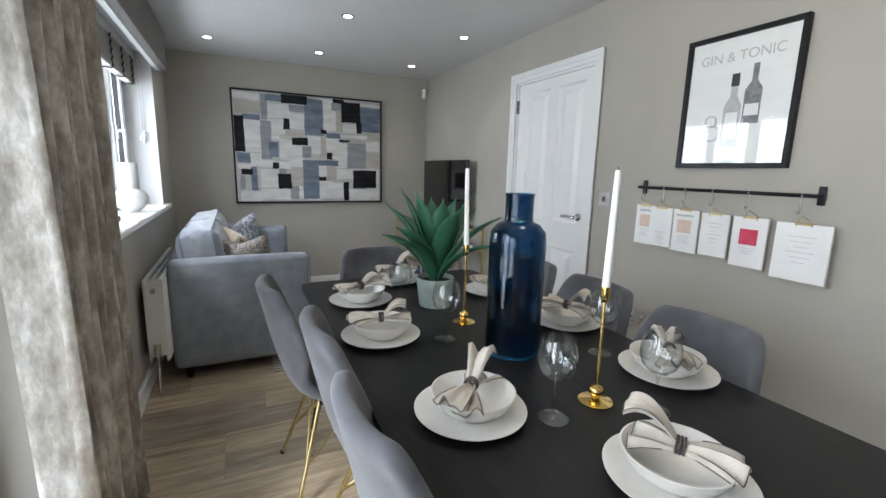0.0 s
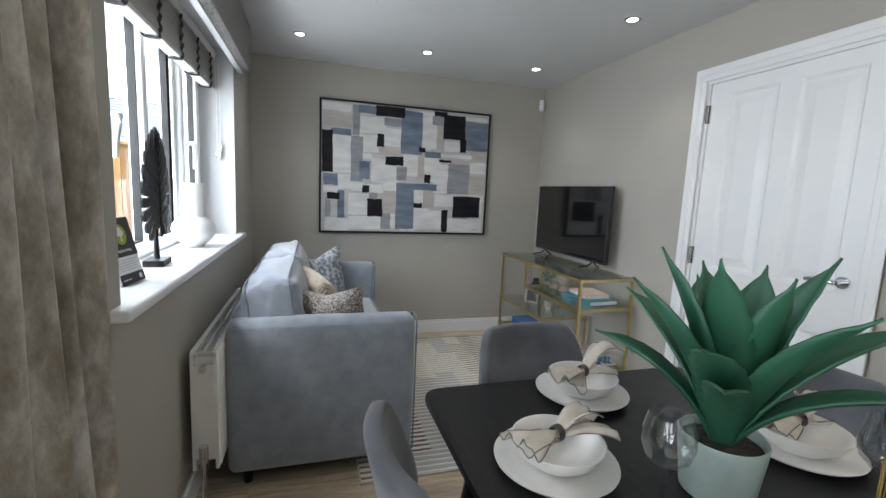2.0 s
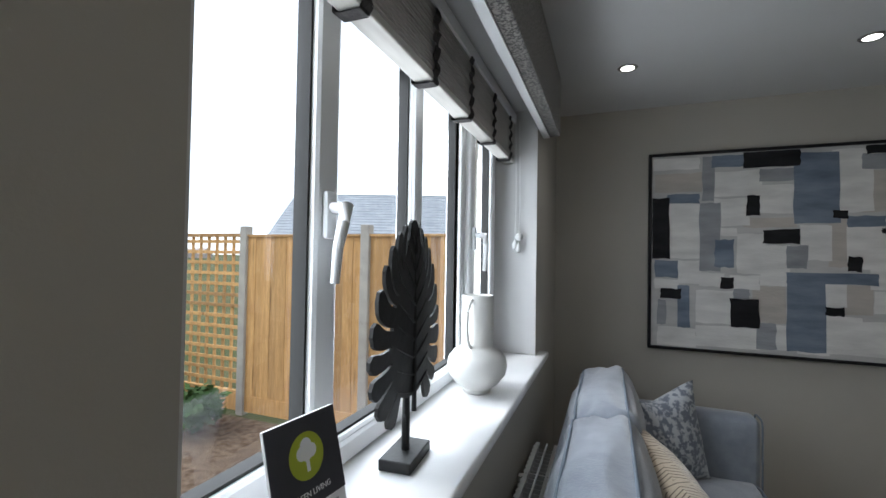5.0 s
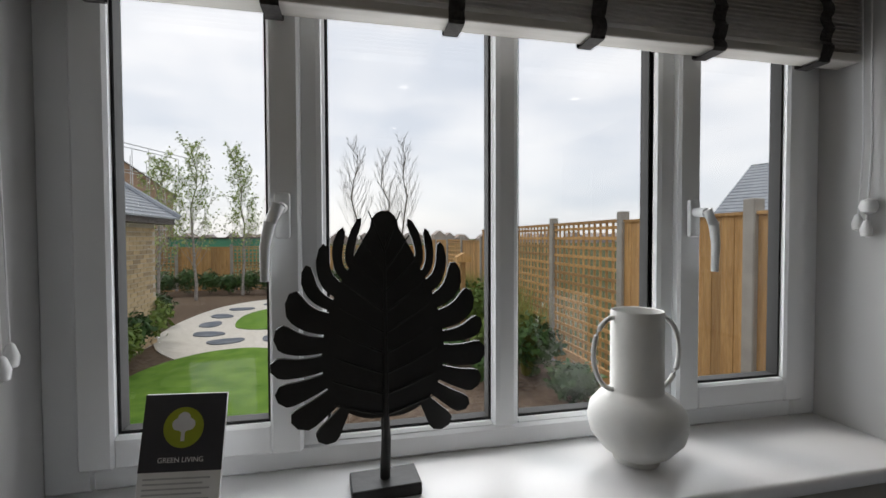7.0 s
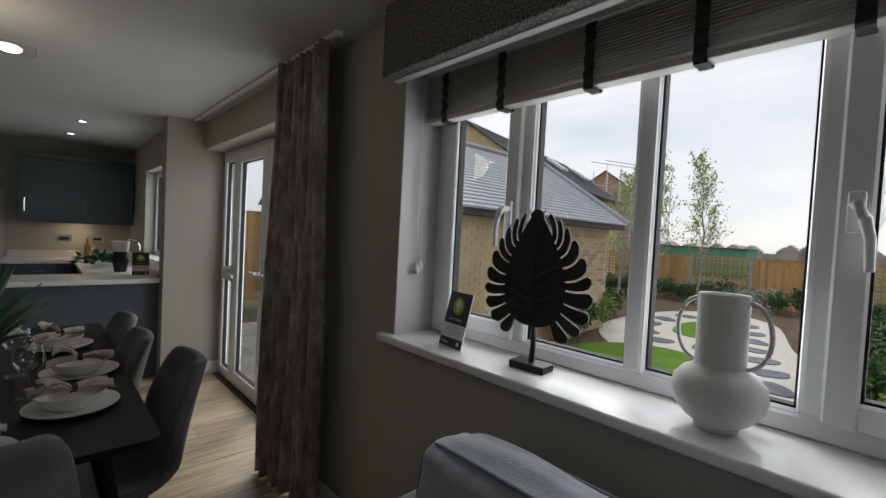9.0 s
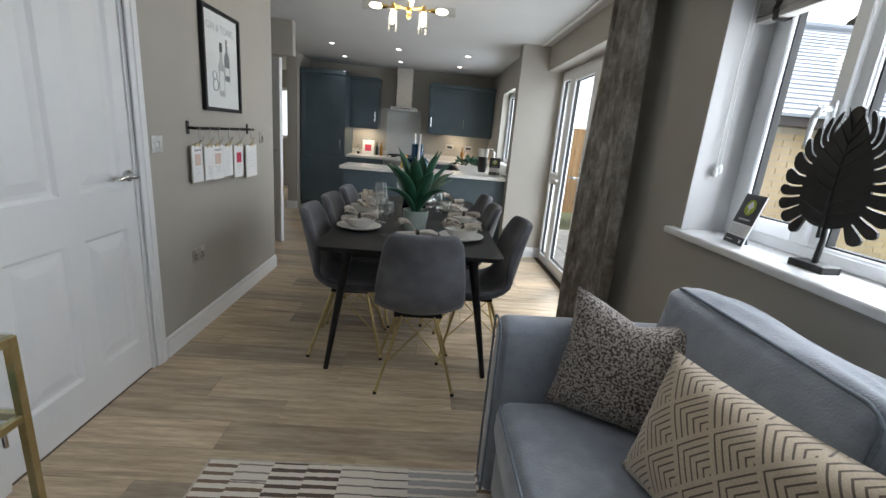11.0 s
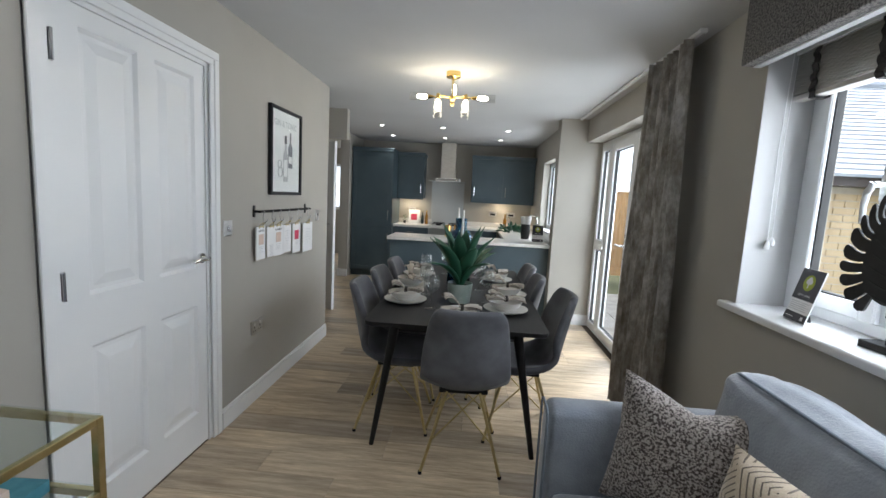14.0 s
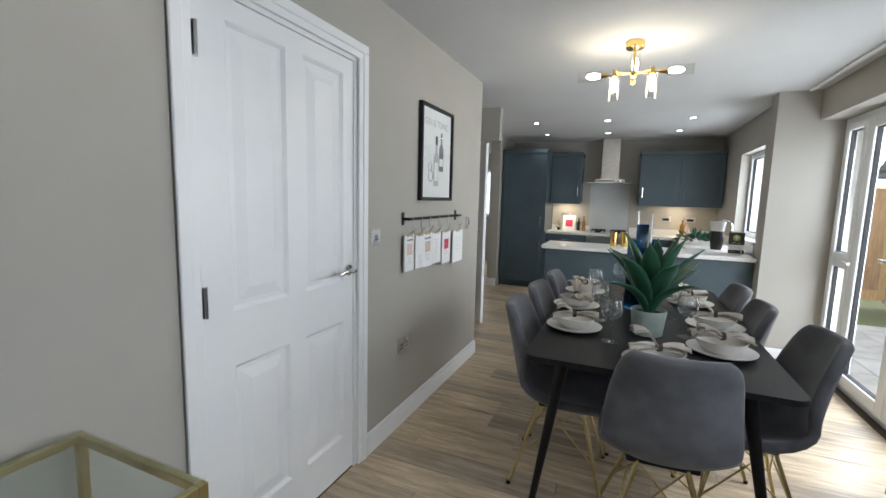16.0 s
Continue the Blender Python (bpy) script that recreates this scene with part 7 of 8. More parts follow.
M_STONE = mat("mottled_stoneware", (0.30, 0.26, 0.20), 0.7, color2=(0.42, 0.37, 0.30), scale=30, bump=0.15, bump_scale=90)
gob = thing("footed_bowl", "brown stoneware footed bowl on the upper glass shelf", "bowl", (2.36, -1.0, 0.6217))
part("bowl_body", lathe(bmesh.new(), [(0, 0), (0.045, 0), (0.048, 0.008), (0.028, 0.03), (0.026, 0.045), (0.055, 0.065), (0.074, 0.10), (0.076, 0.128), (0.071, 0.128), (0.066, 0.10), (0.04, 0.075), (0, 0.068)], 32, (2.36, -1.0, 0.6217)), M_STONE, gob, "", True)
leafy("eucalyptus_sprig", "small grey-green sprig trailing over the glass shelf", 2.34, -0.885, 0.6217, 0.10, 0.16, 110, 17, M_FOIL, M_STONE)
pf = thing("photo_frame", "small pale photo frame with a dark picture on the middle shelf", "picture frame", None)
bm = bmesh.new()
for q in ((-0.06, -0.045, 0.0, 0.155), (0.045, 0.06, 0.0, 0.155), (-0.045, 0.045, 0.0, 0.015), (-0.045, 0.045, 0.14, 0.155)):
    quad_box(bm, q[0], q[1], -0.009, 0.009, q[2], q[3], 0.002)
part("frame_border", bm, M_STONE, pf)
part("picture", box(-0.045, 0.045, -0.004, 0.004, 0.015, 0.14), M_CHARCOAL, pf, "dark picture")
part("strut", prism(bmesh.new(), [(0.009, 0.09), (0.009, 0.10), (0.055, 0.004), (0.05, 0.0)], "x", -0.01, 0.01), M_CHARCOAL, pf)
pf.matrix_basis = pose(2.30, -0.60, 0.4218, -8, 0, -50)

leafy("herb_pot", "small green herb in a pot on the worktop", 2.46, -8.22, 0.9105, 0.06, 0.16, 60, 3, M_AGAVE, M_TVFRAME)
leafy("foliage_bunch", "dark green foliage lying on the worktop", 0.62, -6.9, 0.9105, 0.22, 0.14, 160, 5, M_AGAVE)
kv = thing("kitchen_vase", "black and white vase on the worktop", "vase", (0.52, -6.35, 0.91))
part("vase_body", lathe(bmesh.new(), [(0, 0), (0.05, 0), (0.065, 0.10), (0.06, 0.2), (0, 0.2)], 24, (0.52, -6.35, 0.9105)), M_TVFRAME, kv, "", True)
part("vase_neck", lathe(bmesh.new(), [(0.0, 0.2), (0.062, 0.2), (0.075, 0.30), (0.07, 0.30), (0, 0.24)], 24, (0.52, -6.35, 0.9105)), M_VASE, kv, "white upper half", True)
ks = copy_thing(sign, pose(0.40, -6.02, 0.9105, -13, 0, 176))
ks["label"] = "charcoal information board on the peninsula worktop"
for gx in (1.43, 1.54):
    gc = thing("gold_tumbler", "polished gold tumbler on the peninsula", "tumbler", (gx, -6.0, 0.91), "gold tumblers")
    part("cup", lathe(bmesh.new(), [(0, 0), (0.038, 0), (0.042, 0.15), (0.039, 0.15), (0.036, 0.01), (0, 0.01)], 24, (gx, -6.0, 0.9105)), M_BRASS, gc, "", True)

# ---- garden ----
G = -0.35


def ground_material(name, a, b, scale, bump, bscale):
    return mat(name, a, 0.95, color2=b, scale=scale, detail=8, bump=bump, bump_scale=bscale, spec=0.1)


M_GROUND = ground_material("rough_ground", (0.07, 0.085, 0.035), (0.12, 0.12, 0.06), 0.6, 0.4, 6)
M_LAWN = ground_material("mown_lawn", (0.10, 0.21, 0.03), (0.19, 0.33, 0.055), 3, 0.8, 90)
M_GRAVEL = ground_material("white_gravel", (0.62, 0.58, 0.51), (0.80, 0.76, 0.69), 30, 0.8, 60)
M_MULCH = ground_material("bark_mulch", (0.09, 0.06, 0.04), (0.20, 0.15, 0.11), 14, 1.0, 40)
M_SLATE = ground_material("slate_stone", (0.13, 0.15, 0.18), (0.22, 0.24, 0.27), 4, 0.3, 30)
M_PATIO = ground_material("pale_paving", (0.42, 0.40, 0.37), (0.54, 0.52, 0.48), 5, 0.15, 60)
M_CONCRETE = ground_material("concrete_post", (0.36, 0.34, 0.31), (0.44, 0.42, 0.38), 6, 0.2, 60)
M_SHRUB = mat("shrub_leaf", (0.025, 0.07, 0.018), 0.55, color2=(0.07, 0.14, 0.035), scale=2.0, spec=0.3)
M_SHRUB_PALE = mat("young_shrub_leaf", (0.10, 0.17, 0.03), 0.6, color2=(0.20, 0.27, 0.06), scale=2.0, spec=0.3)
M_BIRCH = mat("birch_leaf", (0.30, 0.40, 0.12), 0.6, color2=(0.46, 0.53, 0.22), scale=1.2, spec=0.3)
M_BARK = mat("grey_bark", (0.12, 0.10, 0.085), 0.9, color2=(0.22, 0.19, 0.16), scale=12, stretch=(1, 1, 4), bump=0.5, bump_scale=30)
M_BIRCHBARK = mat("birch_bark", (0.45, 0.43, 0.40), 0.8, color2=(0.25, 0.22, 0.2), scale=9, stretch=(1, 1, 5), bump=0.3)
M_ROOF = mat("grey_roof_tile", (0.27, 0.295, 0.33), 0.5, color2=(0.34, 0.365, 0.40), scale=3, bump=0.2, bump_scale=20)
M_ROOFDARK = mat("dark_roof_tile", (0.055, 0.06, 0.07), 0.75, color2=(0.085, 0.09, 0.10), scale=3, bump=0.2, bump_scale=20)
M_BRICKWALL = mat("buff_brick_wall", (0.62, 0.48, 0.30), 0.9, color2=(0.50, 0.38, 0.23), scale=3, detail=6, bump=0.3, bump_scale=40)
M_MORTAR = mat("pale_mortar", (0.50, 0.45, 0.38), 0.95, color2=(0.56, 0.51, 0.44), scale=10)
M_FASCIA = mat("dark_brown_fascia", (0.04, 0.03, 0.026), 0.5, color2=(0.06, 0.045, 0.04), scale=4)
M_TIMBERFRAME = mat("site_timber", (0.40, 0.26, 0.18), 0.85, color2=(0.46, 0.31, 0.22), scale=4)
M_GREENHUT = mat("green_site_cabin", (0.06, 0.25, 0.15), 0.6, color2=(0.08, 0.30, 0.18), scale=1)
# horizon haze is mixed into this colour: reddish roofs made paler and greyer
M_FARHAZE = mat("hazed_far_roofs", (0.34, 0.31, 0.30), 0.9, color2=(0.46, 0.38, 0.33), scale=0.15, detail=3)

bm = bmesh.new()
vs = [bm.verts.new(v) for v in ((-900, -900, G - 0.03), (900, -900, G - 0.03), (900, 900, G - 0.03), (-900, 900, G - 0.03))]
bm.faces.new(vs)
setting("ground", bm, M_GROUND, "rough green ground reaching to the horizon", "ground")
setting("garden_bed", prism(bmesh.new(), [(-0.37, 0.9), (-17.0, 0.9), (-17.0, -9.0), (-0.37, -5.2)], "z", G - 0.2, G - 0.012), M_MULCH, "bark-mulched planting bed", "soil")


def smooth_loop(pts, n=6):
    out = []
    m = len(pts)
    for i in range(m):
        p0, p1, p2, p3 = (Vector(pts[(i + k - 1) % m]) for k in range(4))
        for k in range(n):
            t = k / n
            out.append(tuple(0.5 * ((2 * p1) + (-p0 + p2) * t + (2 * p0 - 5 * p1 + 4 * p2 - p3) * t * t + (-p0 + 3 * p1 - 3 * p2 + p3) * t ** 3)))
    return out


setting("lawn", prism(bmesh.new(), smooth_loop([(-1.9, -2.3), (-4.6, -2.45), (-6.0, -2.75), (-6.9, -3.5), (-6.7, -4.4), (-5.6, -4.9), (-3.6, -4.6), (-1.9, -4.0)]), "z", G - 0.1, G + 0.012), M_LAWN, "mown green garden lawn with curved edge", "lawn")
setting("lawn_island", prism(bmesh.new(), smooth_loop([(-8.6, -3.4), (-10.4, -3.5), (-11.2, -4.0), (-10.2, -4.5), (-8.7, -4.3)]), "z", G - 0.1, G + 0.014), M_LAWN, "small oval lawn inside the gravel path", "lawn")
setting("gravel_path", prism(bmesh.new(), smooth_loop([(-4.2, -1.9), (-6.6, -1.7), (-9.2, -2.4), (-12.0, -3.1), (-13.0, -4.3), (-11.8, -5.4), (-9.2, -5.7), (-7.2, -5.2), (-5.4, -3.6), (-4.4, -2.6)]), "z", G - 0.1, G + 0.002), M_GRAVEL, "white gravel garden path with slate stepping stones", "path")
patio = thing("patio", "pale grey paving slabs outside the French doors", "paving", (-1.8, -5.2, G), kind="structure")
slab_bm = box(-0.296, 0.296, -0.296, 0.296, -0.04, 0.04, 0.006)
slab0 = part("paving_slab", slab_bm, M_PATIO, patio)
for i in range(4):
    for j in range(11):
        o = slab0 if i == j == 0 else new("paving_slab", slab0.data)
        o.parent = patio
        o.matrix_parent_inverse = patio.matrix_basis.inverted()
        o.matrix_basis = pose(-0.70 - i * 0.6, -2.6 - j * 0.6, G + 0.03)
stone0 = None
srng = random.Random(21)
STONES = [(-5.0, -2.15), (-5.9, -2.15), (-6.7, -2.35), (-7.5, -2.6), (-8.3, -2.85), (-9.2, -3.0), (-10.1, -3.2), (-11.1, -3.5), (-11.9, -4.1), (-11.2, -4.8), (-10.2, -5.0), (-9.2, -4.95), (-8.2, -4.7), (-7.5, -4.2), (-7.6, -3.4)]
for sx, sy in STONES:
    if stone0 is None:
        stone0 = thing("stepping_stone", "rounded slate stepping stone set in gravel", "stepping stone", None, "stepping stones")
        bm = prism(bmesh.new(), [(0.30 * math.cos(a) * (1 + 0.10 * math.sin(3 * a)), 0.22 * math.sin(a) * (1 + 0.08 * math.cos(2 * a))) for a in [k * math.tau / 22 for k in range(22)]], "z", -0.05, 0.022)
        part("stone", bm, M_SLATE, stone0)
        stone0.matrix_basis = pose(sx, sy, G)
    else:
        copy_thing(stone0, pose(sx, sy, G, 0, 0, srng.uniform(0, 180)))


def board_mesh(w, h, t):
    bm = box(-w / 2, w / 2, -t / 2, t / 2, 0, h, 0.003)
    me = bpy.data.meshes.new("fence_board")
    bm.to_mesh(me)
    bm.free()
    me.materials.append(M_FENCE)
    return me


BOARD = board_mesh(0.118, 1.78, 0.02)


def fence_panel(x0, y0, x1, y1, top, kind="board"):
    """One fence bay from post to post: upright boards, or a trellis of laths."""
    ln = math.hypot(x1 - x0, y1 - y0)
    ang = math.degrees(math.atan2(y1 - y0, x1 - x0))
    base = top - 1.95
    f = thing("fence_panel", "honey-coloured timber " + ("close-board fence panel" if kind == "board" else "trellis fence panel"), "fence", pose(x0, y0, base, 0, 0, ang), "garden fence panels")

    def local(name, bm, m):
        ob = part(name, bm, m, None)
        ob.parent = f
        return ob
    local("post", box(-0.05, 0.05, -0.05, 0.05, -0.1, 2.02, 0.008), M_CONCRETE)
    if kind == "board":
        n = max(1, int(ln / 0.112))
        for k in range(n):
            o = new("board", BOARD)
            o.parent = f
            o.matrix_basis = pose(0.05 + (k + 0.5) * (ln - 0.1) / n, 0.006 * (k % 2), 0.12)
        local("gravel_board", box(0.05, ln - 0.05, -0.02, 0.02, -0.06, 0.12), M_FENCE)
        local("capping", box(0.05, ln - 0.05, -0.025, 0.031, 1.90, 1.925), M_FENCE)
    else:
        local("gravel_board", box(0.05, ln - 0.05, -0.02, 0.02, -0.06, 0.12), M_FENCE)
        for z in (0.12, 1.90):
            local("rail", box(0.05, ln - 0.05, -0.022, 0.022, z, z + 0.04), M_FENCE)
        nv = int((ln - 0.1) / 0.125)
        for k in range(nv + 1):
            x = 0.06 + k * (ln - 0.12) / nv
            local("lath", box(x - 0.019, x + 0.019, -0.014, 0.0, 0.16, 1.90), M_FENCE)
        for k in range(14):
            z = 0.26 + k * 0.122
            local("lath", box(0.05, ln - 0.05, 0.001, 0.016, z - 0.019, z + 0.019), M_FENCE)
    return f


for x0, x1, kind in ((-0.45, -1.95, "board"), (-1.95, -3.53, "board"), (-3.53, -5.2, "trellis"), (-5.2, -7.0, "trellis"), (-7.0, -8.8, "board"), (-8.8, -10.6, "board"), (-10.6, -12.4, "trellis"), (-12.4, -14.2, "board"), (-14.2, -16.0, "board")):
    fence_panel(x0, 0.95, x1, 0.95, 1.70 if x0 > -7.5 else 1.45, kind)
y = 0.95
for k, kind in enumerate(("board", "trellis", "board", "trellis", "board", "trellis", "board")):
    fence_panel(-16.0, y, -16.0, y - 1.8, 1.22, kind)
    y -= 1.8
for k in range(4):
    fence_panel(-6.6 + k * 1.85, -10.9, -6.6 + (k + 1) * 1.85, -10.9, 1.78, "board")


def clump_bush(x, y, r, h, n, material, seed, name="shrub", label="leafy green garden shrub"):
    p = thing(name, label, "shrub", (x, y, G), "garden shrubs")
    rr = random.Random(seed)
    bm = bmesh.new()
    for _ in range(n):
        d = Vector((rr.gauss(0, 1), rr.gauss(0, 1), rr.gauss(0.15, 0.8))).normalized()
        k = rr.uniform(0.35, 1.0) ** 0.6 * (0.82 + 0.3 * noise.noise(d * 2.2 + Vector((seed, 0, 0))))
        q = Vector((x, y, G + h * 0.5)) + Vector((d.x * r * k, d.y * r * k, d.z * h * 0.52 * k))
        s = rr.uniform(0.035, 0.075)
        a = Vector((rr.uniform(-1, 1), rr.uniform(-1, 1), rr.uniform(-0.3, 1))).normalized()
        e = a.cross(d).normalized() * s * 0.55 if abs(a.dot(d)) < 0.98 else Vector((s, 0, 0))
        bm.faces.new([bm.verts.new(v) for v in (q - a * s, q + e, q + a * s, q - e)])
    part("foliage", bm, material, p)
    st = bmesh.new()
    for k in range(5):
        a = k * math.tau / 5
        tube(st, [(x + 0.02 * math.cos(a), y + 0.02 * math.sin(a), G - 0.02), (x + r * 0.5 * math.cos(a), y + r * 0.5 * math.sin(a), G + h * 0.6)], 0.008, 5, 0.004)
    part("stems", st, M_BARK, p)


k = 0
for y in [0.2 - 0.62 * i for i in range(15)]:
    clump_bush(-14.6 + 0.2 * math.sin(k), y, 0.42, 0.85 + 0.12 * math.sin(k * 1.7), 650, M_SHRUB, 100 + k)
    k += 1
for x in [-7.4 - 0.55 * i for i in range(11)]:
    clump_bush(x, -1.15 - 0.05 * math.sin(k), 0.34, 0.75 + 0.1 * math.sin(k * 2.3), 600, M_SHRUB, 140 + k)
    k += 1
for x, y, r, h, m in ((-7.4, -5.9, 0.5, 1.0, M_SHRUB_PALE), (-6.6, -5.9, 0.4, 0.8, M_SHRUB), (-8.4, -6.0, 0.55, 0.9, M_SHRUB), (-5.6, -5.1, 0.35, 0.9, M_SHRUB_PALE), (-9.3, -6.1, 0.5, 0.8, M_SHRUB), (-4.6, 0.35, 0.45, 0.85, M_SHRUB), (-5.6, 0.2, 0.5, 0.7, M_SHRUB_PALE),
                      (-6.6, 0.3, 0.45, 1.2, M_SHRUB_PALE), (-3.6, 0.4, 0.35, 0.5, M_SHRUB), (-8.0, 0.3, 0.5, 1.0, M_SHRUB), (-6.1, -0.9, 0.4, 0.6, M_SHRUB), (-5.2, -0.6, 0.35, 0.5, M_SHRUB), (-9.2, 0.3, 0.5, 0.9, M_SHRUB_PALE)):
    clump_bush(x, y, r, h, 650, m, 200 + k)
    k += 1


M_STRAW = mat("ornamental_grass", (0.22, 0.25, 0.06), 0.7, color2=(0.36, 0.36, 0.12), scale=3.0, spec=0.2)


def grass_tuft(x, y, r, h, n, seed):
    t = thing("ornamental_grass", "tall yellow-green ornamental grass in the bed", "grass", (x, y, G), "ornamental grasses by the fence")
    rr = random.Random(seed)
    bm = bmesh.new()
    for _ in range(n):
        a, o = rr.uniform(0, math.tau), rr.uniform(0, r * 0.35)
        base = Vector((x + o * math.cos(a), y + o * math.sin(a), G - 0.02))
        ln, out = h * rr.uniform(0.6, 1.05), r * rr.uniform(0.2, 1.0)
        d = Vector((math.cos(a), math.sin(a), 0))
        w = Vector((-math.sin(a), math.cos(a), 0)) * rr.uniform(0.004, 0.008)
        mid, tip = base + d * out * 0.35 + Vector((0, 0, ln * 0.62)), base + d * out + Vector((0, 0, ln))
        vs = [bm.verts.new(v) for v in (base - w, base + w, mid + w, tip, mid - w)]
        bm.faces.new(vs)
    part("blades", bm, M_STRAW, t)


for gx, gy, gr, gh, gs in ((-4.7, 0.35, 0.35, 1.05, 61), (-5.5, 0.42, 0.4, 1.25, 62), (-6.2, 0.45, 0.4, 1.15, 63), (-7.0, 0.5, 0.45, 1.3, 64), (-8.6, 0.45, 0.45, 1.2, 65), (-9.8, 0.4, 0.4, 1.1, 66)):
    grass_tuft(gx, gy, gr, gh, 260, gs)
for x, y, r, h, m in ((-6.0, -1.55, 0.36, 0.62, M_SHRUB), (-6.55, -1.25, 0.38, 0.75, M_SHRUB), (-6.9, -0.65, 0.42, 0.7, M_SHRUB_PALE), (-5.4, -0.95, 0.3, 0.45, M_SHRUB_PALE), (-4.4, -0.25, 0.34, 0.5, M_SHRUB), (-6.9, -5.45, 0.4, 0.75, M_SHRUB), (-7.7, -5.5, 0.42, 0.85, M_SHRUB_PALE), (-6.2, -5.25, 0.34, 0.7, M_SHRUB_PALE)):
    clump_bush(x, y, r, h, 750, m, 300 + k)
    k += 1


def garden_tree(x, y, height, spread, seed, leaves, label, trunk_clear):
    t = thing("garden_tree", label, "tree", (x, y, G))
    rr = random.Random(seed)
    bark = M_BIRCHBARK if leaves else M_BARK
    bm = bmesh.new()
    tips = []
    pts = [Vector((x + 0.03 * rr.uniform(-1, 1) * i, y + 0.03 * rr.uniform(-1, 1) * i, G - 0.05 + (height + 0.05) * i / 8)) for i in range(9)]
    tube(bm, pts, 0.05, 8, 0.006)
    part("trunk", bm, bark, t, "", True)
    lb = bmesh.new()
    for k in range(46):
        u = trunk_clear + (0.97 - trunk_clear) * k / 45
        seg = min(7, int(u * 8))
        o = pts[seg].lerp(pts[seg + 1], u * 8 - seg)
        az = k * 2.4 + rr.uniform(-0.4, 0.4)
        ln = spread * (1.05 - 0.75 * (u - trunk_clear) / (1 - trunk_clear)) * rr.uniform(0.7, 1.1)
        d = Vector((math.cos(az) * 0.62, math.sin(az) * 0.62, 0.9)).normalized()
        b = [o, o + d * ln * 0.5, o + d * ln + Vector((0, 0, ln * 0.28))]
        tube(lb, b, 0.009, 5, 0.0025)
        tips.append((b[1], b[2]))
        for _ in range(7):
            s = rr.uniform(0.3, 0.98)
            o2 = b[0].lerp(b[2], s)
            d2 = (d + Vector((rr.uniform(-0.7, 0.7), rr.uniform(-0.7, 0.7), rr.uniform(0.0, 0.6)))).normalized()
            e2 = o2 + d2 * ln * rr.uniform(0.25, 0.5)
            tube(lb, [o2, e2], 0.0035, 4, 0.0015)
            tips.append((o2, e2))
    part("limbs", lb, bark, t)
    if leaves:
        fm = bmesh.new()
        for a, b in tips:
            for _ in range(leaves):
                q = a.lerp(b, rr.uniform(0.2, 1.08)) + Vector((rr.gauss(0, 0.05), rr.gauss(0, 0.05), rr.gauss(0, 0.05)))
                s = rr.uniform(0.028, 0.05)
                u = Vector((rr.uniform(-1, 1), rr.uniform(-1, 1), rr.uniform(-1, 1))).normalized() * s
                v = u.cross(Vector((rr.uniform(-1, 1), rr.uniform(-1, 1), rr.uniform(-1, 1)))).normalized() * s * 0.7
                fm.faces.new([fm.verts.new(w) for w in (q - u, q + v, q + u, q - v)])
        part("crown", fm, M_BIRCH, t, "thin fresh green leaves")


garden_tree(-14.2, -1.9, 5.1, 1.15, 31, 0, "bare young tree with upswept branches", 0.36)
garden_tree(-15.2, -0.75, 5.0, 1.05, 32, 0, "bare young tree with upswept branches", 0.36)
garden_tree(-14.9, -0.15, 5.4, 1.2, 33, 0, "bare young tree with upswept branches", 0.36)
garden_tree(-13.4, -6.6, 4.5, 1.3, 34, 4, "young birch with sparse fresh leaves", 0.2)
garden_tree(-14.3, -5.5, 4.6, 1.1, 35, 4, "young birch with sparse fresh leaves", 0.22)
garden_tree(-12.6, -7.3, 3.9, 1.2, 36, 4, "young birch with sparse fresh leaves", 0.15)
nb = thing("bird_box", "small timber bird table on a post", "bird table", (-7.3, 0.1, G))
part("post", box(-7.34, -7.26, 0.06, 0.14, G, 1.02), M_FENCE, nb)
part("house", prism(bmesh.new(), [(-0.04, 1.02), (0.24, 1.02), (0.24, 1.12), (0.1, 1.20), (-0.04, 1.12)], "x", -7.42, -7.18), M_FENCE, nb)


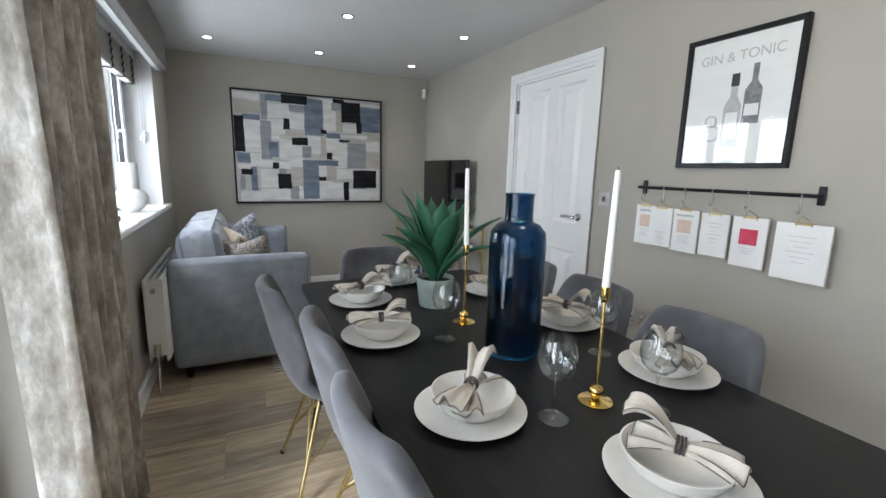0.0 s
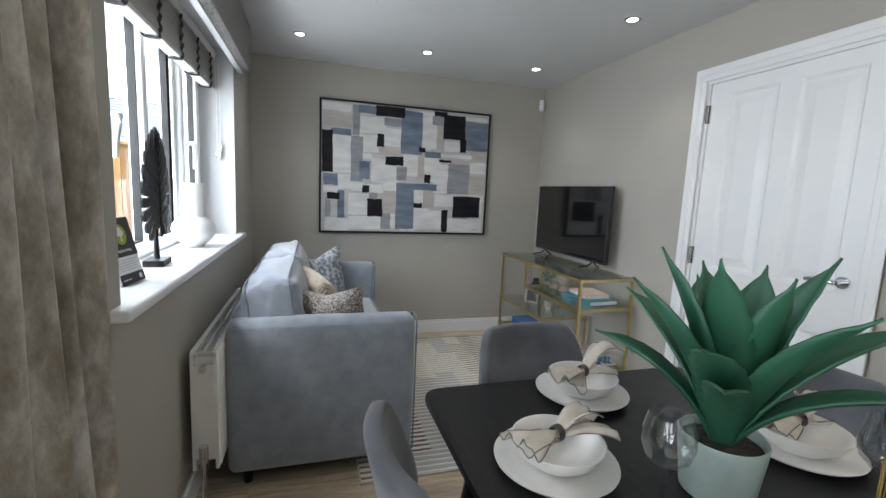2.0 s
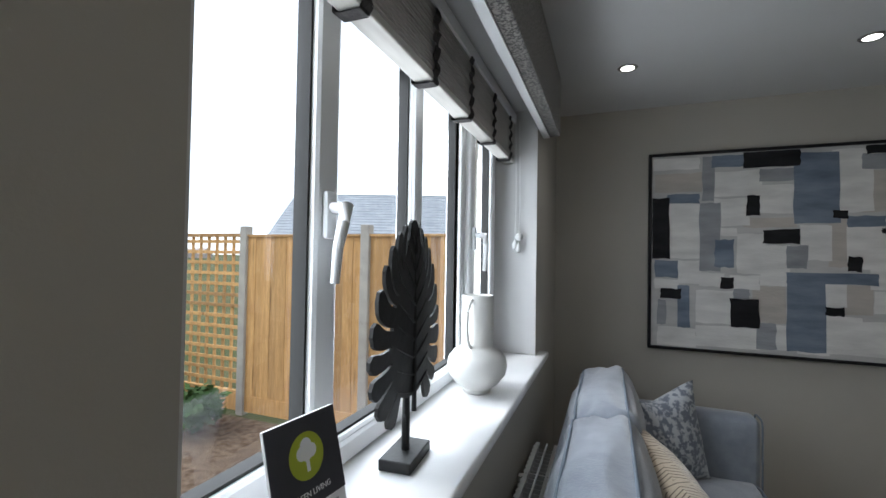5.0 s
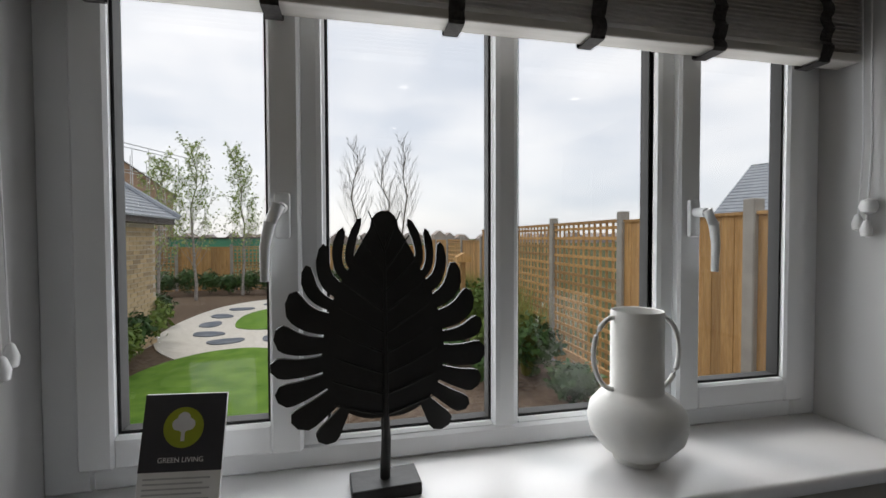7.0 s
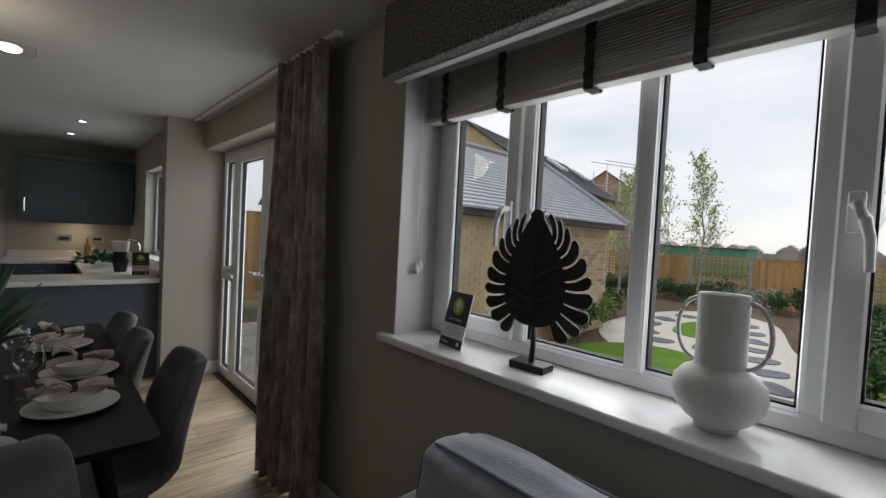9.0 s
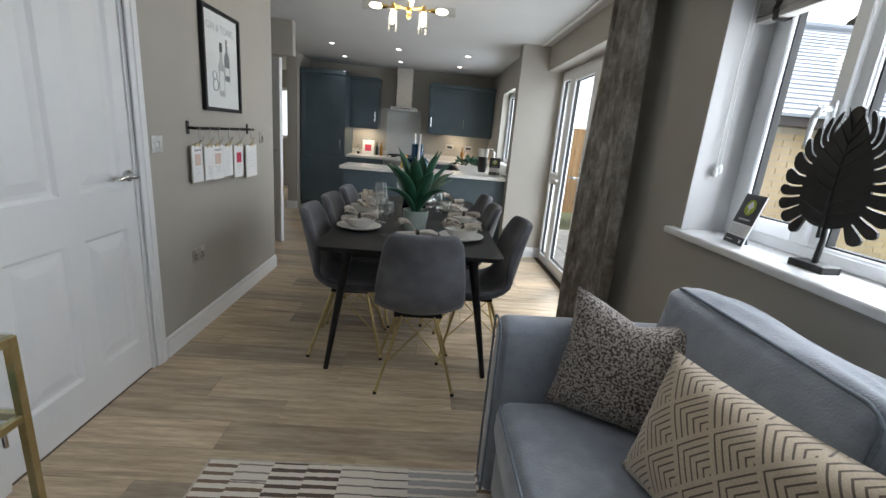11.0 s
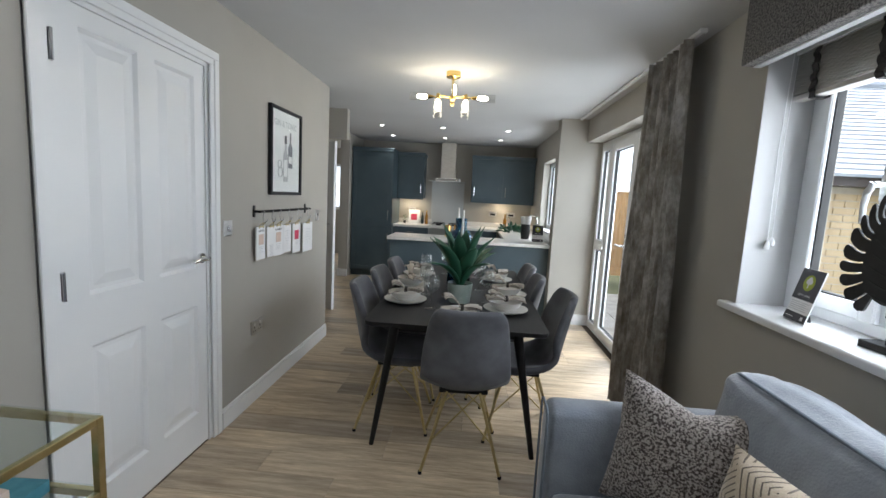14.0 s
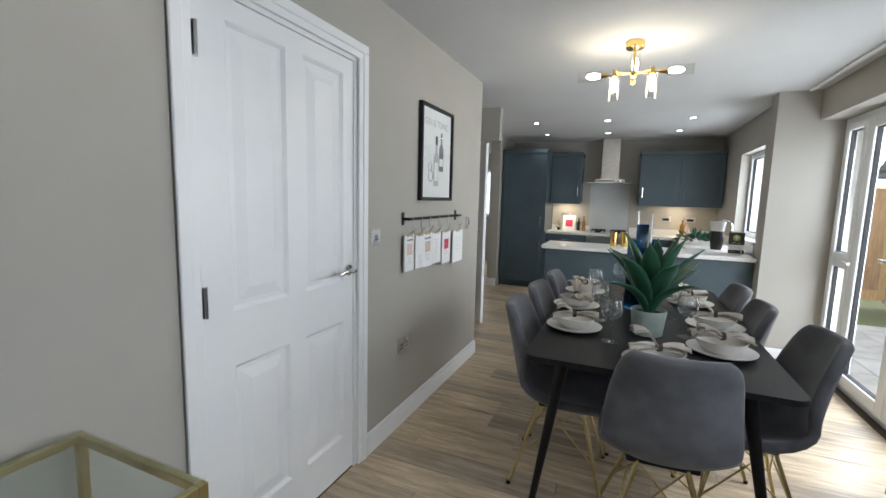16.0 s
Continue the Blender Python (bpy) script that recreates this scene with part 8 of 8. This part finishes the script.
# ---- buildings beyond ----
def pitched_garage():
    g = thing("brick_garage", "buff brick garage with grey tiled pitched roof", "garage", (-5.0, -7.5, G))
    x0, x1, y0, y1, ze = -7.75, -2.2, -9.2, -5.4, 1.74
    part("wall", box(x0, x1, y0, y1, G - 0.05, ze), M_MORTAR, g)
    tile = box(-0.1075, 0.1075, -0.012, 0.004, -0.0325, 0.0325)
    me = bpy.data.meshes.new("brick")
    tile.to_mesh(me)
    tile.free()
    me.materials.append(M_BRICK)
    count = 0
    rest = bmesh.new()
    for r in range(28):
        z = G + 0.04 + r * 0.075
        if z > ze - 0.03:
            break
        off = 0.1125 if r % 2 else 0.0
        x = x0 + 0.11 + off
        while x < x1 - 0.1:
            if z > 0.55 and x < -5.05 and count < 230:
                o = new("brick", me)
                o.parent = g
                o.matrix_parent_inverse = g.matrix_basis.inverted()
                o.matrix_basis = pose(x, y1 + 0.006, z)
                count += 1
            else:
                quad_box(rest, x - 0.1075, x + 0.1075, y1 - 0.004, y1 + 0.010, z - 0.0325, z + 0.0325)
            x += 0.225
    tagged(part("brickwork", rest, M_BRICKWALL, g), kind="stuff")
    part("fascia", box(x0 - 0.22, x1 + 0.22, y1 + 0.0105, y1 + 0.25, ze, ze + 0.12), M_FASCIA, g, "dark brown fascia and gutter")
    part("fascia", box(x0 - 0.24, x0 - 0.002, y0, y1 + 0.01, ze, ze + 0.12), M_FASCIA, g, "dark brown fascia and gutter")
    run = (y1 - y0) / 2 + 0.3
    rise = 1.45
    e = [Vector(v) for v in ((x0 - 0.3, y1 + 0.3, ze + 0.10), (x1 + 0.3, y1 + 0.3, ze + 0.10), (x1 + 0.3, y0 - 0.3, ze + 0.10), (x0 - 0.3, y0 - 0.3, ze + 0.10))]
    ra, rb = Vector((x0 - 0.3, (y0 + y1) / 2, ze + 0.1 + rise)), Vector((x1 + 0.3, (y0 + y1) / 2, ze + 0.1 + rise))
    rows = 22
    bm = bmesh.new()
    for k in range(rows):
        for a, b, c, d in ((e[0], e[1], rb, ra), (e[3], e[2], rb, ra)):
            t0, t1 = k / rows, (k + 1) / rows + 0.012
            lift = Vector((0, 0, 0.022))
            p, q = a.lerp(d, t0) + lift, b.lerp(c, t0) + lift
            r, s = b.lerp(c, min(1, t1)), a.lerp(d, min(1, t1))
            vs = [bm.verts.new(v) for v in (p, q, r, s)]
            bm.faces.new(vs)
            lo = [bm.verts.new(v - lift * 1.4) for v in (p, q)]
            bm.faces.new((lo[0], lo[1], vs[1], vs[0]))
    part("roof", bm, M_ROOF, g, "grey tiles in courses")
    bm = bmesh.new()
    tube(bm, [e[0] + Vector((0, 0, 0.03)), ra + Vector((0, 0, 0.03))], 0.06, 8)
    tube(bm, [ra + Vector((0, 0, 0.03)), rb + Vector((0, 0, 0.03))], 0.06, 8)
    part("ridge", bm, M_ROOF, g, "ridge and hip tiles", True)


pitched_garage()


def gable_house(x, y, lx, ly, eave, rise, rz, wall_m, roof_m, label, windows=(), skylights=0):
    h = thing("house", label, "house", pose(x, y, G, 0, 0, rz))

    def local(name, bm, m, lab=""):
        ob = part(name, bm, m, None, lab)
        ob.parent = h
        return ob
    wall = local("wall", prism(bmesh.new(), [(-ly / 2, 0), (ly / 2, 0), (ly / 2, eave), (0, eave + rise), (-ly / 2, eave)], "x", -lx / 2, lx / 2), wall_m)
    for s in (-1, 1):
        bm = bmesh.new()
        n = 20
        for k in range(n):
            t0, t1 = k / n, (k + 1) / n + 0.01
            ya, yb = s * (ly / 2 + 0.3) * (1 - t0), s * (ly / 2 + 0.3) * (1 - t1)
            sl = rise / (ly / 2)
            za, zb = eave - 0.3 * sl + (rise + 0.3 * sl) * t0 + 0.10, eave - 0.3 * sl + (rise + 0.3 * sl) * t1 + 0.06
            vs = [bm.verts.new(v) for v in ((-lx / 2 - 0.25, ya, za), (lx / 2 + 0.25, ya, za), (lx / 2 + 0.25, yb, zb), (-lx / 2 - 0.25, yb, zb))]
            bm.faces.new(vs)
            lo = [bm.verts.new((v.co.x, v.co.y, v.co.z - 0.06)) for v in vs[:2]]
            bm.faces.new((lo[0], lo[1], vs[1], vs[0]))
        rf = local("roof", bm, roof_m)
        if s == 1 and skylights:
            for k in range(skylights):
                u = 0.45
                yy, zz = (ly / 2 + 0.3) * (1 - u), eave + (rise) * u + 0.22
                b = box(-0.4, 0.4, -0.5, 0.5, -0.04, 0.06)
                bmesh.ops.transform(b, matrix=Matrix.Translation((-lx * 0.25 + k * lx * 0.3, yy, zz)) @ Matrix.Rotation(-math.atan2(rise, ly / 2), 4, "X"), verts=b.verts)
                local("skylight", b, M_UPVC, "white roof window")
    for wx, wz, ww, wh, face in windows:
        w = local("window", box(wx - ww / 2, wx + ww / 2, face * (ly / 2) - 0.03, face * (ly / 2) + 0.04, wz, wz + wh), M_UPVC)
        p = part("pane", box(wx - ww / 2 + 0.06, wx + ww / 2 - 0.06, face * (ly / 2 + 0.042) - 0.004, face * (ly / 2 + 0.042) + 0.004, wz + 0.06, wz + wh - 0.06), M_SCREEN, None, "dark window glass")
        p.parent = w
    return h


gable_house(-17.7, -15.15, 12.0, 7.0, 4.3, 2.35, 10.9, M_BRICKWALL, M_ROOFDARK, "buff brick house with dark tiled roof behind the garage", ((1.5, 2.6, 1.0, 1.2, 1),), 2)
gable_house(-40.0, -21.5, 9.0, 8.0, 5.4, 2.9, 24, M_TIMBERFRAME, M_ROOF, "house under construction with battened roof", ((0, 3.2, 1.0, 1.2, 1),))
gable_house(-9.5, 15.0, 8.0, 7.0, 2.2, 2.4, 20, M_BRICKWALL, M_ROOF, "neighbouring house roof beyond the fence")


def scaffold(x, y):
    s = thing("scaffolding", "steel scaffolding round a house under construction", "scaffolding", (x, y, G))
    for i in range(6):
        for j in range(2):
            px, py = x + i * 1.3, y + j * 1.2 - i * 0.5
            part("pole", tube(bmesh.new(), [(px, py, G), (px, py, 7.6 + 0.5 * math.sin(i * 2 + j))], 0.03, 6), M_STEEL, s)
    for z in (2.2, 4.4, 6.2, 8.0):
        for j in range(2):
            part("ledger", tube(bmesh.new(), [(x - 0.3, y + j * 1.2 + 0.1, z), (x + 6.8, y + j * 1.2 - 2.6, z)], 0.03, 6), M_STEEL, s)


scaffold(-38.0, -16.0)
hut = thing("site_cabin", "green site cabin beyond the fence", "cabin", (-36, -12, G))
part("cabin_body", box(-38, -35, -15.5, -8.5, G, 1.5), M_GREENHUT, hut)
part("roof", box(-38.1, -34.9, -15.6, -8.4, 1.5, 1.6), M_FASCIA, hut)
hrng = random.Random(9)
far = bmesh.new()
for k in range(70):
    yy = -110 + k * 3.4 + hrng.uniform(-0.6, 0.6)
    xx = -150 + hrng.uniform(-14, 14)
    hh = hrng.uniform(1.2, 2.4)
    quad_box(far, xx - 3, xx + 3, yy - 1.8, yy + 1.8, G, hh)
    prism(far, [(yy - 2.0, hh), (yy + 2.0, hh), (yy, hh + 1.6)], "x", xx - 3.2, xx + 3.2)
tagged(part("far_houses", far, M_FARHAZE), "far rows of houses on the horizon", "backdrop", kind="stuff")

# ---- floor planks ----
PLANK_W, PLANK_L, GAP = 0.178, 1.22, 0.0012
plank_cache = {}


def plank_mesh(ln):
    key = round(ln, 2)
    if key not in plank_cache:
        bm = box(-key / 2 + GAP / 2, key / 2 - GAP / 2, -PLANK_W / 2 + GAP / 2, PLANK_W / 2 - GAP / 2, -0.0075, 0.0, 0.0008)
        me = bpy.data.meshes.new("plank")
        bm.to_mesh(me)
        bm.free()
        me.materials.append(M_FLOOR)
        plank_cache[key] = me
    return plank_cache[key]


floor_ob = bpy.data.objects["floor"]
prng = random.Random(3)
y = -PLANK_W / 2 + 0.03
while y > -10.1:
    lo = -0.12 if -5.6 < y < -3.2 else 0.0
    hi = 2.63 if y > -4.50 else 4.78
    x = lo
    cut = round(prng.choice((0.22, 0.42, 0.62, 0.82, 1.02, 1.22)), 2)
    while x < hi - 0.02:
        ln = round(min(cut, hi - x), 2)
        if ln > 0.03:
            o = new("plank", plank_mesh(ln))
            o.parent = floor_ob
            o.matrix_basis = pose(x + ln / 2, y, 0.0)
        x += ln if ln > 0.03 else 0.05
        cut = PLANK_L
    y -= PLANK_W
